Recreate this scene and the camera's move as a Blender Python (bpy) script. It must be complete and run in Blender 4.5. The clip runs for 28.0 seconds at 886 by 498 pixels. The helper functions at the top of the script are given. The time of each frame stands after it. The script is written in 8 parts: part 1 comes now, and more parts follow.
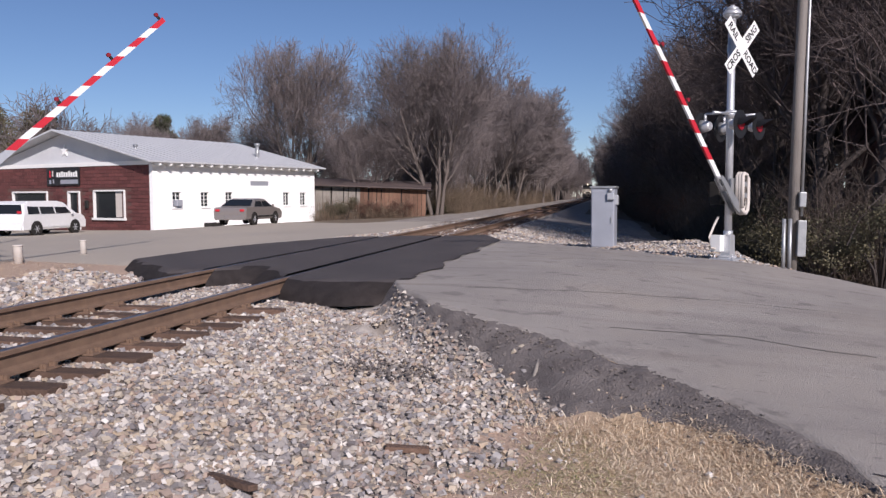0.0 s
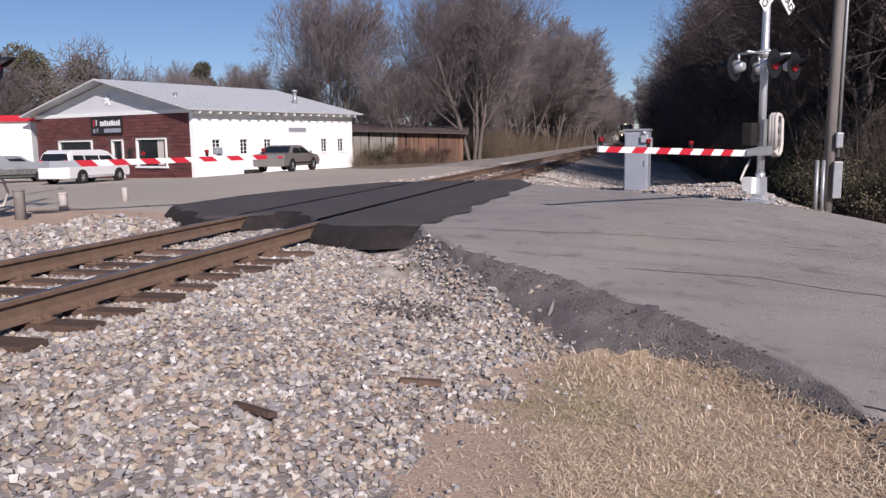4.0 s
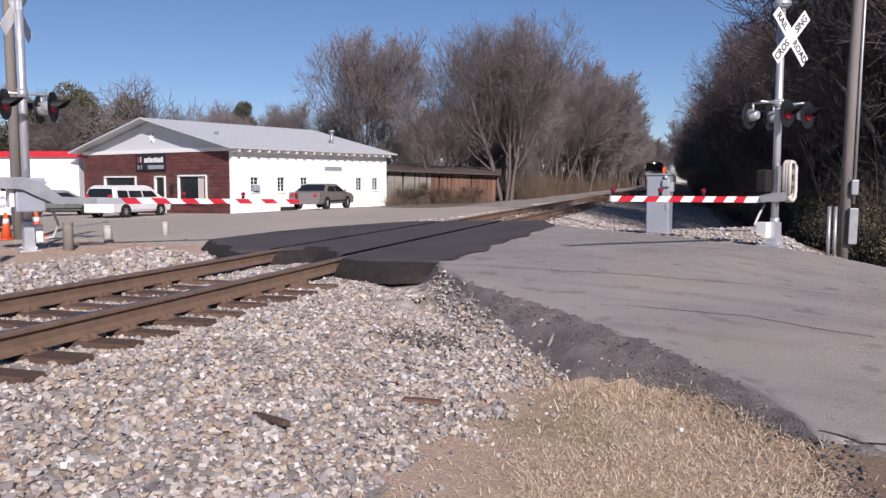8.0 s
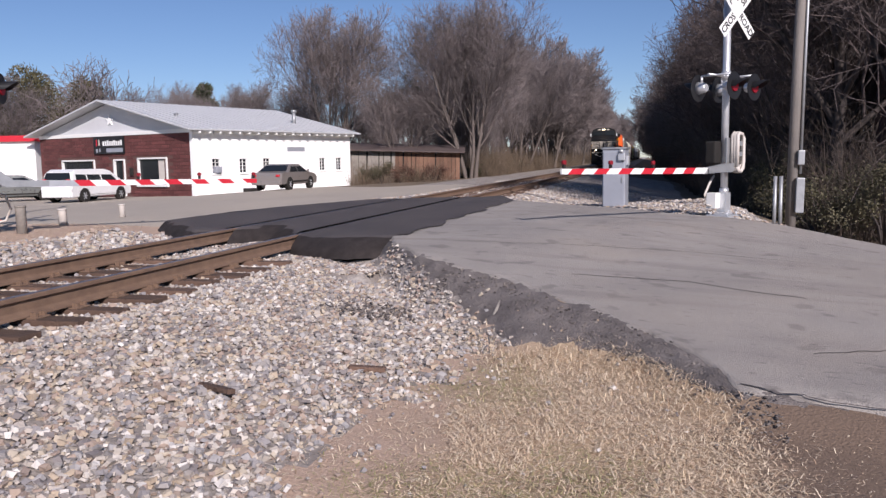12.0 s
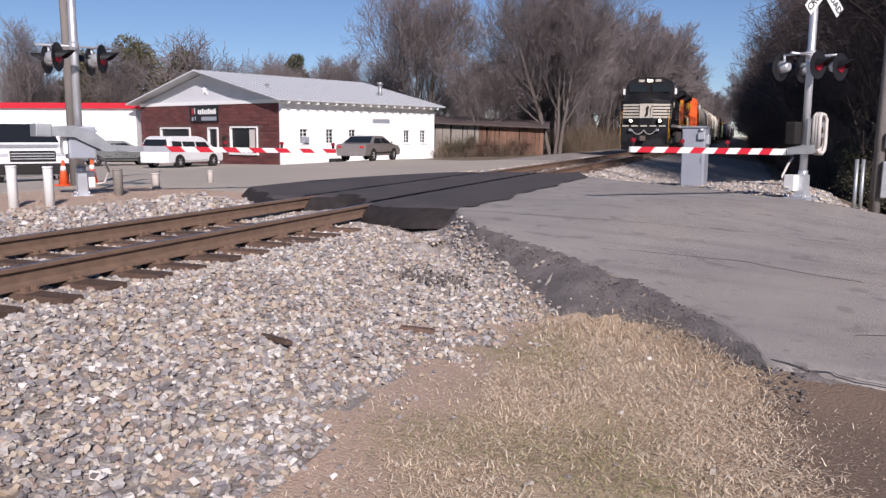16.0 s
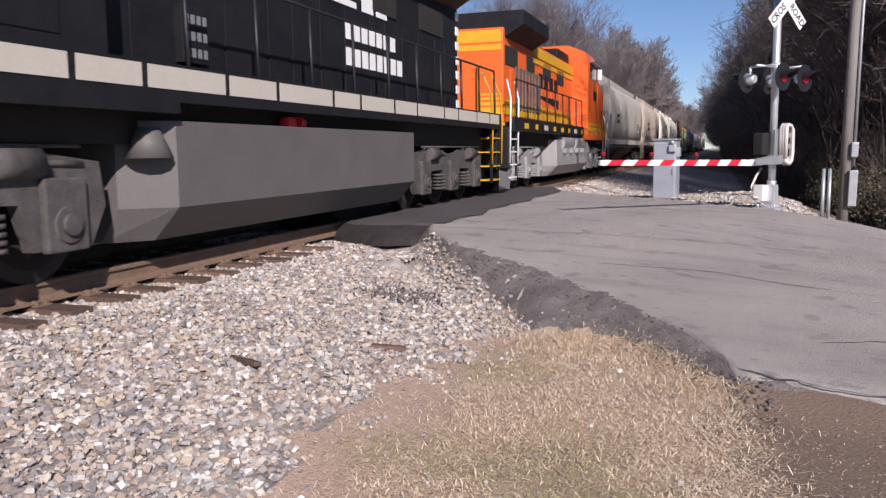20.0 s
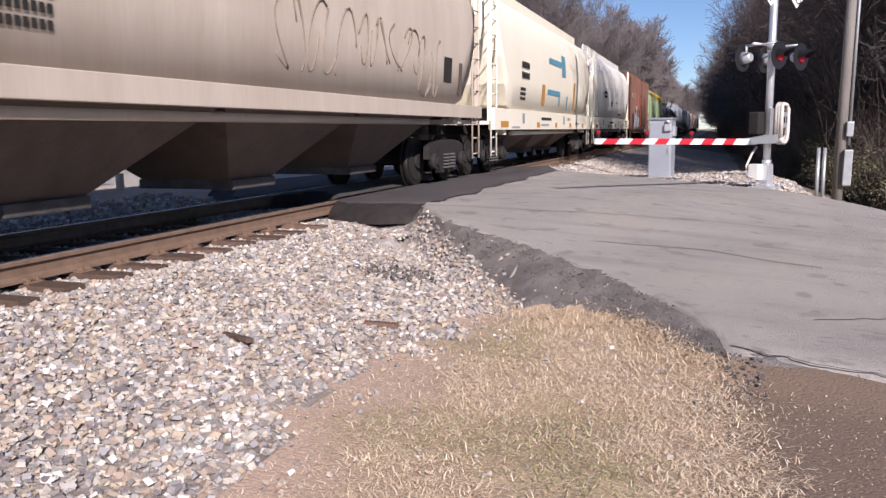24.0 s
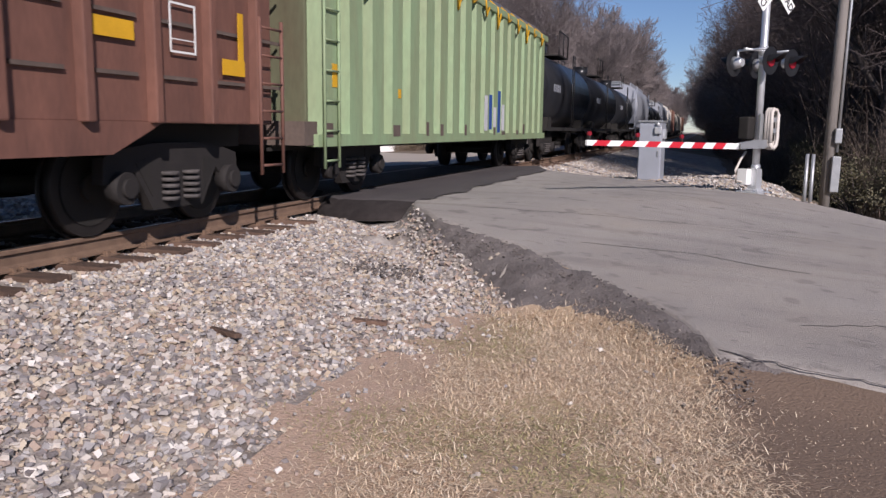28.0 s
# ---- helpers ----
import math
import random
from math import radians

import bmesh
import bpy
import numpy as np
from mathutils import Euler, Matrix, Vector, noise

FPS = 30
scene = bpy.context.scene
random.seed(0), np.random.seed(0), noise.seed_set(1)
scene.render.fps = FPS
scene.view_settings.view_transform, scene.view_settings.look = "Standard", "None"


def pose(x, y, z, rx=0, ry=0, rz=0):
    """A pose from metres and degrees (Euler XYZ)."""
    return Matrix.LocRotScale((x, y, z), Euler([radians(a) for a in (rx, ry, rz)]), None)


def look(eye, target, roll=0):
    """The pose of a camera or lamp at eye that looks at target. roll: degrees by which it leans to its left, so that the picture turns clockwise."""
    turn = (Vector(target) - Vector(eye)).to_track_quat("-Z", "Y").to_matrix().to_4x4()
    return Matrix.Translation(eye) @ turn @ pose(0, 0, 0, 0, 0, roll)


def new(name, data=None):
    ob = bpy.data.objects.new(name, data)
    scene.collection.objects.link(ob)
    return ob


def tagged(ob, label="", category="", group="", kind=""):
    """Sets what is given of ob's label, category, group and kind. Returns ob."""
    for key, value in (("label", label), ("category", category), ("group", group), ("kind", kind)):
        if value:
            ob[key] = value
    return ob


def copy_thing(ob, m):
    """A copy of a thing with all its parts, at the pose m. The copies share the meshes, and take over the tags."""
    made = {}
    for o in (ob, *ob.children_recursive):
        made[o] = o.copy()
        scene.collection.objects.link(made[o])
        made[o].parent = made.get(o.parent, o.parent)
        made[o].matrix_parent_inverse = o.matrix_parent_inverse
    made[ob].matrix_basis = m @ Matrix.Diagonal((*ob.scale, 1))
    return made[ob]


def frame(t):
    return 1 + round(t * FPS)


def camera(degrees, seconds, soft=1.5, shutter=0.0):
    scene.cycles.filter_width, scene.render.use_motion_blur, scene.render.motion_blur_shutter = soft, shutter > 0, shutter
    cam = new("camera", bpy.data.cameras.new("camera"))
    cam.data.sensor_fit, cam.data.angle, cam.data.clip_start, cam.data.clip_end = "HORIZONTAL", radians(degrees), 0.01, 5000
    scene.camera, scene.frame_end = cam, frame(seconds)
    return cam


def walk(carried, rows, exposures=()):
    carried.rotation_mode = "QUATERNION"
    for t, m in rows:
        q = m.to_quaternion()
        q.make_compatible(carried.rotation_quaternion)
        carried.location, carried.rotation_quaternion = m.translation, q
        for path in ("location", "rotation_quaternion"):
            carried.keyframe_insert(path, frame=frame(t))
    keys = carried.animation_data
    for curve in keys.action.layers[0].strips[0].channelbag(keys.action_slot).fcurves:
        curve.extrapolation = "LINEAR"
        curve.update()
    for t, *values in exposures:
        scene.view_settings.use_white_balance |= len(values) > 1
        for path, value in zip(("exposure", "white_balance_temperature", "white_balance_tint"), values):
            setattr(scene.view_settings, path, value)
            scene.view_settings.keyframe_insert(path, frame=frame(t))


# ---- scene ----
cam = camera(57.8, 28.0, soft=1.4, shutter=0.06)
PATH = [
    (0, (4.931, -9.743, 1.075), (4.542, -7.786, 0.943), -0.2),
    (0.5, (4.882, -9.851, 1.067), (4.521, -7.896, 0.84), -0.8),
    (1, (4.9, -9.9, 1.082), (4.449, -7.968, 0.829), -0.1),
    (1.5, (4.969, -9.903, 1.096), (4.462, -7.984, 0.846), 0.1),
    (2, (4.967, -9.901, 1.098), (4.48, -7.976, 0.858), -0.7),
    (2.5, (4.978, -9.903, 1.086), (4.515, -7.975, 0.825), -0.3),
    (3, (5.013, -9.909, 1.089), (4.557, -7.979, 0.837), -0.9),
    (3.5, (5.076, -9.907, 1.067), (4.593, -7.986, 0.791), -1.0),
    (5.5, (5.363, -9.966, 1.117), (4.915, -8.022, 0.973), 0.9),
    (6, (5.351, -10.102, 1.11), (4.958, -8.143, 1.011), 0.7),
    (6.5, (5.334, -10.225, 1.11), (4.924, -8.271, 0.992), 0.5),
    (7, (5.407, -10.27, 1.107), (5.009, -8.313, 0.986), 0.0),
    (7.5, (5.505, -10.348, 1.069), (4.975, -8.429, 0.879), 0.1),
    (8, (5.542, -10.436, 1.1), (4.972, -8.526, 0.932), -0.0),
    (8.5, (5.522, -10.489, 1.076), (5.064, -8.552, 0.874), -1.2),
    (9, (5.58, -10.527, 1.097), (5.236, -8.563, 0.939), -1.8),
    (9.5, (5.667, -10.567, 1.073), (5.137, -8.648, 0.885), -0.7),
    (10, (5.719, -10.607, 1.088), (5.115, -8.709, 0.904), -0.7),
    (10.5, (5.726, -10.586, 1.073), (5.21, -8.66, 0.92), -0.7),
    (11, (5.738, -10.568, 1.077), (5.235, -8.64, 0.905), -0.5),
    (11.5, (5.764, -10.547, 1.061), (5.272, -8.619, 0.86), -0.9),
    (13.5, (5.911, -10.615, 1.042), (5.343, -8.713, 0.801), -0.5),
    (14, (5.966, -10.68, 1.065), (5.309, -8.804, 0.844), 0.0),
    (14.5, (5.962, -10.765, 1.036), (5.345, -8.877, 0.801), -0.6),
    (15, (6.037, -10.809, 1.029), (5.406, -8.93, 0.765), -0.2),
    (15.5, (6.105, -10.782, 1.033), (5.469, -8.91, 0.735), 0.9),
    (16, (6.14, -10.799, 1.049), (5.45, -8.943, 0.767), 0.3),
    (16.5, (6.157, -10.786, 1.046), (5.482, -8.923, 0.773), -0.0),
    (17, (6.153, -10.767, 1.044), (5.492, -8.899, 0.772), 0.2),
    (17.5, (6.159, -10.781, 1.042), (5.507, -8.911, 0.764), 0.1),
    (18, (6.174, -10.78, 1.046), (5.536, -8.906, 0.763), 0.1),
    (18.5, (6.179, -10.776, 1.038), (5.548, -8.898, 0.766), 0.0),
    (19, (6.199, -10.772, 1.046), (5.575, -8.891, 0.779), -0.1),
    (19.5, (6.212, -10.767, 1.043), (5.589, -8.883, 0.79), -0.3),
    (20, (6.207, -10.768, 1.051), (5.566, -8.889, 0.809), -0.7),
    (20.5, (6.182, -10.782, 1.049), (5.463, -8.93, 0.821), -2.0),
    (21, (6.232, -10.744, 1.028), (5.587, -8.872, 0.745), -1.8),
    (21.5, (6.255, -10.705, 1.027), (5.775, -8.788, 0.721), -1.1),
    (23.5, (6.255, -10.773, 1.026), (5.718, -8.865, 0.755), 0.4),
    (24, (6.23, -10.756, 1.025), (5.6, -8.88, 0.734), -0.6),
    (24.5, (6.201, -10.746, 1.007), (5.53, -8.896, 0.646), -0.8),
    (25, (6.15, -10.77, 0.999), (5.353, -8.984, 0.583), -1.8),
    (25.5, (6.171, -10.751, 1.004), (5.375, -8.974, 0.55), -1.3),
    (26, (6.179, -10.739, 1.027), (5.442, -8.924, 0.626), -0.8),
    (26.5, (6.164, -10.756, 1.045), (5.473, -8.905, 0.739), 0.3),
    (27, (6.174, -10.755, 1.033), (5.542, -8.88, 0.741), 1.1),
    (27.5, (6.177, -10.764, 1.036), (5.572, -8.88, 0.745), 1.1),
    (28, (6.2, -10.748, 1.032), (5.6, -8.863, 0.735), 0.7),
]
walk(cam, [(t, look(eye, target, roll)) for t, eye, target, roll in PATH],
     [(t, stops, 6350, 21) for t, stops in ((0, 0.0), (3, 0.0), (6, 0.1), (7, 0.16), (8, 0.1), (9, 0.17), (10, 0.12), (17, 0.1), (19, 0.1), (20, 0.28), (21, 0.5), (22.5, 0.5), (24, 0.45), (25, 0.2), (26, -0.05), (27, -0.05), (28, 0.02))])

# ---- light ----
SUN_AZ, SUN_EL = 146.0, 30.0          # degrees east of +y, and above the horizon
world = bpy.data.worlds.new("sky")
scene.world = world
world.use_nodes = True
wn = world.node_tree.nodes
sky = wn.new("ShaderNodeTexSky")
sky.sky_type, sky.sun_disc = "NISHITA", False
sky.sun_elevation, sky.sun_rotation = radians(SUN_EL), radians(SUN_AZ)
sky.altitude, sky.air_density, sky.dust_density, sky.ozone_density = 1500, 1.0, 0.0, 5.0
wn["Background"].inputs["Strength"].default_value = 0.075
world.node_tree.links.new(sky.outputs[0], wn["Background"].inputs["Color"])
sun_dir = Vector((math.sin(radians(SUN_AZ)) * math.cos(radians(SUN_EL)), math.cos(radians(SUN_AZ)) * math.cos(radians(SUN_EL)), math.sin(radians(SUN_EL))))
sun = new("sun", bpy.data.lights.new("sun", "SUN"))
sun.data.energy, sun.data.angle, sun.data.color = 5.0, radians(0.5), (1.0, 0.95, 0.87)
sun.matrix_basis = look(sun_dir * 50, (0, 0, 0))

# ---- materials ----
def mat(name, col, rough=0.6, metal=0.0, var=0.15, scale=6.0, fine=60.0, bump=0.0, col2=None, isl=0.0, rnd=0.0, spec=0.5, coat=0.0, stain=0.0, stretch=(1, 1, 1)):
    """A surface with grain and blotches at two scales; isl and rnd vary it by island or by object; stain streaks it with col2."""
    m = bpy.data.materials.new(name)
    m.use_nodes = True
    nt = m.node_tree
    N, L = nt.nodes, nt.links
    b = N["Principled BSDF"]
    b.inputs["Roughness"].default_value = rough
    b.inputs["Metallic"].default_value = metal
    b.inputs["Specular IOR Level"].default_value = spec
    b.inputs["Coat Weight"].default_value = coat
    tc = N.new("ShaderNodeTexCoord")
    mp = N.new("ShaderNodeMapping")
    mp.inputs["Scale"].default_value = stretch
    L.new(tc.outputs["Object"], mp.inputs[0])
    def nz(s, detail=4, rg=0.6):
        n = N.new("ShaderNodeTexNoise")
        n.inputs["Scale"].default_value, n.inputs["Detail"].default_value, n.inputs["Roughness"].default_value = s, detail, rg
        L.new(mp.outputs[0], n.inputs["Vector"])
        return n.outputs["Fac"]
    big, small = nz(scale), nz(fine, 3)
    c2 = col2 or tuple(c * 0.55 for c in col)
    ramp = N.new("ShaderNodeValToRGB")
    e = ramp.color_ramp.elements
    if stain:
        e[0].position, e[1].position = 0.5 - stain * 0.25, 0.62 - stain * 0.1
    else:
        e[0].position, e[1].position = 0.3, 0.7
    e[0].color, e[1].color = (*c2, 1), (*col, 1)
    L.new(big, ramp.inputs[0])
    mix = N.new("ShaderNodeMix")
    mix.data_type = "RGBA"
    mix.inputs["Factor"].default_value = min(1, var * 3) if not stain else 1.0
    mix.inputs["A"].default_value = (*col, 1)
    L.new(ramp.outputs[0], mix.inputs["B"])
    hsv = N.new("ShaderNodeHueSaturation")
    L.new(mix.outputs["Result"], hsv.inputs["Color"])
    mr = N.new("ShaderNodeMapRange")
    mr.inputs["To Min"].default_value, mr.inputs["To Max"].default_value = 1 - var, 1 + var
    L.new(small, mr.inputs["Value"])
    val = mr.outputs[0]
    for amount, kind, out in ((isl, "ShaderNodeNewGeometry", "Random Per Island"), (rnd, "ShaderNodeObjectInfo", "Random")):
        if amount:
            g = N.new(kind)
            r = N.new("ShaderNodeMapRange")
            r.inputs["To Min"].default_value, r.inputs["To Max"].default_value = 1 - amount, 1 + amount
            L.new(g.outputs[out], r.inputs["Value"])
            mu = N.new("ShaderNodeMath")
            mu.operation = "MULTIPLY"
            L.new(val, mu.inputs[0]), L.new(r.outputs[0], mu.inputs[1])
            val = mu.outputs[0]
    L.new(val, hsv.inputs["Value"])
    L.new(hsv.outputs[0], b.inputs["Base Color"])
    rr = N.new("ShaderNodeMapRange")
    rr.inputs["To Min"].default_value, rr.inputs["To Max"].default_value = max(0.02, rough - 0.12), min(1, rough + 0.12)
    L.new(big, rr.inputs["Value"])
    L.new(rr.outputs[0], b.inputs["Roughness"])
    if bump:
        bp = N.new("ShaderNodeBump")
        bp.inputs["Strength"].default_value, bp.inputs["Distance"].default_value = min(1, bump), 0.02
        L.new(small, bp.inputs["Height"])
        L.new(bp.outputs[0], b.inputs["Normal"])
    return m


def glow(name, col, power):
    m = bpy.data.materials.new(name)
    m.use_nodes = True
    b = m.node_tree.nodes["Principled BSDF"]
    b.inputs["Base Color"].default_value = (*col, 1)
    b.inputs["Emission Color"].default_value = (*col, 1)
    b.inputs["Emission Strength"].default_value = power
    return m


def stony(name, cols, rough=0.85):
    """Each island takes one of several colours."""
    m = mat(name, cols[0], rough, var=0.14, scale=12, fine=70, bump=0.4)
    N, L = m.node_tree.nodes, m.node_tree.links
    g, r = N.new("ShaderNodeNewGeometry"), N.new("ShaderNodeValToRGB")
    r.color_ramp.interpolation = "CONSTANT"
    for i, c in enumerate(cols):
        e = r.color_ramp.elements[i] if i < 2 else r.color_ramp.elements.new(i / len(cols))
        e.position, e.color = i / len(cols), (*c, 1)
    L.new(g.outputs["Random Per Island"], r.inputs[0])
    mix = next(n for n in N if n.bl_idname == "ShaderNodeMix")
    mix.inputs["Factor"].default_value = 0.0
    L.new(r.outputs[0], mix.inputs["A"])
    return m


def verge(name):
    """Trodden verge: pinkish dirt near the stones, straw in the middle, brown dirt towards the drive, run together unevenly."""
    m = mat(name, (0.54, 0.41, 0.27), 0.95, var=0.4, scale=2.4, fine=55, bump=0.7, col2=(0.32, 0.225, 0.155))
    N, L = m.node_tree.nodes, m.node_tree.links
    pos, sep = N.new("ShaderNodeNewGeometry"), N.new("ShaderNodeSeparateXYZ")
    L.new(pos.outputs["Position"], sep.inputs[0])
    base = next(n for n in N if n.bl_idname == "ShaderNodeMix").outputs["Result"]
    hsv = next(n for n in N if n.bl_idname == "ShaderNodeHueSaturation")
    for lo, hi, colour, seed in ((6.55, 6.1, (0.175, 0.122, 0.088), 1.7), (4.25, 5.1, (0.46, 0.335, 0.255), 2.3)):
        nz = N.new("ShaderNodeTexNoise")
        nz.inputs["Scale"].default_value, nz.inputs["Detail"].default_value = seed, 6
        L.new(pos.outputs["Position"], nz.inputs["Vector"])
        add, mr, mx = N.new("ShaderNodeMath"), N.new("ShaderNodeMapRange"), N.new("ShaderNodeMix")
        add.operation = "MULTIPLY_ADD"
        L.new(nz.outputs["Fac"], add.inputs[0])
        add.inputs[1].default_value = 1.0
        off = N.new("ShaderNodeMath")
        off.operation = "SUBTRACT"
        L.new(sep.outputs["X"], off.inputs[0])
        off.inputs[1].default_value = 0.5
        L.new(off.outputs[0], add.inputs[2])
        mr.inputs["From Min"].default_value, mr.inputs["From Max"].default_value = lo, hi
        L.new(add.outputs[0], mr.inputs["Value"])
        mx.data_type = "RGBA"
        mx.inputs["A"].default_value = (*colour, 1)
        L.new(mr.outputs[0], mx.inputs["Factor"])
        L.new(base, mx.inputs["B"])
        base = mx.outputs["Result"]
    L.new(base, hsv.inputs["Color"])
    return m


def pavement(name):
    """Sun-bleached asphalt: wide pale and dull patches, wheel-worn streaks along the road, small dark spots and tan dust."""
    m = mat(name, (0.385, 0.35, 0.318), 0.92, var=0.24, scale=0.55, fine=85, bump=0.8, col2=(0.262, 0.238, 0.22))
    N, L = m.node_tree.nodes, m.node_tree.links
    pos = N.new("ShaderNodeNewGeometry").outputs["Position"]
    base = next(n for n in N if n.bl_idname == "ShaderNodeMix").outputs["Result"]
    hsv = next(n for n in N if n.bl_idname == "ShaderNodeHueSaturation")
    for scale, stretch, lo, hi, colour, most in ((1.0, (0.35, 2.2, 1), 0.52, 0.68, (0.235, 0.21, 0.195), 0.55), (2.6, (1, 1, 1), 0.6, 0.66, (0.15, 0.135, 0.125), 0.5), (0.5, (1, 1, 1), 0.5, 0.75, (0.38, 0.33, 0.28), 0.7), (9.0, (0.6, 1.4, 1), 0.64, 0.7, (0.12, 0.11, 0.105), 0.45)):
        mp, nz, mr, mx = N.new("ShaderNodeMapping"), N.new("ShaderNodeTexNoise"), N.new("ShaderNodeMapRange"), N.new("ShaderNodeMix")
        mp.inputs["Rotation"].default_value = (0, 0, radians(39))
        mp.inputs["Scale"].default_value = stretch
        L.new(pos, mp.inputs[0])
        nz.inputs["Scale"].default_value, nz.inputs["Detail"].default_value = scale, 6
        L.new(mp.outputs[0], nz.inputs["Vector"])
        mr.inputs["From Min"].default_value, mr.inputs["From Max"].default_value, mr.inputs["To Max"].default_value = lo, hi, most
        L.new(nz.outputs["Fac"], mr.inputs["Value"])
        mx.data_type = "RGBA"
        mx.inputs["B"].default_value = (*colour, 1)
        L.new(mr.outputs[0], mx.inputs["Factor"])
        L.new(base, mx.inputs["A"])
        base = mx.outputs["Result"]
    L.new(base, hsv.inputs["Color"])
    return m


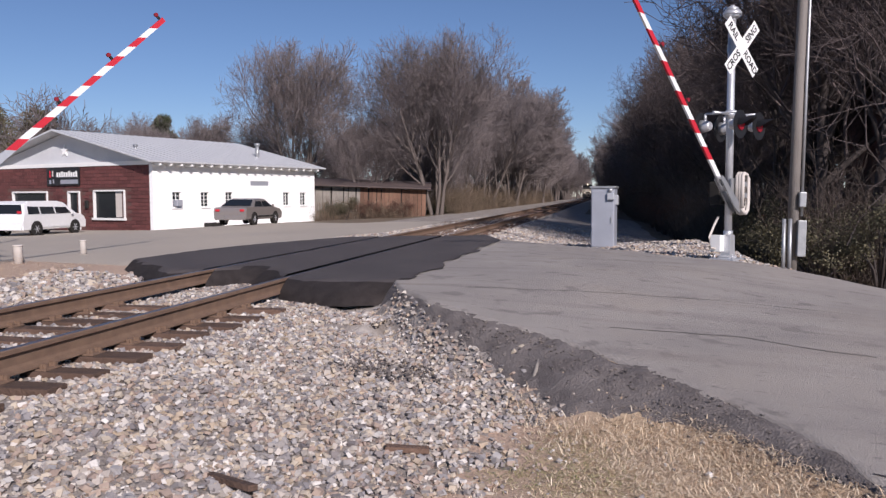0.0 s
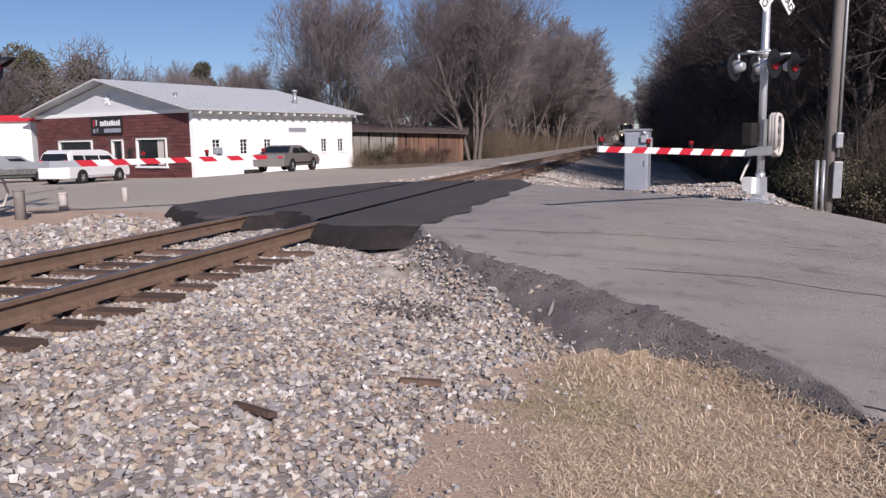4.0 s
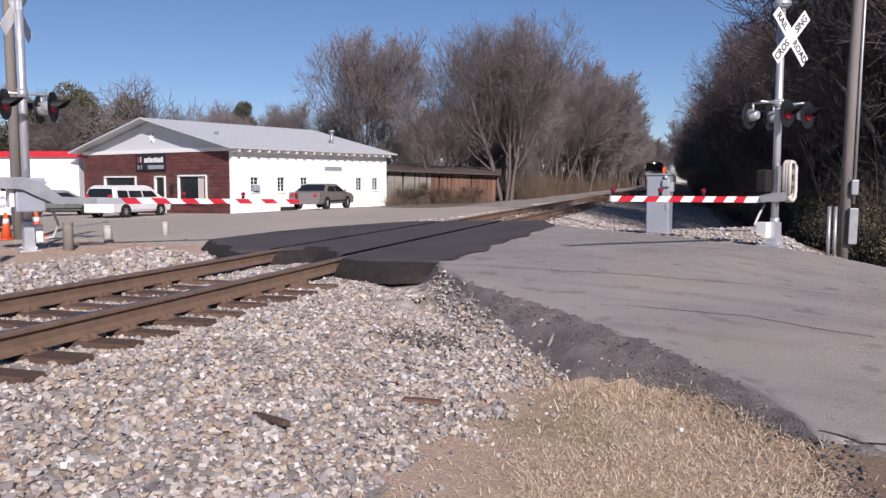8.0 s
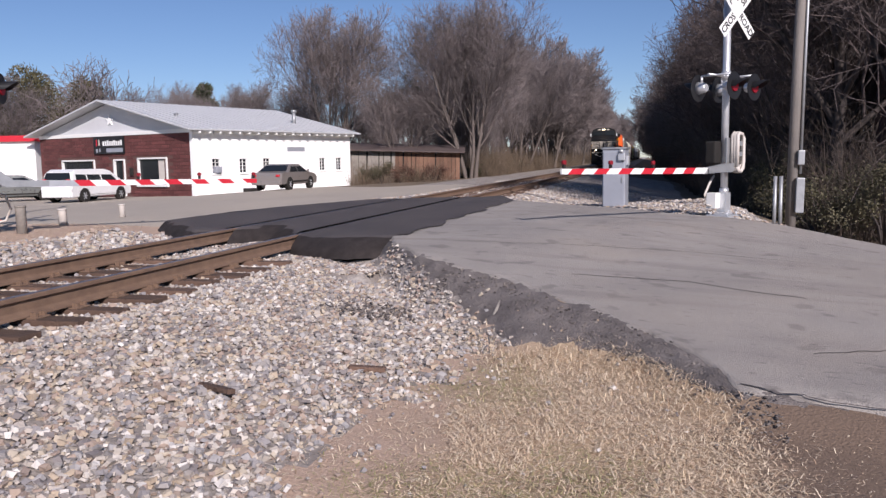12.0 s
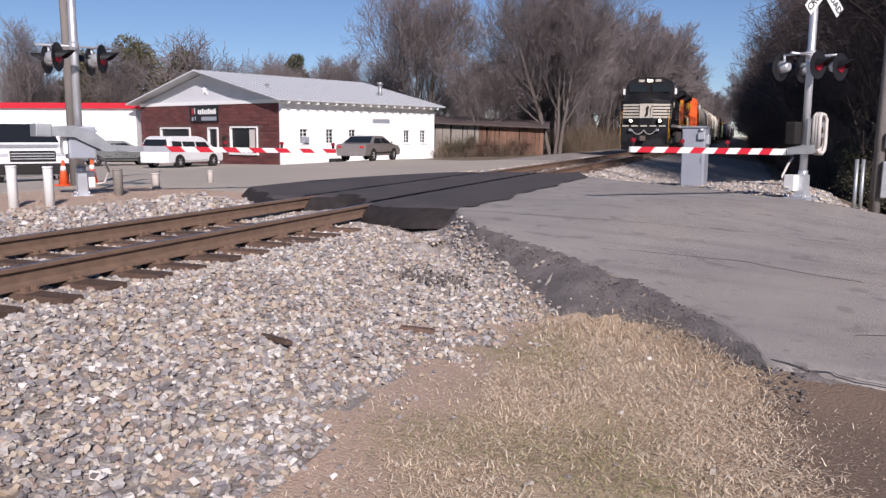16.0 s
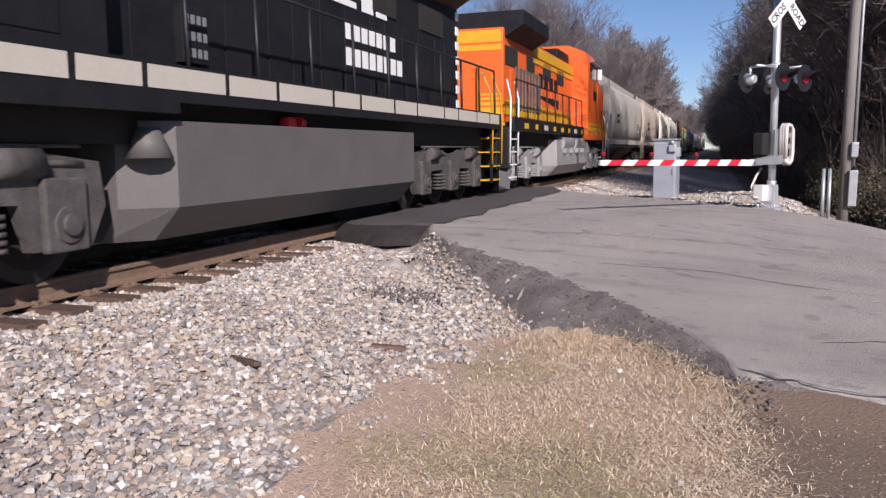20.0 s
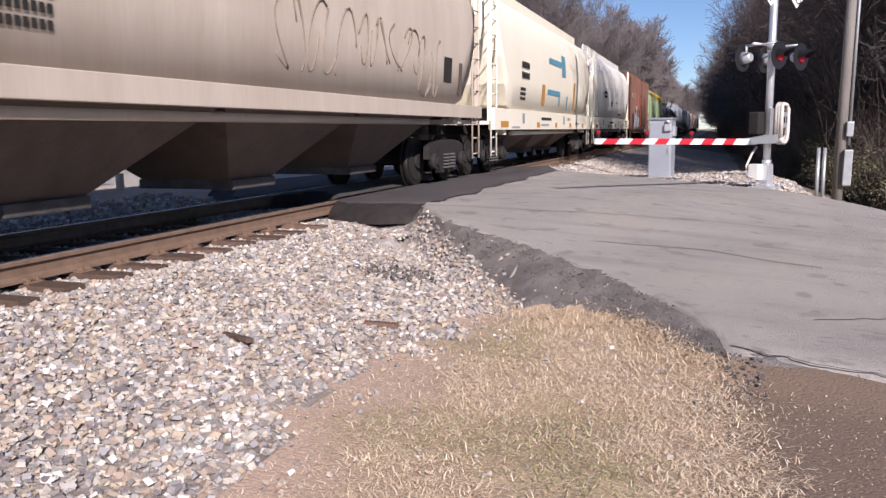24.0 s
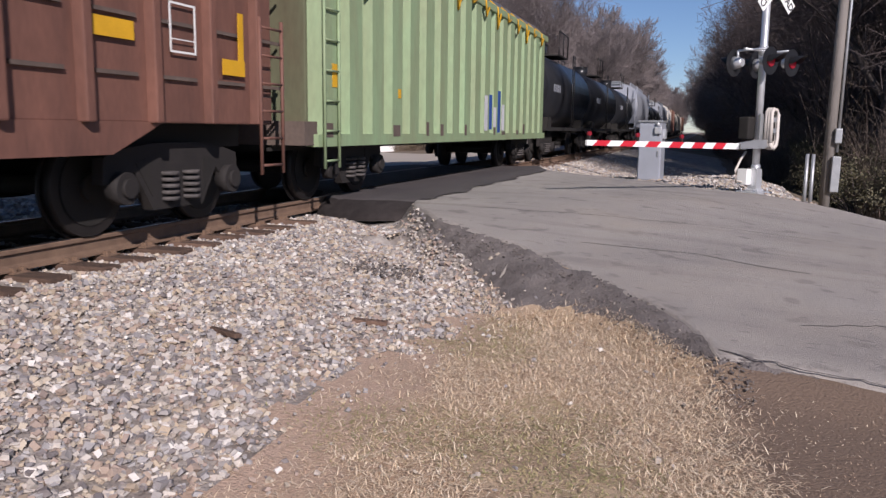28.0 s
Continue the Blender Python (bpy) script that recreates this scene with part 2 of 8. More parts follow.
STONES = [(0.41, 0.365, 0.32), (0.53, 0.48, 0.43), (0.30, 0.275, 0.26), (0.37, 0.285, 0.23), (0.44, 0.385, 0.34), (0.62, 0.58, 0.54), (0.21, 0.185, 0.18), (0.42, 0.335, 0.25), (0.35, 0.33, 0.325), (0.48, 0.41, 0.325), (0.33, 0.255, 0.215), (0.27, 0.25, 0.25)]
M = dict(
    ballast=stony("mixed ballast stones", STONES),
    darkstone=stony("tar-stained stones", [(0.11, 0.095, 0.09), (0.15, 0.13, 0.12), (0.07, 0.06, 0.058), (0.22, 0.19, 0.17)]),
    straw=stony("dead straw blades", [(0.71, 0.56, 0.39), (0.78, 0.64, 0.48), (0.59, 0.44, 0.30), (0.46, 0.32, 0.22), (0.75, 0.60, 0.42), (0.78, 0.67, 0.51)]),
    green=stony("winter green blades", [(0.32, 0.31, 0.13), (0.42, 0.37, 0.18), (0.5, 0.40, 0.23), (0.26, 0.26, 0.10)]),
    orange=mat("orange plastic", (0.75, 0.11, 0.03), 0.5, var=0.08),
    lens=glow("red signal lens", (0.2, 0.004, 0.012), 0.22),
    hose=mat("white conduit", (0.6, 0.55, 0.5), 0.6, var=0.1),
    wood=mat("grey weathered wood", (0.3, 0.27, 0.24), 0.9, var=0.2, scale=4, fine=40, bump=0.5),
    grass=verge("dry trodden verge"),
    dirt=mat("brown dirt", (0.20, 0.125, 0.09), 0.95, var=0.3, scale=1.5, fine=60, bump=1),
    land=mat("leaf litter", (0.2, 0.145, 0.1), 0.95, var=0.3, scale=0.5, fine=20, bump=1, col2=(0.12, 0.095, 0.06)),
    lot=mat("worn lot asphalt", (0.44, 0.385, 0.32), 0.9, var=0.15, scale=0.25, fine=30, bump=0.4, col2=(0.33, 0.29, 0.25)),
    road=pavement("old grey asphalt"),
    shoulder=mat("crumbled dark shoulder", (0.215, 0.19, 0.178), 0.95, var=0.3, scale=3, fine=60, bump=1, col2=(0.105, 0.09, 0.086)),
    tar=mat("fresh black asphalt", (0.092, 0.078, 0.076), 0.88, var=0.3, scale=0.9, fine=80, bump=0.8, col2=(0.055, 0.047, 0.048)),
    tarlip=mat("crumbly black asphalt lip", (0.05, 0.042, 0.041), 0.95, var=0.35, scale=6, fine=70, bump=1, spec=0.2),
    bed=mat("ballast bed", (0.41, 0.37, 0.335), 0.9, var=0.35, scale=2.0, fine=35, bump=1, col2=(0.19, 0.16, 0.14)),
    stone=mat("ballast stone", (0.5, 0.455, 0.42), 0.85, var=0.12, scale=5, fine=50, bump=0.3, isl=0.5, col2=(0.40, 0.33, 0.28)),
    rust=mat("rusty rail steel", (0.24, 0.155, 0.105), 0.8, metal=0.2, var=0.2, scale=6, fine=80, bump=0.3, col2=(0.12, 0.075, 0.055)),
    railtop=mat("worn rail head", (0.16, 0.14, 0.14), 0.35, metal=0.8, var=0.1, scale=8),
    tie=mat("weathered wooden tie", (0.155, 0.095, 0.068), 0.9, var=0.3, scale=3, fine=40, bump=0.8, rnd=0.3, stretch=(1, 6, 1)),
    white=mat("white paint", (0.8, 0.8, 0.78), 0.5, var=0.04, scale=3),
    wallwhite=mat("white painted masonry", (0.87, 0.87, 0.86), 0.75, var=0.05, scale=1.0, fine=20, bump=0.15, col2=(0.80, 0.79, 0.77)),
    red=mat("red reflective paint", (0.55, 0.02, 0.035), 0.45, var=0.05),
    brick=mat("red brick", (0.125, 0.04, 0.037), 0.85, var=0.2, scale=3, fine=30, bump=0.3, rnd=0.25, col2=(0.085, 0.028, 0.028)),
    oldbrick=mat("blotchy dark brick", (0.10, 0.036, 0.028), 0.9, var=0.3, scale=1.2, fine=14, bump=0.4, col2=(0.025, 0.014, 0.013)),
    mortar=mat("mortar", (0.12, 0.062, 0.054), 0.9, var=0.1),
    roof=mat("grey metal roof", (0.56, 0.57, 0.585), 0.5, metal=0.15, var=0.08, scale=0.7, fine=9, stretch=(1, 1, 1), col2=(0.48, 0.485, 0.5)),
    galv=mat("galvanised steel", (0.42, 0.43, 0.44), 0.45, metal=0.6, var=0.12, scale=5, fine=40),
    alu=mat("brushed aluminium", (0.62, 0.63, 0.65), 0.4, metal=0.6, var=0.08, scale=5),
    boxgrey=mat("pale grey enamel", (0.38, 0.40, 0.45), 0.5, metal=0.3, var=0.08, scale=3),
    black=mat("black paint", (0.012, 0.012, 0.014), 0.5, var=0.2, scale=3),
    dark=mat("dark grime", (0.02, 0.017, 0.015), 0.85, var=0.3, scale=4),
    glass=mat("dark glass", (0.015, 0.018, 0.022), 0.08, spec=0.3, var=0.02),
    bark=mat("grey bark", (0.17, 0.14, 0.125), 0.9, var=0.25, scale=8, fine=40, bump=0.6),
    # darker copies of bark and twig: woodland shade put into the colour
    shadebark=mat("bark darkened for shade", (0.065, 0.052, 0.048), 0.9, var=0.3, scale=8, fine=40, bump=0.6),
    shadetwig=mat("bare twigs darkened for shade", (0.115, 0.09, 0.087), 0.95, var=0.2, scale=2, isl=0.35),
    twig=mat("bare twigs", (0.225, 0.19, 0.185), 0.95, var=0.2, scale=2, isl=0.35),
    pole=mat("weathered pole", (0.25, 0.225, 0.205), 0.85, var=0.2, scale=3, fine=50, bump=0.4, stretch=(4, 4, 0.3)),
)


# ---- mesh helpers ----
def part(name, bm, material, parent=None, label="", smooth=False):
    me = bpy.data.meshes.new(name)
    bm.to_mesh(me)
    bm.free()
    for m in (material if isinstance(material, (list, tuple)) else [material]):
        me.materials.append(m)
    if smooth:
        me.shade_smooth()
    ob = new(name, me)
    if parent:
        ob.parent = parent
    if label:
        ob["label"] = label
    return ob


def thing(name, m, label, category, group="", kind=""):
    ob = new(name)
    ob.matrix_basis = m
    ob.empty_display_size = 0.1
    return tagged(ob, label, category, group, kind)


def bbox(bm, x0, y0, z0, x1, y1, z1, bev=0.0, mi=0):
    """A box from corner to corner added to bm, with rounded edges."""
    tmp = bmesh.new() if bev else bm
    g = bmesh.ops.create_cube(tmp, size=1, matrix=Matrix.LocRotScale(((x0 + x1) / 2, (y0 + y1) / 2, (z0 + z1) / 2), None, (abs(x1 - x0), abs(y1 - y0), abs(z1 - z0))))
    if bev:
        bmesh.ops.bevel(tmp, geom=tmp.edges[:], offset=bev, segments=2, affect="EDGES", profile=0.6)
        merge(bm, tmp, mi=mi)
    elif mi:
        for v in g["verts"]:
            for f in v.link_faces:
                f.material_index = mi
    return bm


def merge(bm, other, m=None, mi=0):
    vs = [bm.verts.new(m @ v.co if m else v.co) for v in other.verts]
    other.verts.index_update()
    for f in other.faces:
        try:
            nf = bm.faces.new([vs[v.index] for v in f.verts])
            nf.material_index, nf.smooth = mi or f.material_index, f.smooth
        except ValueError:
            pass
    other.free()
    return bm


def tube(bm, pts, r, n=8, r2=None, cap=True, mi=0):
    """A round bar along points; r2 tapers it to its end."""
    pts = [Vector(p) for p in pts]
    rings = []
    up = Vector((0.13, 0.21, 1)).normalized()
    for i, p in enumerate(pts):
        d = (pts[min(i + 1, len(pts) - 1)] - pts[max(i - 1, 0)]).normalized()
        a = d.cross(up)
        a = a.normalized() if a.length > 1e-4 else Vector((1, 0, 0))
        b = d.cross(a)
        k = i / max(1, len(pts) - 1)
        rad = r if r2 is None else r + (r2 - r) * k
        rings.append([bm.verts.new(p + (a * math.cos(6.28318 * j / n) + b * math.sin(6.28318 * j / n)) * rad) for j in range(n)])
    for q, w in zip(rings, rings[1:]):
        for j in range(n):
            f = bm.faces.new((q[j], q[(j + 1) % n], w[(j + 1) % n], w[j]))
            f.smooth, f.material_index = True, mi
    if cap:
        for ring in (rings[0][::-1], rings[-1]):
            bm.faces.new(ring).material_index = mi
    return bm


def prism(bm, outline, a, b, axis="y", mi=0):
    """An outline of 2D points drawn out from a to b along an axis. axis y: points are (x, z); x: (y, z); z: (x, y)."""
    def at(p, k):
        return {"y": (p[0], k, p[1]), "x": (k, p[0], p[1]), "z": (p[0], p[1], k)}[axis]
    r0 = [bm.verts.new(at(p, a)) for p in outline]
    r1 = [bm.verts.new(at(p, b)) for p in outline]
    n = len(outline)
    fs = [bm.faces.new(r0[::-1]), bm.faces.new(r1)]
    for i in range(n):
        fs.append(bm.faces.new((r0[i], r0[(i + 1) % n], r1[(i + 1) % n], r1[i])))
    for f in fs:
        f.material_index = mi
    return bm


def disc(bm, c, r, depth, axis="x", n=20, r2=None, mi=0):
    d = {"x": Vector((1, 0, 0)), "y": Vector((0, 1, 0)), "z": Vector((0, 0, 1))}[axis] * depth / 2
    return tube(bm, [Vector(c) - d, Vector(c) + d], r, n, r2, mi=mi)


def done(bm):
    bmesh.ops.recalc_face_normals(bm, faces=bm.faces[:])
    return bm


B = bmesh.new


def smooth(a, b, x):
    k = min(1, max(0, (x - a) / (b - a)))
    return k * k * (3 - 2 * k)


def lerp_table(tab, x):
    if x <= tab[0][0]:
        return tab[0][1]
    for (a, u), (b, v) in zip(tab, tab[1:]):
        if x <= b:
            return u + (v - u) * (x - a) / (b - a)
    return tab[-1][1]

# ---- ground and roadway ----
GAUGE = 0.79                                    # track centre to rail centre
NEAR_EDGE = [(1.45, 0.5), (2.3, 0.2), (2.45, -0.35), (2.62, -0.8), (3.15, -1.6), (3.6, -2.0), (4.3, -2.45), (4.9, -3.05), (5.4, -3.6), (5.8, -4.07), (6.1, -4.5), (6.33, -4.98), (6.38, -5.2), (6.75, -5.28), (7.14, -5.34), (9.0, -5.75), (14.0, -7.5), (40.0, -18.0)]
SHOULDER = [(1.45, -0.1), (2.0, -0.4), (2.3, -0.7), (2.75, -1.2), (3.1, -1.7), (3.5, -2.3), (4.0, -3.0), (4.4, -3.6), (4.7, -4.1), (5.2, -4.15), (5.7, -4.5), (6.1, -5.1), (6.4, -5.4), (7.2, -5.45), (9.0, -5.85), (14.0, -7.6), (40.0, -18.1)]
FAR_EDGE = [(1.95, 10.9), (2.2, 10.05), (2.7, 9.2), (3.6, 8.0), (3.95, 7.5), (4.7, 7.2), (5.0, 7.1), (5.6, 6.75), (6.3, 6.0), (6.8, 5.9), (7.3, 5.5), (7.7, 5.0), (8.5, 4.5), (9.5, 3.6), (10.2, 2.8), (14.0, 0.4), (40.0, -8.0)]
TAR_LEFT = [(-3.0, 2.4), (-2.27, 1.7), (-1.6, 0.95), (-1.25, 0.5), (-0.85, 0.7), (-0.65, 0.9), (-0.45, 1.3), (-0.2, 1.4), (0.3, 0.95), (0.6, 0.25), (0.78, 0.0), (0.85, -0.1), (1.15, -0.35), (1.6, -0.6), (2.0, -0.75), (2.25, -0.62), (2.4, -0.5), (2.72, -0.3)]
TAR_FAR = [(-3.0, 5.0), (-2.6, 7.5), (-2.2, 8.8), (-1.6, 10.6), (0, 11.4), (1.9, 11.6), (2.2, 10.4), (2.5, 9.6), (2.8, 9.0)]


def road_z(x, y):
    """Falls away from the track, and a little towards the far verge."""
    s = 0.77 * x - 0.63 * y
    z = 0.03 - 0.085 * max(0.0, s - 2.6) * smooth(1.5, 4.5, s) if s < 12 else 0.03 - 0.085 * 9.4 - 0.02 * (s - 12)
    return z - 0.045 * min(6.0, max(0.0, x - 4)) * smooth(-2, 4, y)


def edge_at(edge, x):
    return lerp_table(edge, x)


def bed_z(x):
    if x >= 0:
        return lerp_table([(0, -0.235), (1.3, -0.245), (1.6, -0.245), (2.72, -0.45), (3.72, -0.545), (4.4, -0.60), (6.5, -0.61), (12, -0.8), (30, -1.4)], x)
    return lerp_table([(0, -0.235), (1.35, -0.24), (1.7, -0.22), (2.4, -0.19), (3.4, -0.12), (5.2, -0.07), (7.5, -0.12), (19, -0.84), (30, -1.0), (60, -1.2)], -x)


def ground_z(x, y):
    z = bed_z(x)
    if x > 0:
        # north of the road: a gravel bank that falls away to the woods
        north = lerp_table([(0, -0.215), (1.6, -0.23), (3.2, -0.34), (5.2, -0.22), (7.3, -0.1), (8.4, -0.45), (10.5, -1.2), (16, -1.6), (60, -1.6)], x)
        far = lerp_table([(0, -0.215), (1.6, -0.24), (3.4, -0.5), (5.5, -0.8), (9, -1.35), (16, -1.6), (60, -1.6)], x)
        north += (far - north) * smooth(11, 20, y)
        if x > 1.45:
            near, beyond = edge_at(NEAR_EDGE, x), edge_at(FAR_EDGE, x) if x > 1.95 else 11.5
            r = road_z(x, y) - 0.03
            if y > (near + beyond) / 2:
                z = r + (north - r) * smooth(beyond - 0.05, beyond + 1.0, y)
            else:
                z = r + (z - r) * smooth(near + 0.12, min(near - 0.5, edge_at(SHOULDER, x) - 0.4), y)
        else:
            z = z if y < 5 else north
    else:
        if y > 12:
            woods = lerp_table([(0, -0.215), (1.6, -0.23), (3.0, -0.3), (7, -0.35), (12, -0.6), (60, -0.9)], -x)
            z += (woods - z) * smooth(12, 20, y) * (1 - smooth(8, 13, -x) * (1 - smooth(40, 50, y)))
    if -3.5 < x < 2.6 and -1.6 < y < 11.5 and abs(x) > 0:
        z = max(z, -0.05 - 0.25 * (1 - smooth(0.15, 0.7, y - edge_at(TAR_LEFT, x))))
    if x < -10:
        z -= 0.016 * (min(44, max(29, y)) - 36.5) * smooth(-10, -13, x)
    return z - (0.03 * noise.noise((x * 0.7, y * 0.7, 0)) if abs(x) > 3.2 and y < -3 else 0)


def axis_steps(spans):
    out = []
    for a, b, s in spans:
        n = max(1, round((b - a) / s))
        out += [a + (b - a) * i / n for i in range(n)]
    return out + [spans[-1][1]]


def sheet(name, xs, ys, zf, inside=None, mats=None, pick=None):
    idx, vs, fs, mi = {}, [], [], []
    for j in range(len(ys) - 1):
        for i in range(len(xs) - 1):
            cx, cy = (xs[i] + xs[i + 1]) / 2, (ys[j] + ys[j + 1]) / 2
            if inside and not inside(cx, cy):
                continue
            q = []
            for a, b in ((i, j), (i + 1, j), (i + 1, j + 1), (i, j + 1)):
                if (a, b) not in idx:
                    idx[a, b] = len(vs)
                    vs.append((xs[a], ys[b], zf(xs[a], ys[b])))
                q.append(idx[a, b])
            fs.append(q)
            mi.append(pick(cx, cy) if pick else 0)
    me = bpy.data.meshes.new(name)
    me.from_pydata(vs, [], fs)
    me.polygons.foreach_set("material_index", mi)
    for m in mats:
        me.materials.append(m)
    me.shade_smooth()
    return new(name, me)


def ground_kind(x, y):
    """0 dry grass, 1 brown dirt, 2 leaf litter, 3 lot, 4 ballast"""
    w = 0.3 * noise.noise((x * 1.3, y * 1.3, 3.0)) + 0.3 * noise.noise((x * 4, y * 4, 1.0))
    if x > 0:
        if y < 3 and x > 1.4 and y < edge_at(NEAR_EDGE, x) + 0.6:
            lim = lerp_table([(-20, 4.4), (-7.8, 4.1), (-6.8, 3.95), (-6, 4.1), (-4.9, 4.3), (-3.9, 4.5), (-2, 4.3)], y)
            if x < lim + w:
                return 4
            if x > lerp_table([(-20, 6.9), (-7.2, 6.4), (-6.2, 6.35), (-5.1, 6.2), (-4, 6.0)], y) + w * 0.6:
                return 0
            return 0
        if x < 7.6 + w and y < 60:
            return 4
        return 4 if x < 3.4 + w else 2
    if -x < 3.6 + w and y < 1.8 + w or -x < 2.2 + w:
        return 4
    if -x < 7.5 and y < 3.0:
        return 0
    if y > 52 or y < -15 or (-x < 13 + w and y > 33) or -x > 62:
        return 2 if -x > 6.5 or y < 0 else 4
    return 3


gx = axis_steps([(-400, -80, 40), (-80, -24, 4), (-24, -6, 1), (-6, 1.4, 0.3), (1.4, 8.5, 0.12), (8.5, 14, 0.5), (14, 60, 4), (60, 400, 40)])
gy = axis_steps([(-200, -30, 34), (-30, -13, 2), (-13, -9.5, 0.5), (-9.5, -1, 0.12), (-1, 14, 0.3), (14, 60, 1.5), (60, 300, 12), (300, 1500, 120)])
ground = sheet("ground", gx, gy, ground_z, mats=[M["grass"], M["dirt"], M["land"], M["lot"], M["bed"]], pick=ground_kind)
tagged(ground, "dry winter ground of straw grass, dirt, worn lot and pale gravel", "ground", kind="structure")


def ribbon(name, lo, hi, xs, rows, zf, material, label, edge=0.0, seed=0):
    """A paved strip between two edges y(x), with a worn wavy rim and a rounded lip."""
    vs, fs = [], []
    ts = [0, 0.004, 0.012] + [0.012 + (0.976) * i / rows for i in range(1, rows)] + [0.988, 0.996, 1]
    for x in xs:
        a, b = edge_at(lo, x), edge_at(hi, x)
        wob = edge * (noise.noise((x * 2.1, seed, 0)) + 0.6 * noise.noise((x * 6.3, seed, 4)))
        a, b = a + wob, b - wob
        for k, t in enumerate(ts):
            y = a + (b - a) * t
            drop = -0.09 if k in (0, len(ts) - 1) else -0.02 if k in (1, len(ts) - 2) else 0
            vs.append((x, y, zf(x, y) + drop))
    n = len(ts)
    for i in range(len(xs) - 1):
        for k in range(n - 1):
            fs.append((i * n + k, (i + 1) * n + k, (i + 1) * n + k + 1, i * n + k + 1))
    me = bpy.data.meshes.new(name)
    me.from_pydata(vs, [], fs)
    me.materials.append(material)
    me.shade_smooth()
    return tagged(new(name, me), label, name, kind="structure")


rx = axis_steps([(2.05, 9.5, 0.1), (9.5, 14, 0.5), (14, 40, 3)])
road = ribbon("road", NEAR_EDGE, FAR_EDGE, rx, 60, road_z, M["road"], "cracked sun-bleached grey asphalt road", 0.07, 2)



def shoulder_z(x, y):
    """Hugs the ground and dips raggedly under it towards the verge."""
    d = y - edge_at(SHOULDER, x)
    return ground_z(x, y) - 0.035 + 0.05 * smooth(-0.05, 0.3, d) + 0.022 * noise.noise((x * 6, y * 6, 1)) + 0.016 * noise.noise((x * 17, y * 17, 2))


ribbon("pavement_4", SHOULDER, [(x, y + 0.12) for x, y in NEAR_EDGE], axis_steps([(2.35, 7.0, 0.03)]), 26, shoulder_z, M["shoulder"], "crumbled dark asphalt shoulder along the road's broken edge", 0.16, 9)

# fresh black asphalt laid over the crossing, in three strips between and beside the rails


def tar_z(x, y):
    rim = edge_at(TAR_LEFT, x)
    return 0.012 + 0.034 * smooth(1, 2.2, x) - 0.19 * (1 - smooth(rim - 0.05, rim + 0.42, y)) + 0.006 * noise.noise((x * 3, y * 3, 0))


for name, a, b in (("pavement_1", -2.98, -GAUGE - 0.05), ("pavement_2", -GAUGE + 0.1, GAUGE - 0.1), ("pavement_3", GAUGE + 0.05, 2.58)):
    xs = axis_steps([(a, b, 0.12)])
    strip = ribbon(name, TAR_LEFT, TAR_FAR, xs, 60, tar_z, M["tar"], "fresh black asphalt patch between old road and rails", 0.05, 5)
    strip.data.materials.append(M["tarlip"])    # loose crumbly lip along the stones
    for f in strip.data.polygons:
        f.material_index = 1 if f.center.y < edge_at(TAR_LEFT, f.center.x) + 0.34 + 0.1 * noise.noise((f.center.x * 4, f.center.y * 4, 2)) else 0
    if name == "pavement_3":                    # its outer rim wanders over the old road
        for v in strip.data.vertices:
            k = smooth(1.7, 2.58, v.co.x)
            v.co.x += k * (0.24 * noise.noise((v.co.y * 0.9, 2, 0)) + 0.12 * noise.noise((v.co.y * 3.1, 5, 0)))


# ---- track ----
def rail_profile():
    h, hw, web, bw = 0.18, 0.038, 0.009, 0.075
    half = [(bw, -h), (bw, -h + 0.012), (web + 0.01, -h + 0.03), (web, -h + 0.05), (web, -0.05), (hw, -0.038), (hw, -0.008), (hw - 0.008, 0)]
    return half + [(-x, z) for x, z in reversed(half)]


ROLL_NEAR, ROLL_FAR = -60, 900
for name, x in (("rail", GAUGE), ("rail", -GAUGE)):
    r = thing(name, pose(x, 0, 0), "long brown rusty steel rail with a dull worn head", "rail", "running rails", kind="structure")
    bm = B()
    prism(bm, rail_profile(), ROLL_NEAR, ROLL_FAR)
    done(bm)
    for f in bm.faces:
        c = f.calc_center_median()
        f.material_index = 1 if c.z > -0.004 else 0
    part("rail_bar", bm, [M["rust"], M["railtop"]], r)

# ---- ties, ballast, straw ----
def text_bm(words, size, spacing=1.0, bold=0.0):
    """Words as a flat mesh in the xy plane, centred."""
    cu = bpy.data.curves.new("words", "FONT")
    cu.body, cu.size, cu.align_x, cu.align_y, cu.space_character, cu.offset, cu.resolution_u = words, size, "CENTER", "CENTER", spacing, bold, 2
    ob = bpy.data.objects.new("words", cu)
    scene.collection.objects.link(ob)
    bpy.context.view_layer.update()
    me = bpy.data.meshes.new_from_object(ob.evaluated_get(bpy.context.evaluated_depsgraph_get()))
    bm = B()
    bm.from_mesh(me)
    bpy.data.objects.remove(ob)
    bpy.data.curves.remove(cu)
    bpy.data.meshes.remove(me)
    return bm


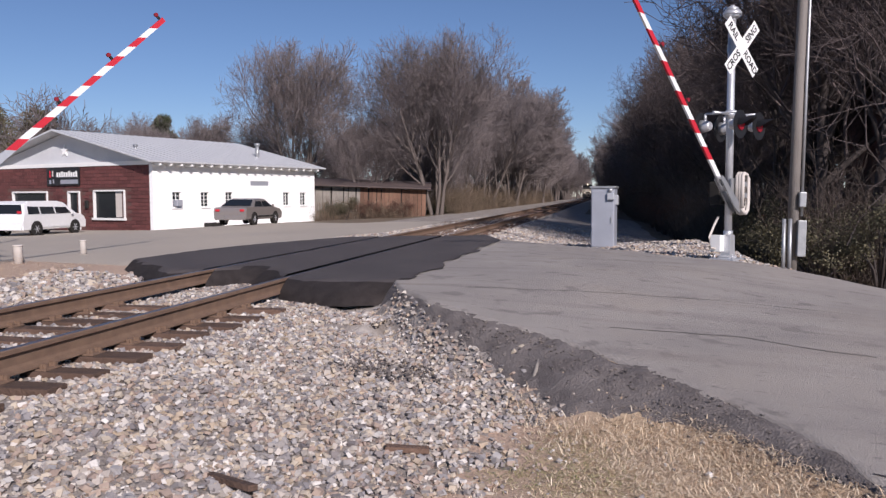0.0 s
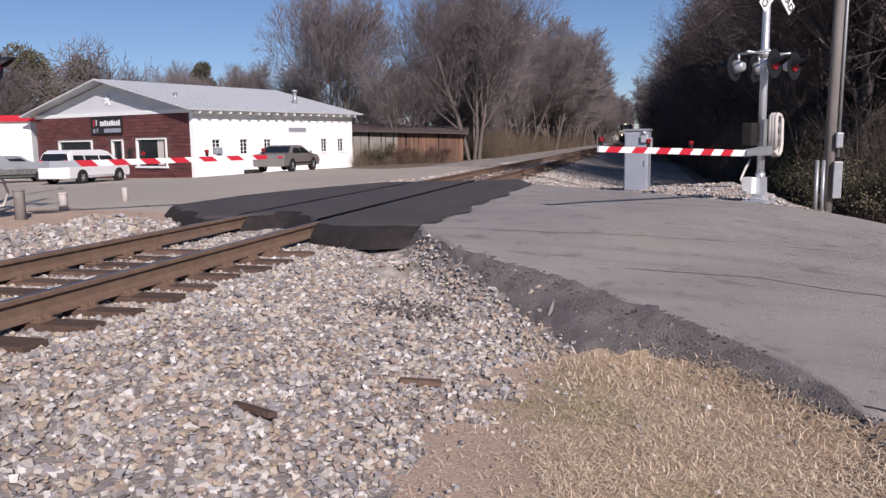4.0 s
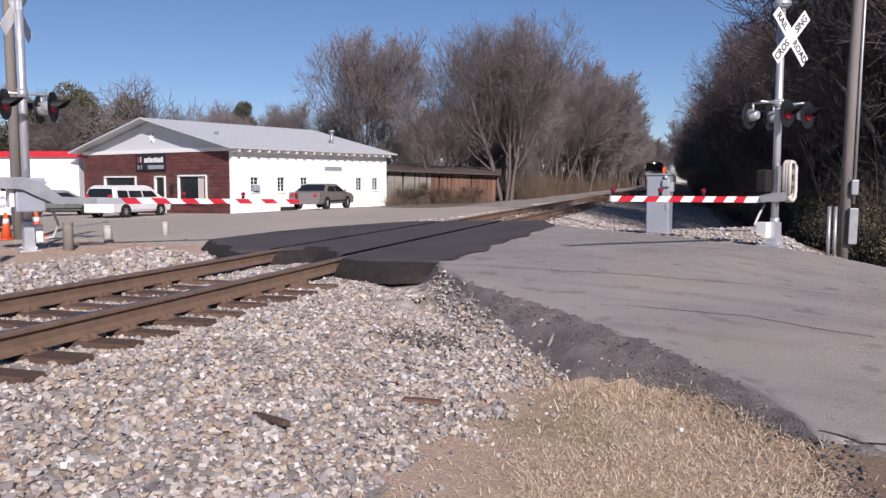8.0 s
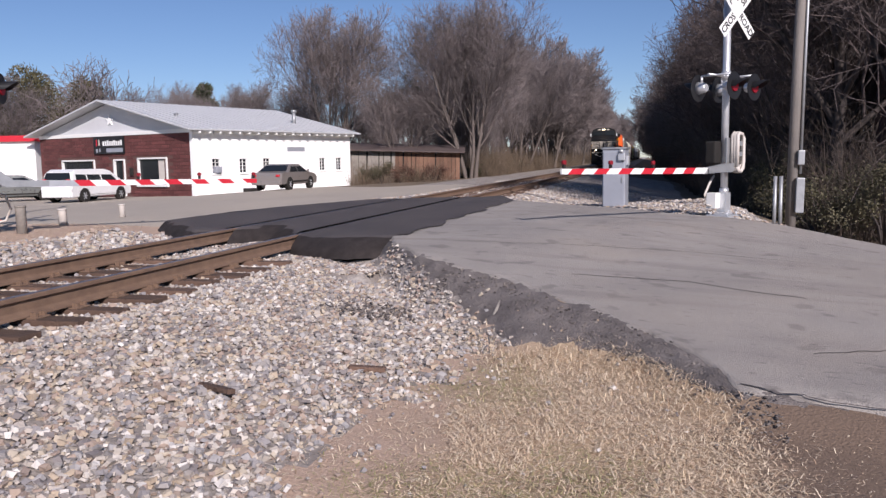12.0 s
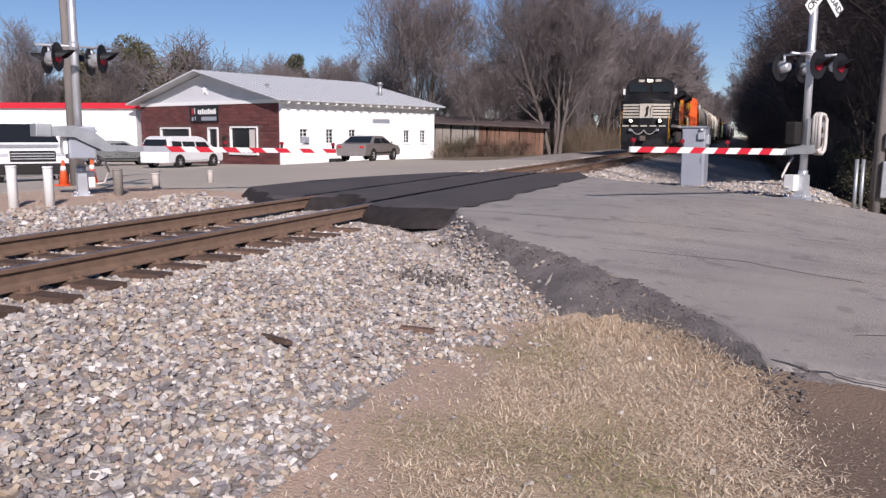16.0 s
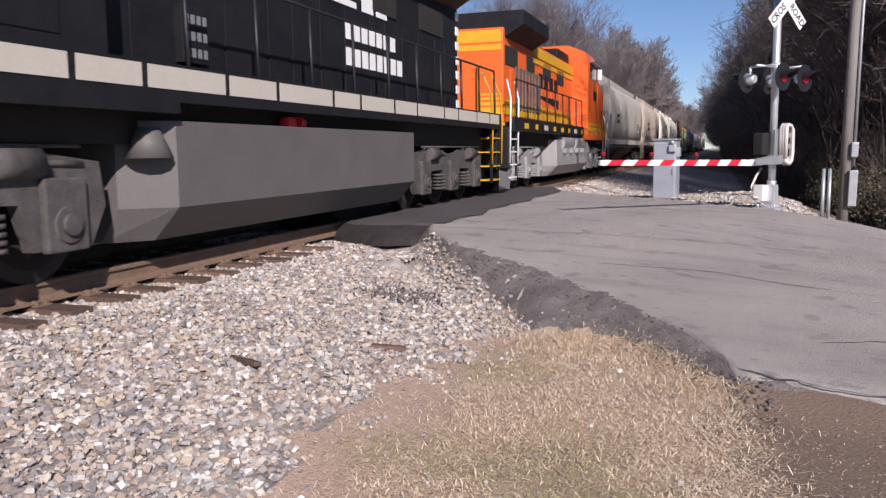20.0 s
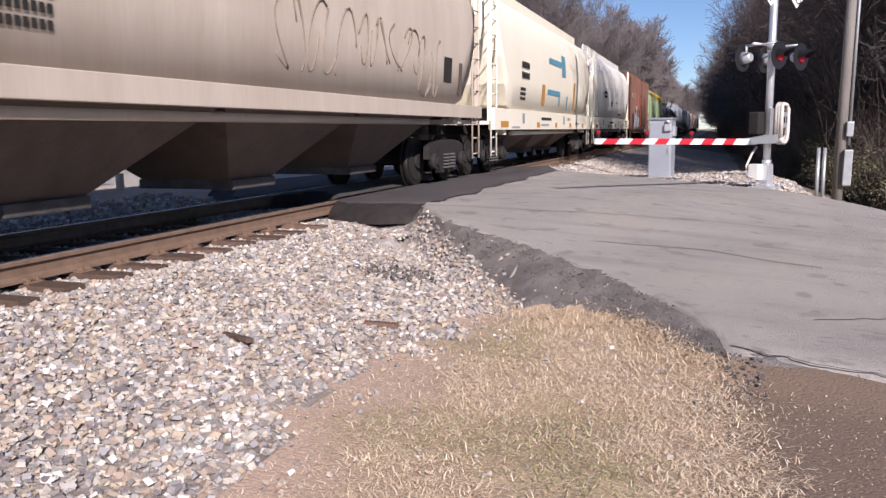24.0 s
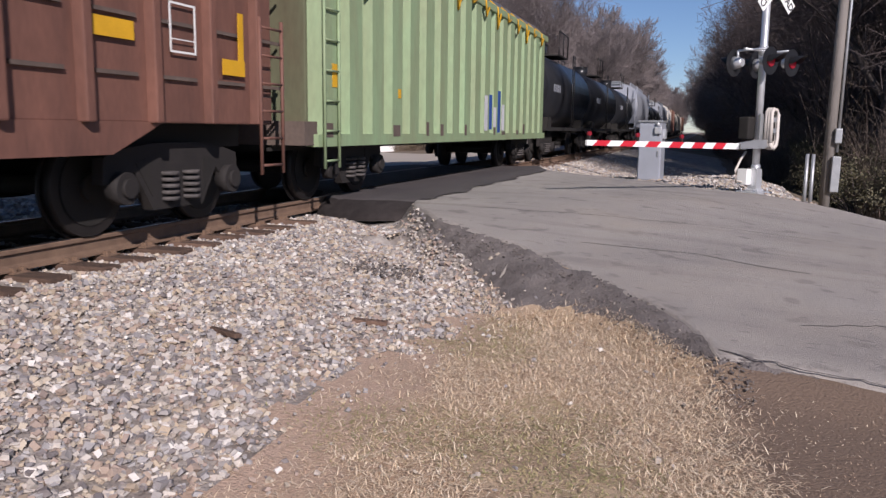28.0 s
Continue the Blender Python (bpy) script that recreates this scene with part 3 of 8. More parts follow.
track_bed = thing("track_bed", pose(0, 0, 0), "row of weathered brown wooden ties half sunk in ballast", "railway ties", kind="structure")
tie_bms = []
rs = random.Random(8)
for k in range(3):
    bm = bbox(B(), -1.36, -0.115, -0.17, 1.36, 0.115, 0, 0.012)
    for v in bm.verts:
        v.co += Vector((0.02, 0.008, 0.012)) * noise.noise(v.co * 3 + Vector((k * 9, 0, 0)))
    me = bpy.data.meshes.new("tie")
    bm.to_mesh(me)
    bm.free()
    me.materials.append(M["tie"])
    tie_bms.append(me)
plate = B()
for s in (-1, 1):
    bbox(plate, s * GAUGE - 0.17, -0.09, 0.0, s * GAUGE + 0.17, 0.09, 0.014, 0.004)
    for dx in (-0.11, -0.14, 0.11, 0.14):
        for dy in (-0.05, 0.05):
            bbox(plate, s * GAUGE + dx - 0.012, dy - 0.014, 0.01, s * GAUGE + dx + 0.012, dy + 0.014, 0.05)
plate_me = bpy.data.meshes.new("tie_plate")
plate.to_mesh(plate_me)
plate.free()
plate_me.materials.append(M["rust"])
TIE_TOP = -0.192
y, i = -22.0, 0
while y < 60:
    if not (-0.9 < y < 11.5):
        tie = new("tie", tie_bms[i % 3])
        tie.parent = track_bed
        tie.matrix_basis = pose(rs.uniform(-0.07, 0.07), y + rs.uniform(-0.02, 0.02), TIE_TOP + rs.uniform(-0.012, 0.004), 0, 0, rs.uniform(-1.2, 1.2))
        if -12 < y < 0:
            p = new("tie_plate", plate_me)
            p.parent = tie
    y += 0.53
    i += 1
far_ties = B()
y = 60.0
while y < 260:
    bbox(far_ties, -1.36, y - 0.115, -0.3, 1.36, y + 0.115, TIE_TOP)
    y += 0.53
tagged(part("far_ties", far_ties, M["tie"]), "distant weathered wooden ties under the rails", "railway ties", kind="stuff")


def scatter(name, spots, lo, hi, material, label, category, seed, flat=0.75, sink=0.3):
    """Many broken stones: each a cube pushed out of shape, turned at random, on its spot."""
    rng = np.random.default_rng(seed)
    n = len(spots)
    cube = np.array([(x, y, z) for x in (-1, 1) for y in (-1, 1) for z in (-1, 1)], float)
    faces = np.array([(0, 1, 3, 2), (4, 6, 7, 5), (0, 4, 5, 1), (2, 3, 7, 6), (0, 2, 6, 4), (1, 5, 7, 3)])
    size = lo + (hi - lo) * rng.random(n) ** 1.7
    v = cube[None] * (1 - 0.55 * rng.random((n, 8, 3))) * np.stack([np.ones(n), 0.6 + 0.4 * rng.random(n), 0.45 + 0.4 * rng.random(n)], 1)[:, None]
    q = rng.normal(size=(n, 4))
    q /= np.linalg.norm(q, axis=1)[:, None]
    w, x, y, z = q.T
    R = np.stack([1 - 2 * (y * y + z * z), 2 * (x * y - z * w), 2 * (x * z + y * w), 2 * (x * y + z * w), 1 - 2 * (x * x + z * z), 2 * (y * z - x * w), 2 * (x * z - y * w), 2 * (y * z + x * w), 1 - 2 * (x * x + y * y)], 1).reshape(n, 3, 3)
    v = np.einsum("nij,nkj->nki", R, v) * size[:, None, None]
    v[:, :, 2] *= flat
    v += np.array(spots)[:, None]
    v[:, :, 2] += (size * (0.5 - sink))[:, None]
    f = (np.arange(n)[:, None, None] * 8 + faces[None]).reshape(-1, 4)
    me = bpy.data.meshes.new(name)
    me.from_pydata(v.reshape(-1, 3).tolist(), [], f.tolist())
    me.materials.append(material)
    return tagged(new(name, me), label, category, kind="stuff")


def spots_in(x0, x1, y0, y1, per_m2, seed, keep, lift=0.0, grade=None):
    rng = random.Random(seed)
    out = []
    for _ in range(int((x1 - x0) * (y1 - y0) * per_m2)):
        x, y = rng.uniform(x0, x1), rng.uniform(y0, y1)
        if keep(x, y, rng):
            out.append((x, y, (grade or ground_z)(x, y) + (lift if abs(x) > 1.45 else min(lift, -0.012)) + rng.uniform(-0.012, 0.022)))
    return out


def on_ballast(x, y, rng):
    return ground_kind(x, y) == 4 and (x < 1.9 or y < edge_at(SHOULDER, x) + 0.12 * rng.gauss(0.5, 1) or rng.random() < 0.02) and not (x > 1.4 and y > edge_at(NEAR_EDGE, x) + 0.05) and not (-3.6 < x < 2.62 and y > edge_at(TAR_LEFT, x) - 0.05)


def fringe(x, y, rng):
    return rng.random() < 0.1 + 0.9 * (ground_kind(x - 0.35, y) == 4 and rng.random() < 0.4) and not on_ballast(x, y, rng) and y < edge_at(NEAR_EDGE, x) - 0.25


scatter("ballast", spots_in(1.3, 4.7, -10.2, -0.3, 880, 11, on_ballast), 0.014, 0.037, M["ballast"], "loose pale crushed-stone ballast in grey, tan and pink", "ballast", 1)
scatter("ballast", spots_in(3.6, 6.4, -9.8, -3.6, 220, 12, fringe), 0.008, 0.024, M["ballast"], "stray ballast stones scattered over dirt and straw", "ballast", 2)
scatter("ballast", spots_in(-3.7, 1.3, -9.5, 2.2, 420, 13, on_ballast), 0.017, 0.038, M["ballast"], "pale ballast stones packed between and beside the ties", "ballast", 3)
scatter("ballast", spots_in(-6.0, -1.5, -4, 2.6, 150, 19, lambda x, y, r: on_ballast(x, y, r) and r.random() < 0.8, 0.02), 0.03, 0.06, M["ballast"], "bank of pale stones beside the far rail", "ballast", 9)
scatter("ballast", spots_in(1.3, 4.7, -15, -10.2, 320, 31, on_ballast), 0.018, 0.043, M["ballast"], "loose pale crushed-stone ballast beside the track", "ballast", 21)
north_kind = lambda x, y, r: y > (edge_at(FAR_EDGE, x) if x > 1.95 else 11.6) + 0.1 and x < 8.2
scatter("ballast", spots_in(1.3, 8.6, 3.5, 30, 170, 14, north_kind), 0.03, 0.055, M["ballast"], "pale gravel bank beyond the road", "ballast", 4)
scatter("ballast", spots_in(-3.0, 1.5, 11, 40, 40, 15, lambda x, y, r: y > 12.2), 0.03, 0.06, M["ballast"], "gravel between the distant ties", "ballast", 5)
lip = lambda x, y, r: edge_at(NEAR_EDGE, x) - 0.5 < y + r.gauss(0, 0.1) < edge_at(NEAR_EDGE, x) + 0.02
scatter("rubble", spots_in(3.6, 6.6, -6, -1.9, 1500, 16, lip), 0.004, 0.015, M["darkstone"], "crumbled dark asphalt along the road's broken edge", "rubble", 6)
clump = lambda x, y, r: (x - 3.1) ** 2 / 0.3 + (y + 3.0) ** 2 / 0.16 < r.random()
scatter("rubble", spots_in(2.4, 3.8, -3.6, -2.4, 700, 17, clump, 0.03), 0.01, 0.026, M["darkstone"], "dark tarry clods among the ballast", "rubble", 7)
tar_lip = lambda x, y, r: abs(y - edge_at(TAR_LEFT, x) - 0.05) < 0.2
scatter("rubble", spots_in(0.9, 2.6, -2.2, -0.4, 380, 18, tar_lip, 0.0), 0.008, 0.022, M["darkstone"], "loose black crumbs of fresh asphalt", "rubble", 8)


def blades(name, spots, lo, hi, material, label, seed, upright=0.3):
    rng = np.random.default_rng(seed)
    n = len(spots)
    p = np.array(spots)
    az, L, w = rng.random(n) * 6.283, lo + (hi - lo) * rng.random(n), 0.0011 + 0.0018 * rng.random(n)
    el = np.abs(rng.normal(0, upright, n)) + 0.05
    d = np.stack([np.cos(az) * np.cos(el), np.sin(az) * np.cos(el), np.sin(el)], 1)
    s = np.stack([-np.sin(az), np.cos(az), np.zeros(n)], 1) * w[:, None]
    mid = p + d * (L * 0.55)[:, None]
    tip = mid + (d * [1, 1, 0.3]) * (L * 0.45)[:, None]
    v = np.stack([p - s, p + s, mid + s * 0.8, mid - s * 0.8, tip], 1).reshape(-1, 3)
    b = np.arange(n)[:, None] * 5
    quads, tris = (b + [0, 1, 2, 3]).tolist(), (b + [3, 2, 4]).tolist()
    me = bpy.data.meshes.new(name)
    me.from_pydata(v.tolist(), [], quads + tris)
    me.materials.append(material)
    return tagged(new(name, me), label, "grass", kind="stuff")


def green_patch(x, y):
    return noise.noise((x * 1.1 + 4.2, y * 0.8, 7)) + (0.75 if (x - 4.65) ** 2 + (y + 5.25) ** 2 < 0.25 or (x - 5.5) ** 2 * 5 + (y + 6.5) ** 2 < 0.5 else 0) > 0.45


def thin_spot(x, y):
    return smooth(0.0, 0.35, noise.noise((x * 0.9, y * 0.9, 11)) + 0.45 * (1 - smooth(4.2, 5.2, x)))


on_grass = lambda x, y, r: x < 6.3 + 0.35 * noise.noise((y * 1.2, 5, 1)) + 0.1 * (y + 5) * (y < -5) * -1 + r.gauss(0, 0.17) and ground_kind(x + r.gauss(0, 0.16), y + r.gauss(0, 0.1)) == 0 and x > 3.6 and y < edge_at(NEAR_EDGE, x) - 0.3 and (not green_patch(x, y) or r.random() < 0.4) and r.random() > 0.9 * thin_spot(x, y)
on_green = lambda x, y, r: ground_kind(x, y) == 0 and x > 3.7 and y < edge_at(NEAR_EDGE, x) - 0.5 and green_patch(x + r.gauss(0, 0.12), y + r.gauss(0, 0.12)) and r.random() < 0.7
on_dirt = lambda x, y, r: (x > 6.1 or x < 4.9) and y < edge_at(NEAR_EDGE, x) - 0.3 and x > 3.6
blades("grass", spots_in(3.7, 6.9, -9.8, -3.9, 9500, 21, on_grass), 0.02, 0.08, M["straw"], "short dead straw-coloured grass, mown and trampled", 1)
blades("grass", spots_in(3.7, 6.9, -9.8, -3.9, 6500, 22, on_green), 0.015, 0.05, M["green"], "faded green tufts in dead grass", 2)
blades("grass", spots_in(3.6, 9.5, -9.8, -4.4, 420, 23, on_dirt), 0.008, 0.03, M["straw"], "sparse straw over brown dirt", 3)
blades("grass", spots_in(4.2, 6.4, -5.7, -3.4, 1900, 26, lambda x, y, r: abs(y - edge_at(SHOULDER, x) + 0.16 + r.gauss(0, 0.08)) < 0.26), 0.05, 0.14, M["straw"], "longer pale straw along the road's edge", 6, 0.5)
blades("grass", spots_in(-9, -3.4, -3, 3.4, 420, 24, lambda x, y, r: ground_kind(x, y) == 0), 0.04, 0.1, M["straw"], "dead grass strip beside the lot", 4)

blades("grass", spots_in(3.7, 6.9, -14, -9.8, 2500, 33, on_grass), 0.02, 0.08, M["straw"], "short dead straw-coloured grass", 33)
blades("grass", spots_in(6.1, 11, -14, -5.6, 120, 34, on_dirt), 0.008, 0.03, M["straw"], "sparse straw over brown dirt", 34)

for x, y, L, w, rz in ((3.0, -5.86, 0.42, 0.06, 149), (3.74, -4.93, 0.28, 0.06, 13)):
    ob = part("wood_scrap", bbox(B(), -L / 2, -w / 2, -0.015, L / 2, w / 2, 0.02, 0.008), M["tie"])
    ob.matrix_basis = pose(x, y, ground_z(x, y) + 0.035, 6, 4, rz)
    tagged(ob, "splintered brown scrap of tie wood lying on ballast", "wood scrap", "wood scraps")
bm = B()
tube(bm, [(0, 0, -0.08), (0.004, 0.05, 0.0), (0.018, 0.19, 0.065), (0.036, 0.38, 0.125)], 0.026, 7, 0.016)
ob = part("stake", bm, M["wood"])
ob.matrix_basis = pose(4.39, -3.24, ground_z(4.39, -3.24) + 0.02)
tagged(ob, "short grey wooden stake leaning against the road edge", "stake")

# sealed crack and dark seams on the old road
for pts in ([(6.4, -5.12), (6.8, -5.24), (7.3, -5.32), (8.2, -5.55)], [(7.0, -4.2), (7.6, -3.9), (8.3, -3.8)], [(4.2, 5.2), (5.2, 4.3), (6.2, 3.2), (7.2, 2.4)], [(3.4, -0.6), (4.6, -0.2), (6.2, 0.2), (8.0, 0.1)], [(5.0, -2.0), (6.2, -1.9), (7.4, -2.3)]):
    bm = B()
    fine = []
    for (a, b), (c, d) in zip(pts, pts[1:]):
        for k in range(10):
            t = k / 10
            fine.append((a + (c - a) * t + 0.05 * noise.noise((a + t * 3, b, 1)), b + (d - b) * t + 0.07 * noise.noise((a, b + t * 3, 2))))
    prev = None
    for x, y in fine:
        w = 0.008 + 0.008 * abs(noise.noise((x * 5, y * 5, 3)))
        cur = [bm.verts.new((x, y + s * w, road_z(x, y) + 0.004)) for s in (-1, 1)]
        if prev:
            bm.faces.new((prev[0], cur[0], cur[1], prev[1]))
        prev = cur
    ob = part("crack", bm, M["tar"], road)

# ---- crossing signals ----
MOVES = []


def lamp_unit(parent, x, y, z, facing, swing=0):
    """A signal lamp on the cross arm; facing +1 or -1 along y."""
    u = new("signal_lamp")
    u.parent, u.matrix_basis = parent, pose(x, y, z, 0, 0, swing if facing > 0 else 180 + swing)
    bm = B()
    disc(bm, (0, 0.03, 0), 0.25, 0.008, "y", 28)
    part("background_disc", bm, M["black"], u, "black round background plate")
    bm = B()
    tube(bm, [(0, 0.03, 0), (0, -0.05, 0), (0, -0.12, 0), (0, -0.15, 0)], 0.125, 16, 0.07)
    part("housing", bm, M["alu"], u, "silver lamp housing")
    bm = B()
    disc(bm, (0, 0.045, 0), 0.105, 0.03, "y", 20)
    part("lens", bm, M["lens"], u, "red glass lens")
    bm = B()
    n = 12
    for r, flip in ((0.118, 0), (0.112, 1)):
        a = [bm.verts.new((math.cos(math.pi * (1.12 * k / n - 0.06)) * r, 0.035, math.sin(math.pi * (1.12 * k / n - 0.06)) * r)) for k in range(n + 1)]
        c = [bm.verts.new((math.cos(math.pi * (1.12 * k / n - 0.06)) * r, 0.12 + 0.2 * math.sin(math.pi * k / n), math.sin(math.pi * (1.12 * k / n - 0.06)) * r)) for k in range(n + 1)]
        for k in range(n):
            bm.faces.new((a[k], a[k + 1], c[k + 1], c[k]))
    part("hood", bm, M["black"], u, "black visor hood")


def crossing_signal(x, y, z, turn, side, arm_len, angles, label, compact=False):
    """Mast with bell, crossbuck, lamps and gate. Local +x is where the gate points, +y faces the road user."""
    s = thing("crossing_signal", pose(x, y, z, 0, 0, turn), label, "crossing signal", "crossing signals")
    f = side
    bm = B()
    top = 4.28 if f > 0 else 4.75
    tube(bm, [(0, 0, 0.3), (0, 0, top)], 0.068, 16)
    part("mast", bm, M["alu"], s, "brushed aluminium mast", True)
    bm = B()
    prism(bm, [(-0.17, 0.0), (0.17, 0.0), (0.17, 0.03), (0.1, 0.05), (0.08, 0.42), (-0.08, 0.42), (-0.1, 0.05), (-0.17, 0.03)] if f > 0 else [(-0.12, 0.0), (0.12, 0.0), (0.12, 0.03), (0.085, 0.05), (0.075, 0.42), (-0.075, 0.42), (-0.085, 0.05), (-0.12, 0.03)], -0.09, 0.09)
    foot = 0.24 if f > 0 else 0.17
    bbox(bm, -foot, -foot, -0.1, foot, foot, 0.0, 0.02)
    tube(bm, [(0, 0, 0.4), (0, 0, 0.5)], 0.085, 14)
    for a in (0.07 - foot, foot - 0.07):
        for b in (0.07 - foot, foot - 0.07):
            disc(bm, (a, b, 0.03), 0.02, 0.06, "z", 6)
    part("mast_base", done(bm), M["alu"], s, "cast aluminium base on a concrete pad")
    part("junction_box", bbox(B(), 0.07, -0.13 * f - 0.1, 0.12, 0.24, -0.13 * f + 0.1, 0.42, 0.01), M["white"], s, "small white junction box")
    bm = B()
    tube(bm, [(0.24, -0.13 * f, 0.17), (0.42, -0.13 * f, 0.2), (0.5, -0.1 * f, 0.4), (0.42, -0.05 * f, 0.62), (0.2, -0.1 * f, 0.74)], 0.022, 8)
    part("conduit", bm, M["hose"], s, "pale flexible conduit")
    bm = B()
    tube(bm, [(0, 0, top), (0, 0, top + 0.08)], 0.07, 12)
    for z, r, r2 in ((0.06, 0.1, 0.165), (0.11, 0.165, 0.165), (0.14, 0.165, 0.14), (0.2, 0.14, 0.09), (0.24, 0.09, 0.03)):
        tube(bm, [(0, 0, top + z), (0, 0, top + z + 0.055)], r, 18, r2)
    part("bell", bm, M["alu"], s, "domed warning bell")
    # crossbuck
    for rot, words in ((-45, ("RAIL", "ROAD")), (45, ("CROS", "SING"))):
        b = new("crossbuck_blade")
        b.parent = s
        yy = 0.2 if rot > 0 else 0.19
        b.matrix_basis = pose(0, yy, 3.8 if f > 0 else 4.05, 0, 0, -8 if f > 0 else 50) @ pose(0, 0, 0, 0, rot, 0)
        part("blade", bbox(B(), -0.61, -0.002, -0.115, 0.61, 0.004, 0.115), M["white"], b, "white reflective blade")
        for k, w in enumerate(words):
            t = text_bm(w, 0.185, 0.95, 0.004)
            bm = merge(B(), t, pose(-0.36 if k else 0.36, 0.0075, 0) @ pose(0, 0, 0, 90, 0, 180))
            part("lettering", bm, M["black"], b, "black capital letters")
    bm = B()
    bbox(bm, -0.04, -0.07, 3.72 if f > 0 else 3.97, 0.04, 0.187, 3.88 if f > 0 else 4.13, 0.01)
    part("bracket", bm, M["alu"], s)
    # lamps
    bm = B()
    tube(bm, [(-0.62, 0, 2.62), (0.62, 0, 2.62)], 0.022, 8)
    for a in (-0.36, 0.36):
        tube(bm, [(a, -0.3, 2.62), (a, 0.3, 2.62)], 0.02, 8)
        for b in (-0.3, 0.3):
            tube(bm, [(a, b, 2.62), (a, b, 2.48)], 0.025, 8)
    disc(bm, (0, 0, 2.62), 0.085, 0.16, "z", 14)
    part("cross_arm", bm, M["alu"], s, "silver lamp cross arm")
    for a in (-0.36, 0.36):
        lamp_unit(s, a, 0.34, 2.4, 1, 0 if f > 0 else 57)
        lamp_unit(s, a, -0.34, 2.4, -1, 0 if f > 0 else 57)
    # gate machine
    g = new("gate")
    g.parent = s
    piv = pose(0, 0, 0.93)
    arm_sides = (0.62 * f, 0.08 * f)
    if compact:
        arm_sides = (0.2, 0.08)
        part("gate_machine", bbox(B(), 0.02, -0.26, 0.98, 0.26, -0.05, 1.4, 0.03), M["dark"], s, "dark gate machine case")
        part("mounting_plate", bbox(B(), -0.16, 0.06, 0.9, 0.1, 0.1, 1.46, 0.01), M["galv"], s)
        bm = B()
        ring = [(-0.02, 0.92), (-0.02, 1.5), (-0.07, 1.54), (-0.17, 1.52), (-0.235, 1.45), (-0.245, 1.0), (-0.22, 0.88), (-0.15, 0.82), (-0.06, 0.84), (-0.02, 0.92)]
        for yy in (0.25, 0.2, 0.15):
            tube(bm, [(px_, yy, pz_) for px_, pz_ in ring], 0.038, 8)
        part("counterweight_arm", bm, M["hose"], s, "bent pale counterweight arm")
        part("case_cover", bbox(B(), -0.2, 0.17, 0.95, -0.04, 0.23, 1.44, 0.02), M["dark"], s, "dark weathered motor housing")
        for zz in (1.1, 1.3):
            part("weight", bbox(B(), -0.19, 0.22, zz, -0.08, 0.26, zz + 0.09, 0.01), M["galv"], s, "grey bolted weight")
        for yy in arm_sides:
            bm = B()
            prism(bm, [(-0.1, 0.06), (0.2, 0.04), (0.85, -0.04), (0.85, -0.13), (0.1, -0.12), (-0.1, -0.06)], yy - 0.012, yy + 0.012)
            part("support_arm", done(bm), M["galv"], g, "galvanised support arm")
    else:
        bm = B()
        bbox(bm, -0.28, 0.36 * f - 0.19, 0.66, 0.17, 0.36 * f + 0.19, 1.22, 0.03)
        bbox(bm, -0.3, 0.36 * f - 0.21, 1.12, 0.19, 0.36 * f + 0.21, 1.16, 0.008)
        bbox(bm, -0.12, -0.12, 0.86, 0.12, 0.12, 1.0, 0.01)
        part("gate_machine", bm, M["boxgrey"], s, "grey gate machine case")
        part("case_cover", bbox(B(), -0.36, 0.36 * f - 0.15, 0.74, -0.285, 0.36 * f + 0.15, 1.14, 0.02), M["white"], s, "white access cover")
        for yy in arm_sides:
            bm = B()
            prism(bm, [(-0.75, 0.12), (-0.7, 0.26), (-0.2, 0.3), (0.12, 0.2), (0.4, -0.02), (0.95, -0.04), (0.95, -0.13), (0.3, -0.14), (0.0, 0.0), (-0.2, 0.1)], yy - 0.012, yy + 0.012)
            part("support_arm", done(bm), M["galv"], g, "galvanised curved support arm")
        bm = B()
        bbox(bm, -0.8, 0.62 * f - 0.03, 0.1, -0.55, 0.08 * f + 0.03, 0.32, 0.015)
        part("counterweight", bm, M["galv"], g, "steel counterweight")
    bm = B()
    bbox(bm, 0.55, min(arm_sides), -0.13, 0.68, max(arm_sides), -0.05, 0.01)
    part("clamp", bm, M["galv"], g)
    ya = sum(arm_sides) / 2
    n, x0, x1 = 16, 0.6, arm_len
    def hh(k):
        return 0.056 - 0.014 * k
    plain = x0 + (x1 - x0) * (0.08 if compact else 0.2)
    bars = [(x0, plain, "alu")]
    w = (x1 - plain) / 13
    if compact:
        plain = x0 + (x1 - x0) * 0.16
        bars = [(x0, x0 + 0.28, "alu"), (x0 + 0.28, plain, "white")]
        w = (x1 - plain) / 11.6
    for k in range(12 if compact else 13):
        bars.append((plain + k * w, min(x1, plain + (k + 1) * w), "red" if k % 2 == 0 else "white"))
    for a, b, c in bars:
        ka, kb = (a - x0) / (x1 - x0), (b - x0) / (x1 - x0)
        sl = -0.11
        la = 0 if a in (x0,) else sl / 2
        lb = 0 if b >= x1 - 1e-4 else sl / 2
        bm = B()
        prism(bm, [(a - la, -0.09 - hh(ka)), (b - lb, -0.09 - hh(kb)), (b + lb, -0.09 + hh(kb)), (a + la, -0.09 + hh(ka))], ya - 0.018, ya + 0.018)
        part("arm_stripe" if c != "alu" else "arm_root", done(bm), M[c], g, {"red": "red reflective stripe", "white": "white reflective stripe", "alu": "bare grey arm root"}[c])
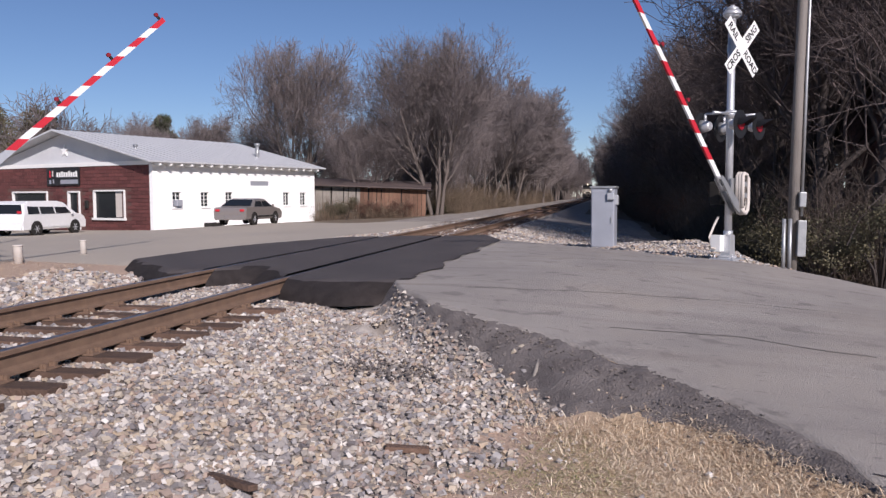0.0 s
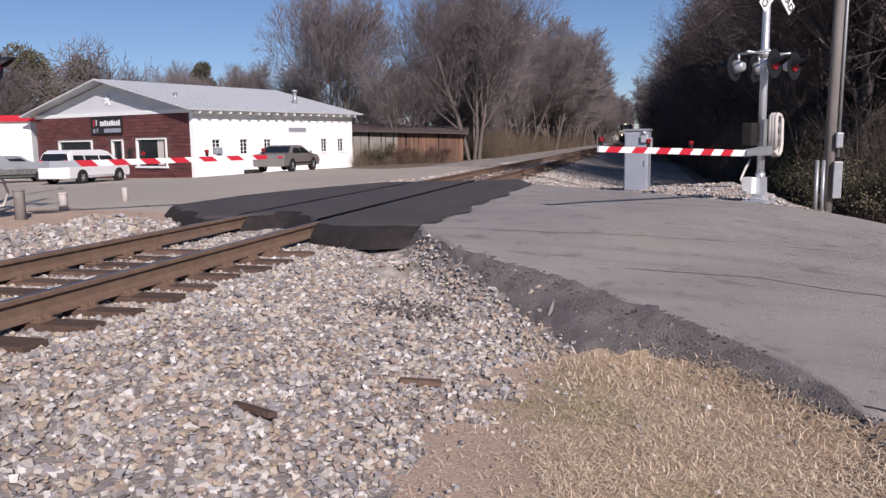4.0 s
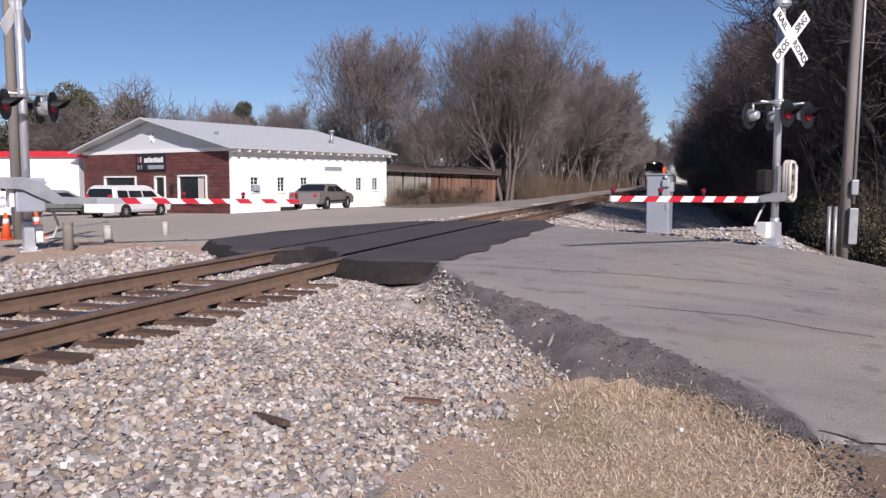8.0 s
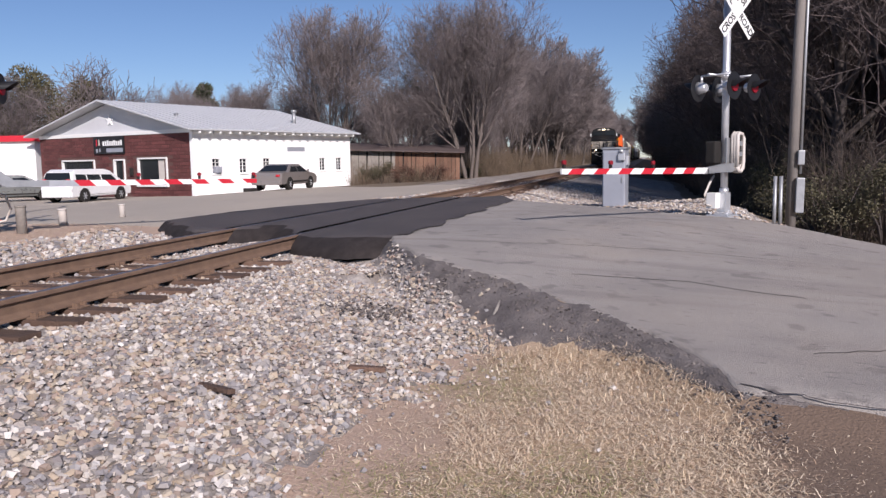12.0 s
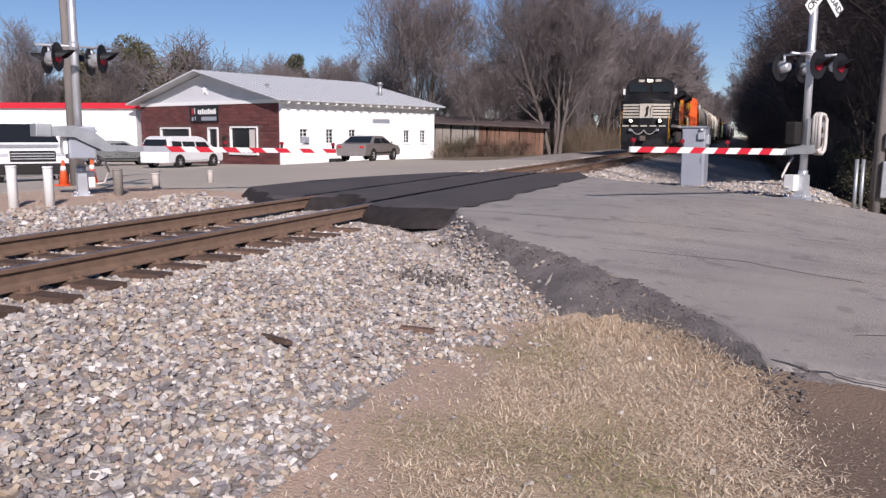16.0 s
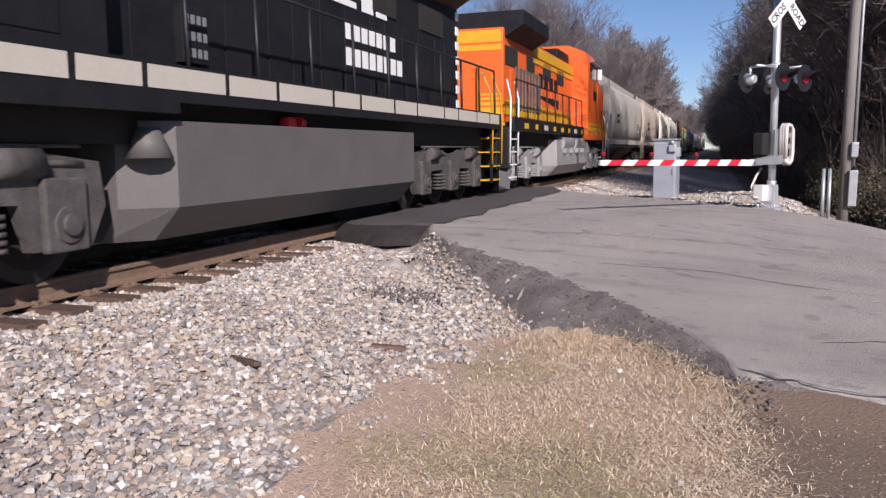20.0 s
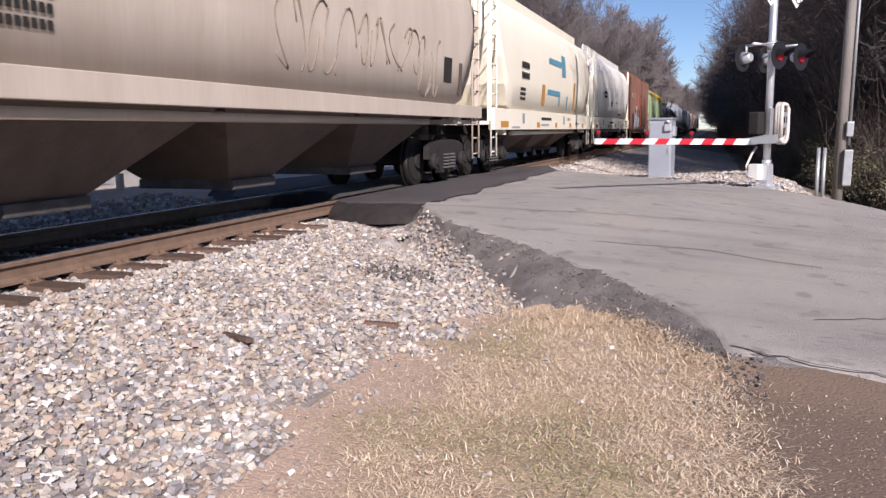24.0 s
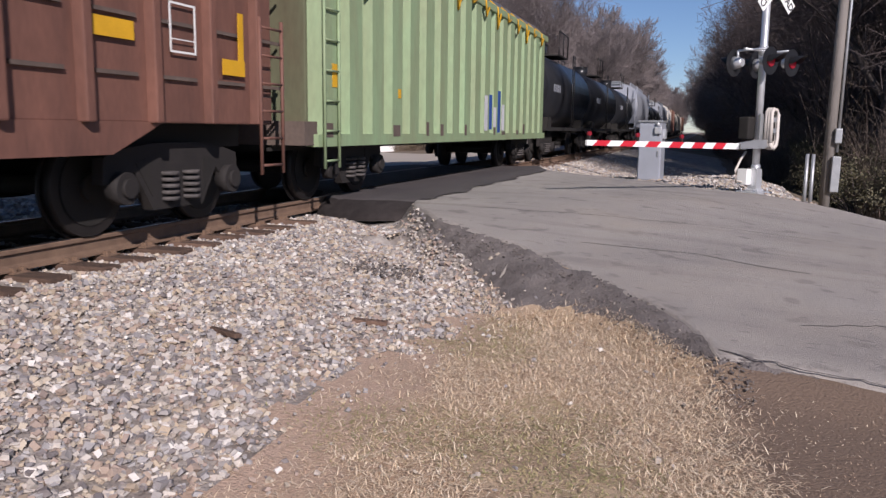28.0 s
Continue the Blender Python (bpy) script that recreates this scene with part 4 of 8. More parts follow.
    for xx in (x1 - 0.06, x0 + (x1 - x0) * 0.72, x0 + (x1 - x0) * 0.45):
        l = new("arm_lamp")
        l.parent = g
        l.matrix_basis = pose(xx, ya, -0.02)
        bm = B()
        bbox(bm, -0.022, -0.022, -0.02, 0.022, 0.022, 0.04, 0.006)
        part("lamp_body", bm, M["dark"], l, "dark lamp body")
        bm = B()
        disc(bm, (0, 0, 0.07), 0.034, 0.05, "y", 14)
        part("lamp_lens", bm, M["lens"], l, "red arm lamp lens")
    MOVES.append((g, [(t, piv @ pose(0, 0, 0, 0, -a, 0)) for t, a in angles]))
    return s


crossing_signal(7.2, 5.75, -0.08, -125.2, 1, 4.86, [(0.0, 44.5), (0.5, 40), (1.0, 34.5), (1.5, 28), (2.0, 20), (2.5, 12.5), (3.0, 6.5), (3.5, 3.2), (4.2, 1.8), (5.5, 1), (28.0, 1)],
                "aluminium crossing signal with crossbuck and striped gate beside the road", True)
crossing_signal(-5.08, 0.57, -0.06, 55.7, -1, 4.98, [(0.0, 43), (0.5, 36.5), (1.0, 28), (1.5, 18.5), (2.0, 10.5), (2.5, 5.4), (3.0, 3.5), (3.5, 1.8), (4.2, 0), (5.5, -1), (28.0, -1)],
                "aluminium crossing signal with lowering striped gate across the tracks")

# ---- relay cabinet, poles, posts, cones ----
cab = thing("relay_cabinet", pose(4.97, 10.75, -0.26, 0, 0, -9), "pale grey steel relay cabinet on the gravel bank", "signal cabinet")
part("cabinet_body", bbox(B(), -0.29, -0.24, 0.0, 0.29, 0.24, 1.53, 0.015), M["boxgrey"], cab)
part("cabinet_door", bbox(B(), -0.265, -0.262, 0.06, 0.265, -0.242, 1.44, 0.008), M["boxgrey"], cab, "flat grey door")
part("cabinet_lid", bbox(B(), -0.32, -0.28, 1.51, 0.32, 0.27, 1.56, 0.012), M["galv"], cab)
bm = B()
bbox(bm, 0.12, -0.34, 1.22, 0.3, -0.262, 1.4, 0.02)
tube(bm, [(0.2, -0.3, 1.42), (0.2, -0.3, 1.5)], 0.05, 10)
bbox(bm, 0.29, -0.12, 1.1, 0.35, 0.1, 1.34, 0.01)
part("meter", bm, M["alu"], cab, "small silver meter box")
part("door_handle", bbox(B(), 0.2, -0.285, 0.66, 0.23, -0.262, 0.8, 0.005), M["galv"], cab)

pole = thing("utility_pole", pose(8.66, 7.4, -0.75, 0, 0.9, 0), "weathered grey wooden utility pole with conduit and meter boxes", "utility pole")
bm = B()
tube(bm, [(0, 0, 0), (0, 0, 4), (0.03, 0, 8), (0.04, 0, 12)], 0.105, 14, 0.085)
part("pole_shaft", bm, M["pole"], pole, "", True)
bm = B()
tube(bm, [(0.14, -0.05, 1.4), (0.13, -0.05, 4), (0.13, -0.04, 9)], 0.03, 8)
part("riser", bm, M["galv"], pole, "grey conduit riser")
part("meter_box", bbox(B(), 0.06, -0.2, 1.58, 0.19, -0.04, 1.88, 0.02), M["galv"], pole, "grey meter box")
part("switch_box", bbox(B(), 0.05, -0.22, 0.6, 0.21, -0.04, 1.32, 0.015), M["galv"], pole, "tall grey switch box")
bm = B()
for a in (-0.05, 0.05):
    tube(bm, [(a, 0, 0), (a, 0, 1.16)], 0.032, 10)
post = part("guard_post", bm, M["galv"])
post.matrix_basis = pose(8.06, 5.0, -0.5)
tagged(post, "pair of grey steel guard pipes beside the pole", "post")

pole_b = thing("utility_pole", pose(-8.57, 3.92, -0.2, 0, -0.4, 0), "brown weathered wooden utility pole behind the signal", "utility pole")
bm = B()
tube(bm, [(0, 0, 0), (0, 0, 5), (0, 0, 11)], 0.115, 14, 0.095)
part("pole_shaft", bm, M["pole"], pole_b, "", True)


def fence_post(x, y, h, r, material, label):
    p = thing("post", pose(x, y, ground_z(x, y) - 0.05, random.uniform(-2, 2), random.uniform(-2, 2), 0), label, "post", "posts by the lot")
    bm = B()
    tube(bm, [(0, 0, 0), (0, 0, h), (0, 0, h + 0.02)], r, 10)
    part("shaft", bm, M[material], p)
    bm = B()
    disc(bm, (0, 0, h + 0.02), r * 1.08, 0.03, "z", 10)
    part("cap", bm, M[material], p)


fence_post(-4.1, -1.1, 0.64, 0.075, "white", "white painted pipe post standing in dead grass")
fence_post(-4.3, -1.6, 0.66, 0.075, "white", "white painted pipe post standing in dead grass")
fence_post(-4.6, 0.95, 0.5, 0.085, "wood", "grey weathered wooden post at the lot's edge")
fence_post(-5.05, 2.5, 0.34, 0.08, "hose", "stubby pale concrete post beside the lot")
fence_post(-5.35, 4.7, 0.3, 0.065, "hose", "stubby pale concrete post beside the lot")


def cone(x, y):
    c = thing("traffic_cone", pose(x, y, ground_z(x, y) + 0.01), "bright orange traffic cone behind the signal mast", "traffic cone")
    part("base_plate", bbox(B(), -0.17, -0.17, 0, 0.17, 0.17, 0.04, 0.015), M["orange"], c)
    bm = B()
    tube(bm, [(0, 0, 0.03), (0, 0, 0.6)], 0.125, 16, 0.03)
    part("cone_body", bm, M["orange"], c, "", True)
    bm = B()
    tube(bm, [(0, 0, 0.36), (0, 0, 0.47)], 0.072, 16, 0.055)
    part("reflective_band", bm, M["white"], c, "white reflective band")


cone(-9.0, 4.9)
cone(-8.9, 3.9)

# ---- the shop and its neighbours ----
def mesh_of(name, bm, material):
    me = bpy.data.meshes.new(name)
    bm.to_mesh(me)
    bm.free()
    me.materials.append(material)
    return me


A0, WD, FD = Vector((-19.04, 30.05, -0.86)), Vector((0.3177, 0.9482, 0)), Vector((-0.9482, 0.3177, 0))
store = thing("store", Matrix(((WD.x, FD.x, 0, A0.x), (WD.y, FD.y, 0, A0.y), (0, 0, 1, A0.z), (0, 0, 0, 1))),
              "low shop with brick front, white side and metal gable roof", "shop")
# local x runs along the white side wall, y along the brick front, both from the street corner
LEN, WID, EAVE, RIDGE = 13.85, 15.0, 3.9, 5.72


def wall_with_holes(bm, axis, length, z1, t, holes, foot=0.0):
    """One wall from 0 to length along an axis, with rectangular holes (a, b, z0, z1) cut right through it."""
    us = sorted({0, length, *[h[0] for h in holes], *[h[1] for h in holes]})
    zs = sorted({foot, z1, *[h[2] for h in holes], *[h[3] for h in holes]})
    full = {(i, k): not any(h[0] <= us[i] + 1e-6 and h[1] >= us[i + 1] - 1e-6 and h[2] <= zs[k] + 1e-6 and h[3] >= zs[k + 1] - 1e-6 for h in holes) for i in range(len(us) - 1) for k in range(len(zs) - 1)}
    made = {}

    def at(i, d, k):
        if (i, d, k) not in made:
            made[i, d, k] = bm.verts.new((us[i], d * t, zs[k]) if axis == "x" else (d * t, us[i], zs[k]))
        return made[i, d, k]

    for (i, k), solid in full.items():
        if not solid:
            continue
        for d in (0, 1):
            bm.faces.new([at(i, d, k), at(i + 1, d, k), at(i + 1, d, k + 1), at(i, d, k + 1)])
        for di, dk, a, b in ((-1, 0, (i, k), (i, k + 1)), (1, 0, (i + 1, k), (i + 1, k + 1)), (0, -1, (i, k), (i + 1, k)), (0, 1, (i, k + 1), (i + 1, k + 1))):
            if not full.get((i + di, k + dk)):
                bm.faces.new([at(a[0], 0, a[1]), at(b[0], 0, b[1]), at(b[0], 1, b[1]), at(a[0], 1, a[1])])
    return done(bm)


SIDE = [(x, x + 0.62, 1.35, 2.2) for x in (1.35, 3.45, 5.4, 10.6, 12.3)]
side_wall = part("side_wall", wall_with_holes(B(), "x", LEN, EAVE, 0.25, SIDE + [(7.55, 9.2, 2.62, 2.9)], -0.4), M["wallwhite"], store, "white painted block side wall")
FRONT = [(2.3, 4.9, 0.75, 2.3), (6.2, 7.2, 0.05, 2.25), (9.2, 12.6, 0.95, 2.25)]
front = new("front_wall")
front.parent = store
front["label"] = "red brick shop front"
bm = B()
wall_with_holes(bm, "y", WID - 0.2, EAVE - 0.2, 0.22, FRONT)
for v in bm.verts:
    v.co.y += 0.26
    v.co.x += 0.03
part("brick_backing", bm, M["mortar"], front)
bm = B()
bbox(bm, 13.6, 0.25, 0, LEN, WID, EAVE)
bbox(bm, 0.3, WID - 0.25, 0, LEN, WID - 0.01, EAVE)
part("rear_wall", bm, M["wallwhite"], store)
for k, (a, b, z0, z1) in enumerate(SIDE):
    w = new("window")
    w.parent = store
    w.matrix_basis = pose((a + b) / 2, 0.1, (z0 + z1) / 2)
    hw, hh = (b - a) / 2, (z1 - z0) / 2
    bm = B()
    for s in (-1, 1):
        bbox(bm, s * hw - 0.03, -0.03, -hh, s * hw + 0.03, 0.04, hh)
        bbox(bm, -hw, -0.03, s * hh - 0.03, hw, 0.04, s * hh + 0.03)
    for z in (-hh / 2, 0, hh / 2):
        bbox(bm, -hw, -0.02, z - 0.015, hw, 0.03, z + 0.015)
    bbox(bm, -0.015, -0.02, -hh, 0.015, 0.03, hh)
    part("window_frame", bm, M["white"], w, "white window frame")
    part("pane", bbox(B(), -hw, 0.05, -hh, hw, 0.06, hh), M["glass"], w, "dark glass")
    part("window_sill", bbox(B(), -hw - 0.06, -0.16, -hh - 0.09, hw + 0.06, 0.05, -hh - 0.02), M["white"], w)
part("air_conditioner", bbox(B(), 1.5, -0.22, 1.4, 1.88, 0.16, 1.75, 0.02), M["boxgrey"], store, "small window air conditioner")
bm = B()
bbox(bm, 7.6, 0.08, 0.0, 9.15, 0.1, 2.62)
for k in range(5):
    bbox(bm, 7.62, -0.012, 0.1 + k * 0.5, 9.13, 0.0, 0.12 + k * 0.5)
part("garage_door", bm, M["white"], store, "white flush garage door")
part("vent_panel", bbox(B(), 7.55, 0.02, 2.62, 9.2, 0.06, 2.9), M["boxgrey"], store, "grey louvre panel over the door")
for k, (a, b, z0, z1) in enumerate(FRONT):
    w = new("shop_door" if k == 1 else "shop_window")
    w.parent = store
    bm = B()
    f = 0.045
    for y in (a, b):
        bbox(bm, -0.05, y - f, z0, 0.12, y + f, z1)
    bbox(bm, -0.05, a, z1 - f, 0.12, b, z1 + f)
    if k != 1:
        bbox(bm, -0.12, a - 0.1, z0 - 0.12, 0.12, b + 0.1, z0)
    part("frame", bm, M["white"], w, "white frame")
    part("pane", bbox(B(), 0.1, a, z0, 0.13, b, z1), M["glass"], w, "dark reflecting glass")
    if k == 0:
        part("blind", bbox(B(), 0.08, a + 0.1, z0 + 0.05, 0.095, a + 0.85, z1 - 0.1), M["hose"], w, "half-drawn beige blind")
# gable and roof
bm = B()
prism(bm, [(0.0, EAVE), (WID, EAVE), (WID / 2, RIDGE)], 0.1, 0.25, "x")
part("gable", done(bm), mat("pale grey sheet", (0.6, 0.61, 0.63), 0.5, var=0.06, scale=0.8, fine=9), store, "pale grey sheet-metal gable")
bm = B()
bbox(bm, -0.05, 0.0, EAVE - 0.2, 0.12, WID, EAVE + 0.02)
part("fascia", bm, M["white"], store, "white fascia board")
for s, name in ((0, "roof"), (1, "roof")):
    y0, y1 = (-0.62, WID / 2) if not s else (WID + 0.62, WID / 2)
    ze = EAVE + 0.05 - (RIDGE - EAVE) * 0.62 / (WID / 2)
    bm = B()
    prism(bm, [(y0, ze), (y1, RIDGE + 0.05), (y1, RIDGE + 0.13), (y0, ze + 0.08)], -0.75, LEN + 0.5, "x")
    done(bm)
    part("roof", bm, M["roof"], store, "grey ribbed metal roof slope")
    for k in range(26):
        x = -0.7 + k * 0.58
        bm = B()
        prism(bm, [(y0, ze + 0.078), (y1, RIDGE + 0.128), (y1, RIDGE + 0.162), (y0, ze + 0.112)], x - 0.02, x + 0.02, "x")
        part("roof_seam", done(bm), M["roof"], store)
for k in range(19):
    part("rafter_tail", bbox(B(), 0.05 + k * 0.75, -0.55, EAVE - 0.26, 0.17 + k * 0.75, 0.0, EAVE - 0.11), M["white"], store, "white rafter tail")
bm = B()
tube(bm, [(10.6, 2.2, 4.3), (10.6, 2.2, 5.3)], 0.13, 12)
tube(bm, [(10.6, 2.2, 5.3), (10.6, 2.2, 5.47)], 0.2, 12)
part("flue", bm, M["galv"], store, "metal roof flue")
bm = B()
tube(bm, [(1.1, 2.6, 4.4), (1.1, 2.6, 4.85)], 0.06, 8)
tube(bm, [(1.1, 2.5, 4.85), (1.1, 2.75, 4.85)], 0.08, 8)
part("roof_vent", bm, M["galv"], store)
star = B()
pts = []
for k in range(10):
    r = 0.36 if k % 2 == 0 else 0.15
    pts.append((WID / 2 + r * math.sin(k * math.pi / 5), EAVE + 0.75 + r * math.cos(k * math.pi / 5)))
prism(star, pts, 0.02, 0.09, "x")
part("star", done(star), M["wallwhite"], store, "white five-pointed barn star")
sign = new("sign")
sign.parent = store
part("sign_board", bbox(B(), -0.1, 6.05, 2.62, -0.02, 9.05, 3.68, 0.01), M["black"], sign, "black shop sign board")
for a, b, z0, z1, m in ((6.2, 8.15, 3.12, 3.45, "white"), (6.15, 8.2, 2.72, 2.96, "boxgrey"), (8.4, 8.55, 3.15, 3.5, "hose"), (8.65, 8.8, 3.1, 3.5, "red"), (8.35, 8.5, 2.75, 2.98, "boxgrey"), (8.62, 8.85, 2.72, 2.95, "boxgrey")):
    n = 9 if b - a > 1.5 and m == "white" else 1
    w = (b - a) / n
    for k in range(n):
        part("sign_bar", bbox(B(), -0.108, a + k * w, z0, -0.1, a + k * w + w * 0.78, z1 - (0.06 if n > 1 and k % 3 else 0)), M[m], sign)
part("lamp", bbox(B(), -0.14, 5.35, 1.3, 0.0, 5.6, 1.75, 0.04), M["dark"], store, "dark wall-mounted box")
bm = B()
bbox(bm, 3.5, -0.75, 0.0, 4.35, -0.15, 0.42, 0.03)
hv = part("condenser_unit", bm, M["dark"])
hv.matrix_basis = store.matrix_basis
tagged(hv, "small dark condenser unit against the white wall", "condenser unit")

# plank shed behind the shop
shed = thing("shed", pose(-12.9, 46.8, -1.0, 0, 2.2, 12), "leaning grey and rusty plank shed behind the shop", "shed")
rs = random.Random(4)
part("shed_body", bbox(B(), -3.9, 0.1, 0, 5.2, 4, 2.7), M["dark"], shed)
me1, me2 = mesh_of("plank", bbox(B(), 0, 0, 0, 0.28, 0.03, 2.8), M["wood"]), mesh_of("plank", bbox(B(), 0, 0, 0, 0.28, 0.03, 2.8), mat("rusty sheet", (0.22, 0.12, 0.08), 0.9, var=0.3, scale=2, rnd=0.3))
for k in range(30):
    p = new("plank", me1 if k < 14 else me2)
    p.parent = shed
    p.matrix_basis = pose(-3.9 + k * 0.303, 0.05, rs.uniform(-0.1, 0.05), 0, rs.uniform(-1.5, 1.5), 0)
bm = B()
prism(bm, [(-0.5, 2.75), (4.3, 3.3), (4.3, 3.38), (-0.5, 2.83)], -4.3, 5.5, "x")
part("shed_roof", done(bm), mat("rust-brown roof sheet", (0.12, 0.085, 0.075), 0.8, var=0.3, scale=1.5, col2=(0.07, 0.055, 0.055)), shed, "sagging rust-brown sheet roof")

# long white building with a red roof edge
annex = thing("warehouse", pose(-34.2, 35.4, -0.8, 0, 0, 196.5), "long white metal building with a red roof edge", "warehouse")
part("wall", bbox(B(), 0, -9, 0, 26, 0, 3.55), M["wallwhite"], annex)
part("roof_edge", bbox(B(), -0.2, -9.2, 3.55, 26.2, 0.25, 3.95, 0.02), M["red"], annex, "red roof edge")
for x in (4.5, 9, 15):
    d = new("window")
    d.parent = annex
    part("window_frame", bbox(B(), x - 0.08, 0.0, 1.0, x + 1.18, 0.05, 2.2), M["boxgrey"], d)
    part("pane", bbox(B(), x, 0.05, 1.08, x + 1.1, 0.06, 2.12), M["glass"], d)

# brick barn past the road
barn = thing("barn", pose(13.35, 15.2, -1.4, 0, 0, -8), "old dark red brick building with a dark shingle roof", "building")
part("wall", bbox(B(), 0, 0, 0, 9, 12, 6.2), M["oldbrick"], barn, "dark brick wall")
bm = B()
prism(bm, [(-0.5, 6.1), (4.5, 8.6), (9.5, 6.1), (9.5, 6.3), (4.5, 8.8), (-0.5, 6.3)], -0.5, 12.5)
part("roof", done(bm), M["dark"], barn, "dark roof")
bm = B()
prism(bm, [(0, 6.2), (9, 6.2), (4.5, 8.6)], 0.1, 0.3)
part("gable", done(bm), M["oldbrick"], barn)
for x in (0.6, 2.2, 3.8):
    part("window", bbox(B(), x, -0.03, 3.7, x + 0.7, 0.02, 5.0), M["dark"], barn, "dark boarded window")
part("door", bbox(B(), 0.75, -0.04, 0, 1.9, 0.02, 2.1), M["boxgrey"], barn, "pale grey door")

# bricks of the shop front, course by course
brick_me = mesh_of("brick", bbox(B(), 0, 0, 0, 0.03, 0.58, 0.185, 0.006), M["brick"])
joined = B()
count = 0
rs = random.Random(2)
for c in range(18):
    z = 0.02 + c * 0.204
    y = 0.27 - (0.3 if c % 2 else 0)
    while y < WID - 0.1:
        y0, y1 = max(y, 0.27), min(y + 0.58, WID - 0.05)
        if y1 - y0 > 0.08 and not any(a - 0.06 < y1 and b + 0.06 > y0 and z0 - 0.1 < z + 0.19 and z1 + 0.05 > z for a, b, z0, z1 in FRONT):
            if count < 290 and y1 - y0 > 0.5:
                o = new("brick", brick_me)
                o.parent = front
                o.location = (rs.uniform(-0.004, 0.004), y0, z)
                count += 1
            else:
                bbox(joined, 0, y0, z, 0.03, y1, z + 0.185)
        y += 0.6
part("bricks", joined, M["brick"], front)["kind"] = "stuff"


# ---- parked vehicles ----
def wheel(parent, x, y, r, w=0.2):
    """A wheel whose axle lies along y."""
    u = new("wheel")
    u.parent, u.location = parent, (x, y, r)
    bm = B()
    tube(bm, [(0, -w / 2, 0), (0, -w / 2 + 0.03, 0), (0, w / 2 - 0.03, 0), (0, w / 2, 0)], r, 22)
    part("tyre", bm, M["dark"], u, "black tyre")
    bm = B()
    disc(bm, (0, 0, 0), r * 0.66, w + 0.02, "y", 18)
    for k in range(6):
        a = k * math.pi / 3
        for s in (-1, 1):
            tube(bm, [(0, s * (w / 2 + 0.012), 0), (r * 0.6 * math.cos(a), s * (w / 2 + 0.012), r * 0.6 * math.sin(a))], 0.03, 4)
    part("rim", bm, M["alu"], u, "silver rim")


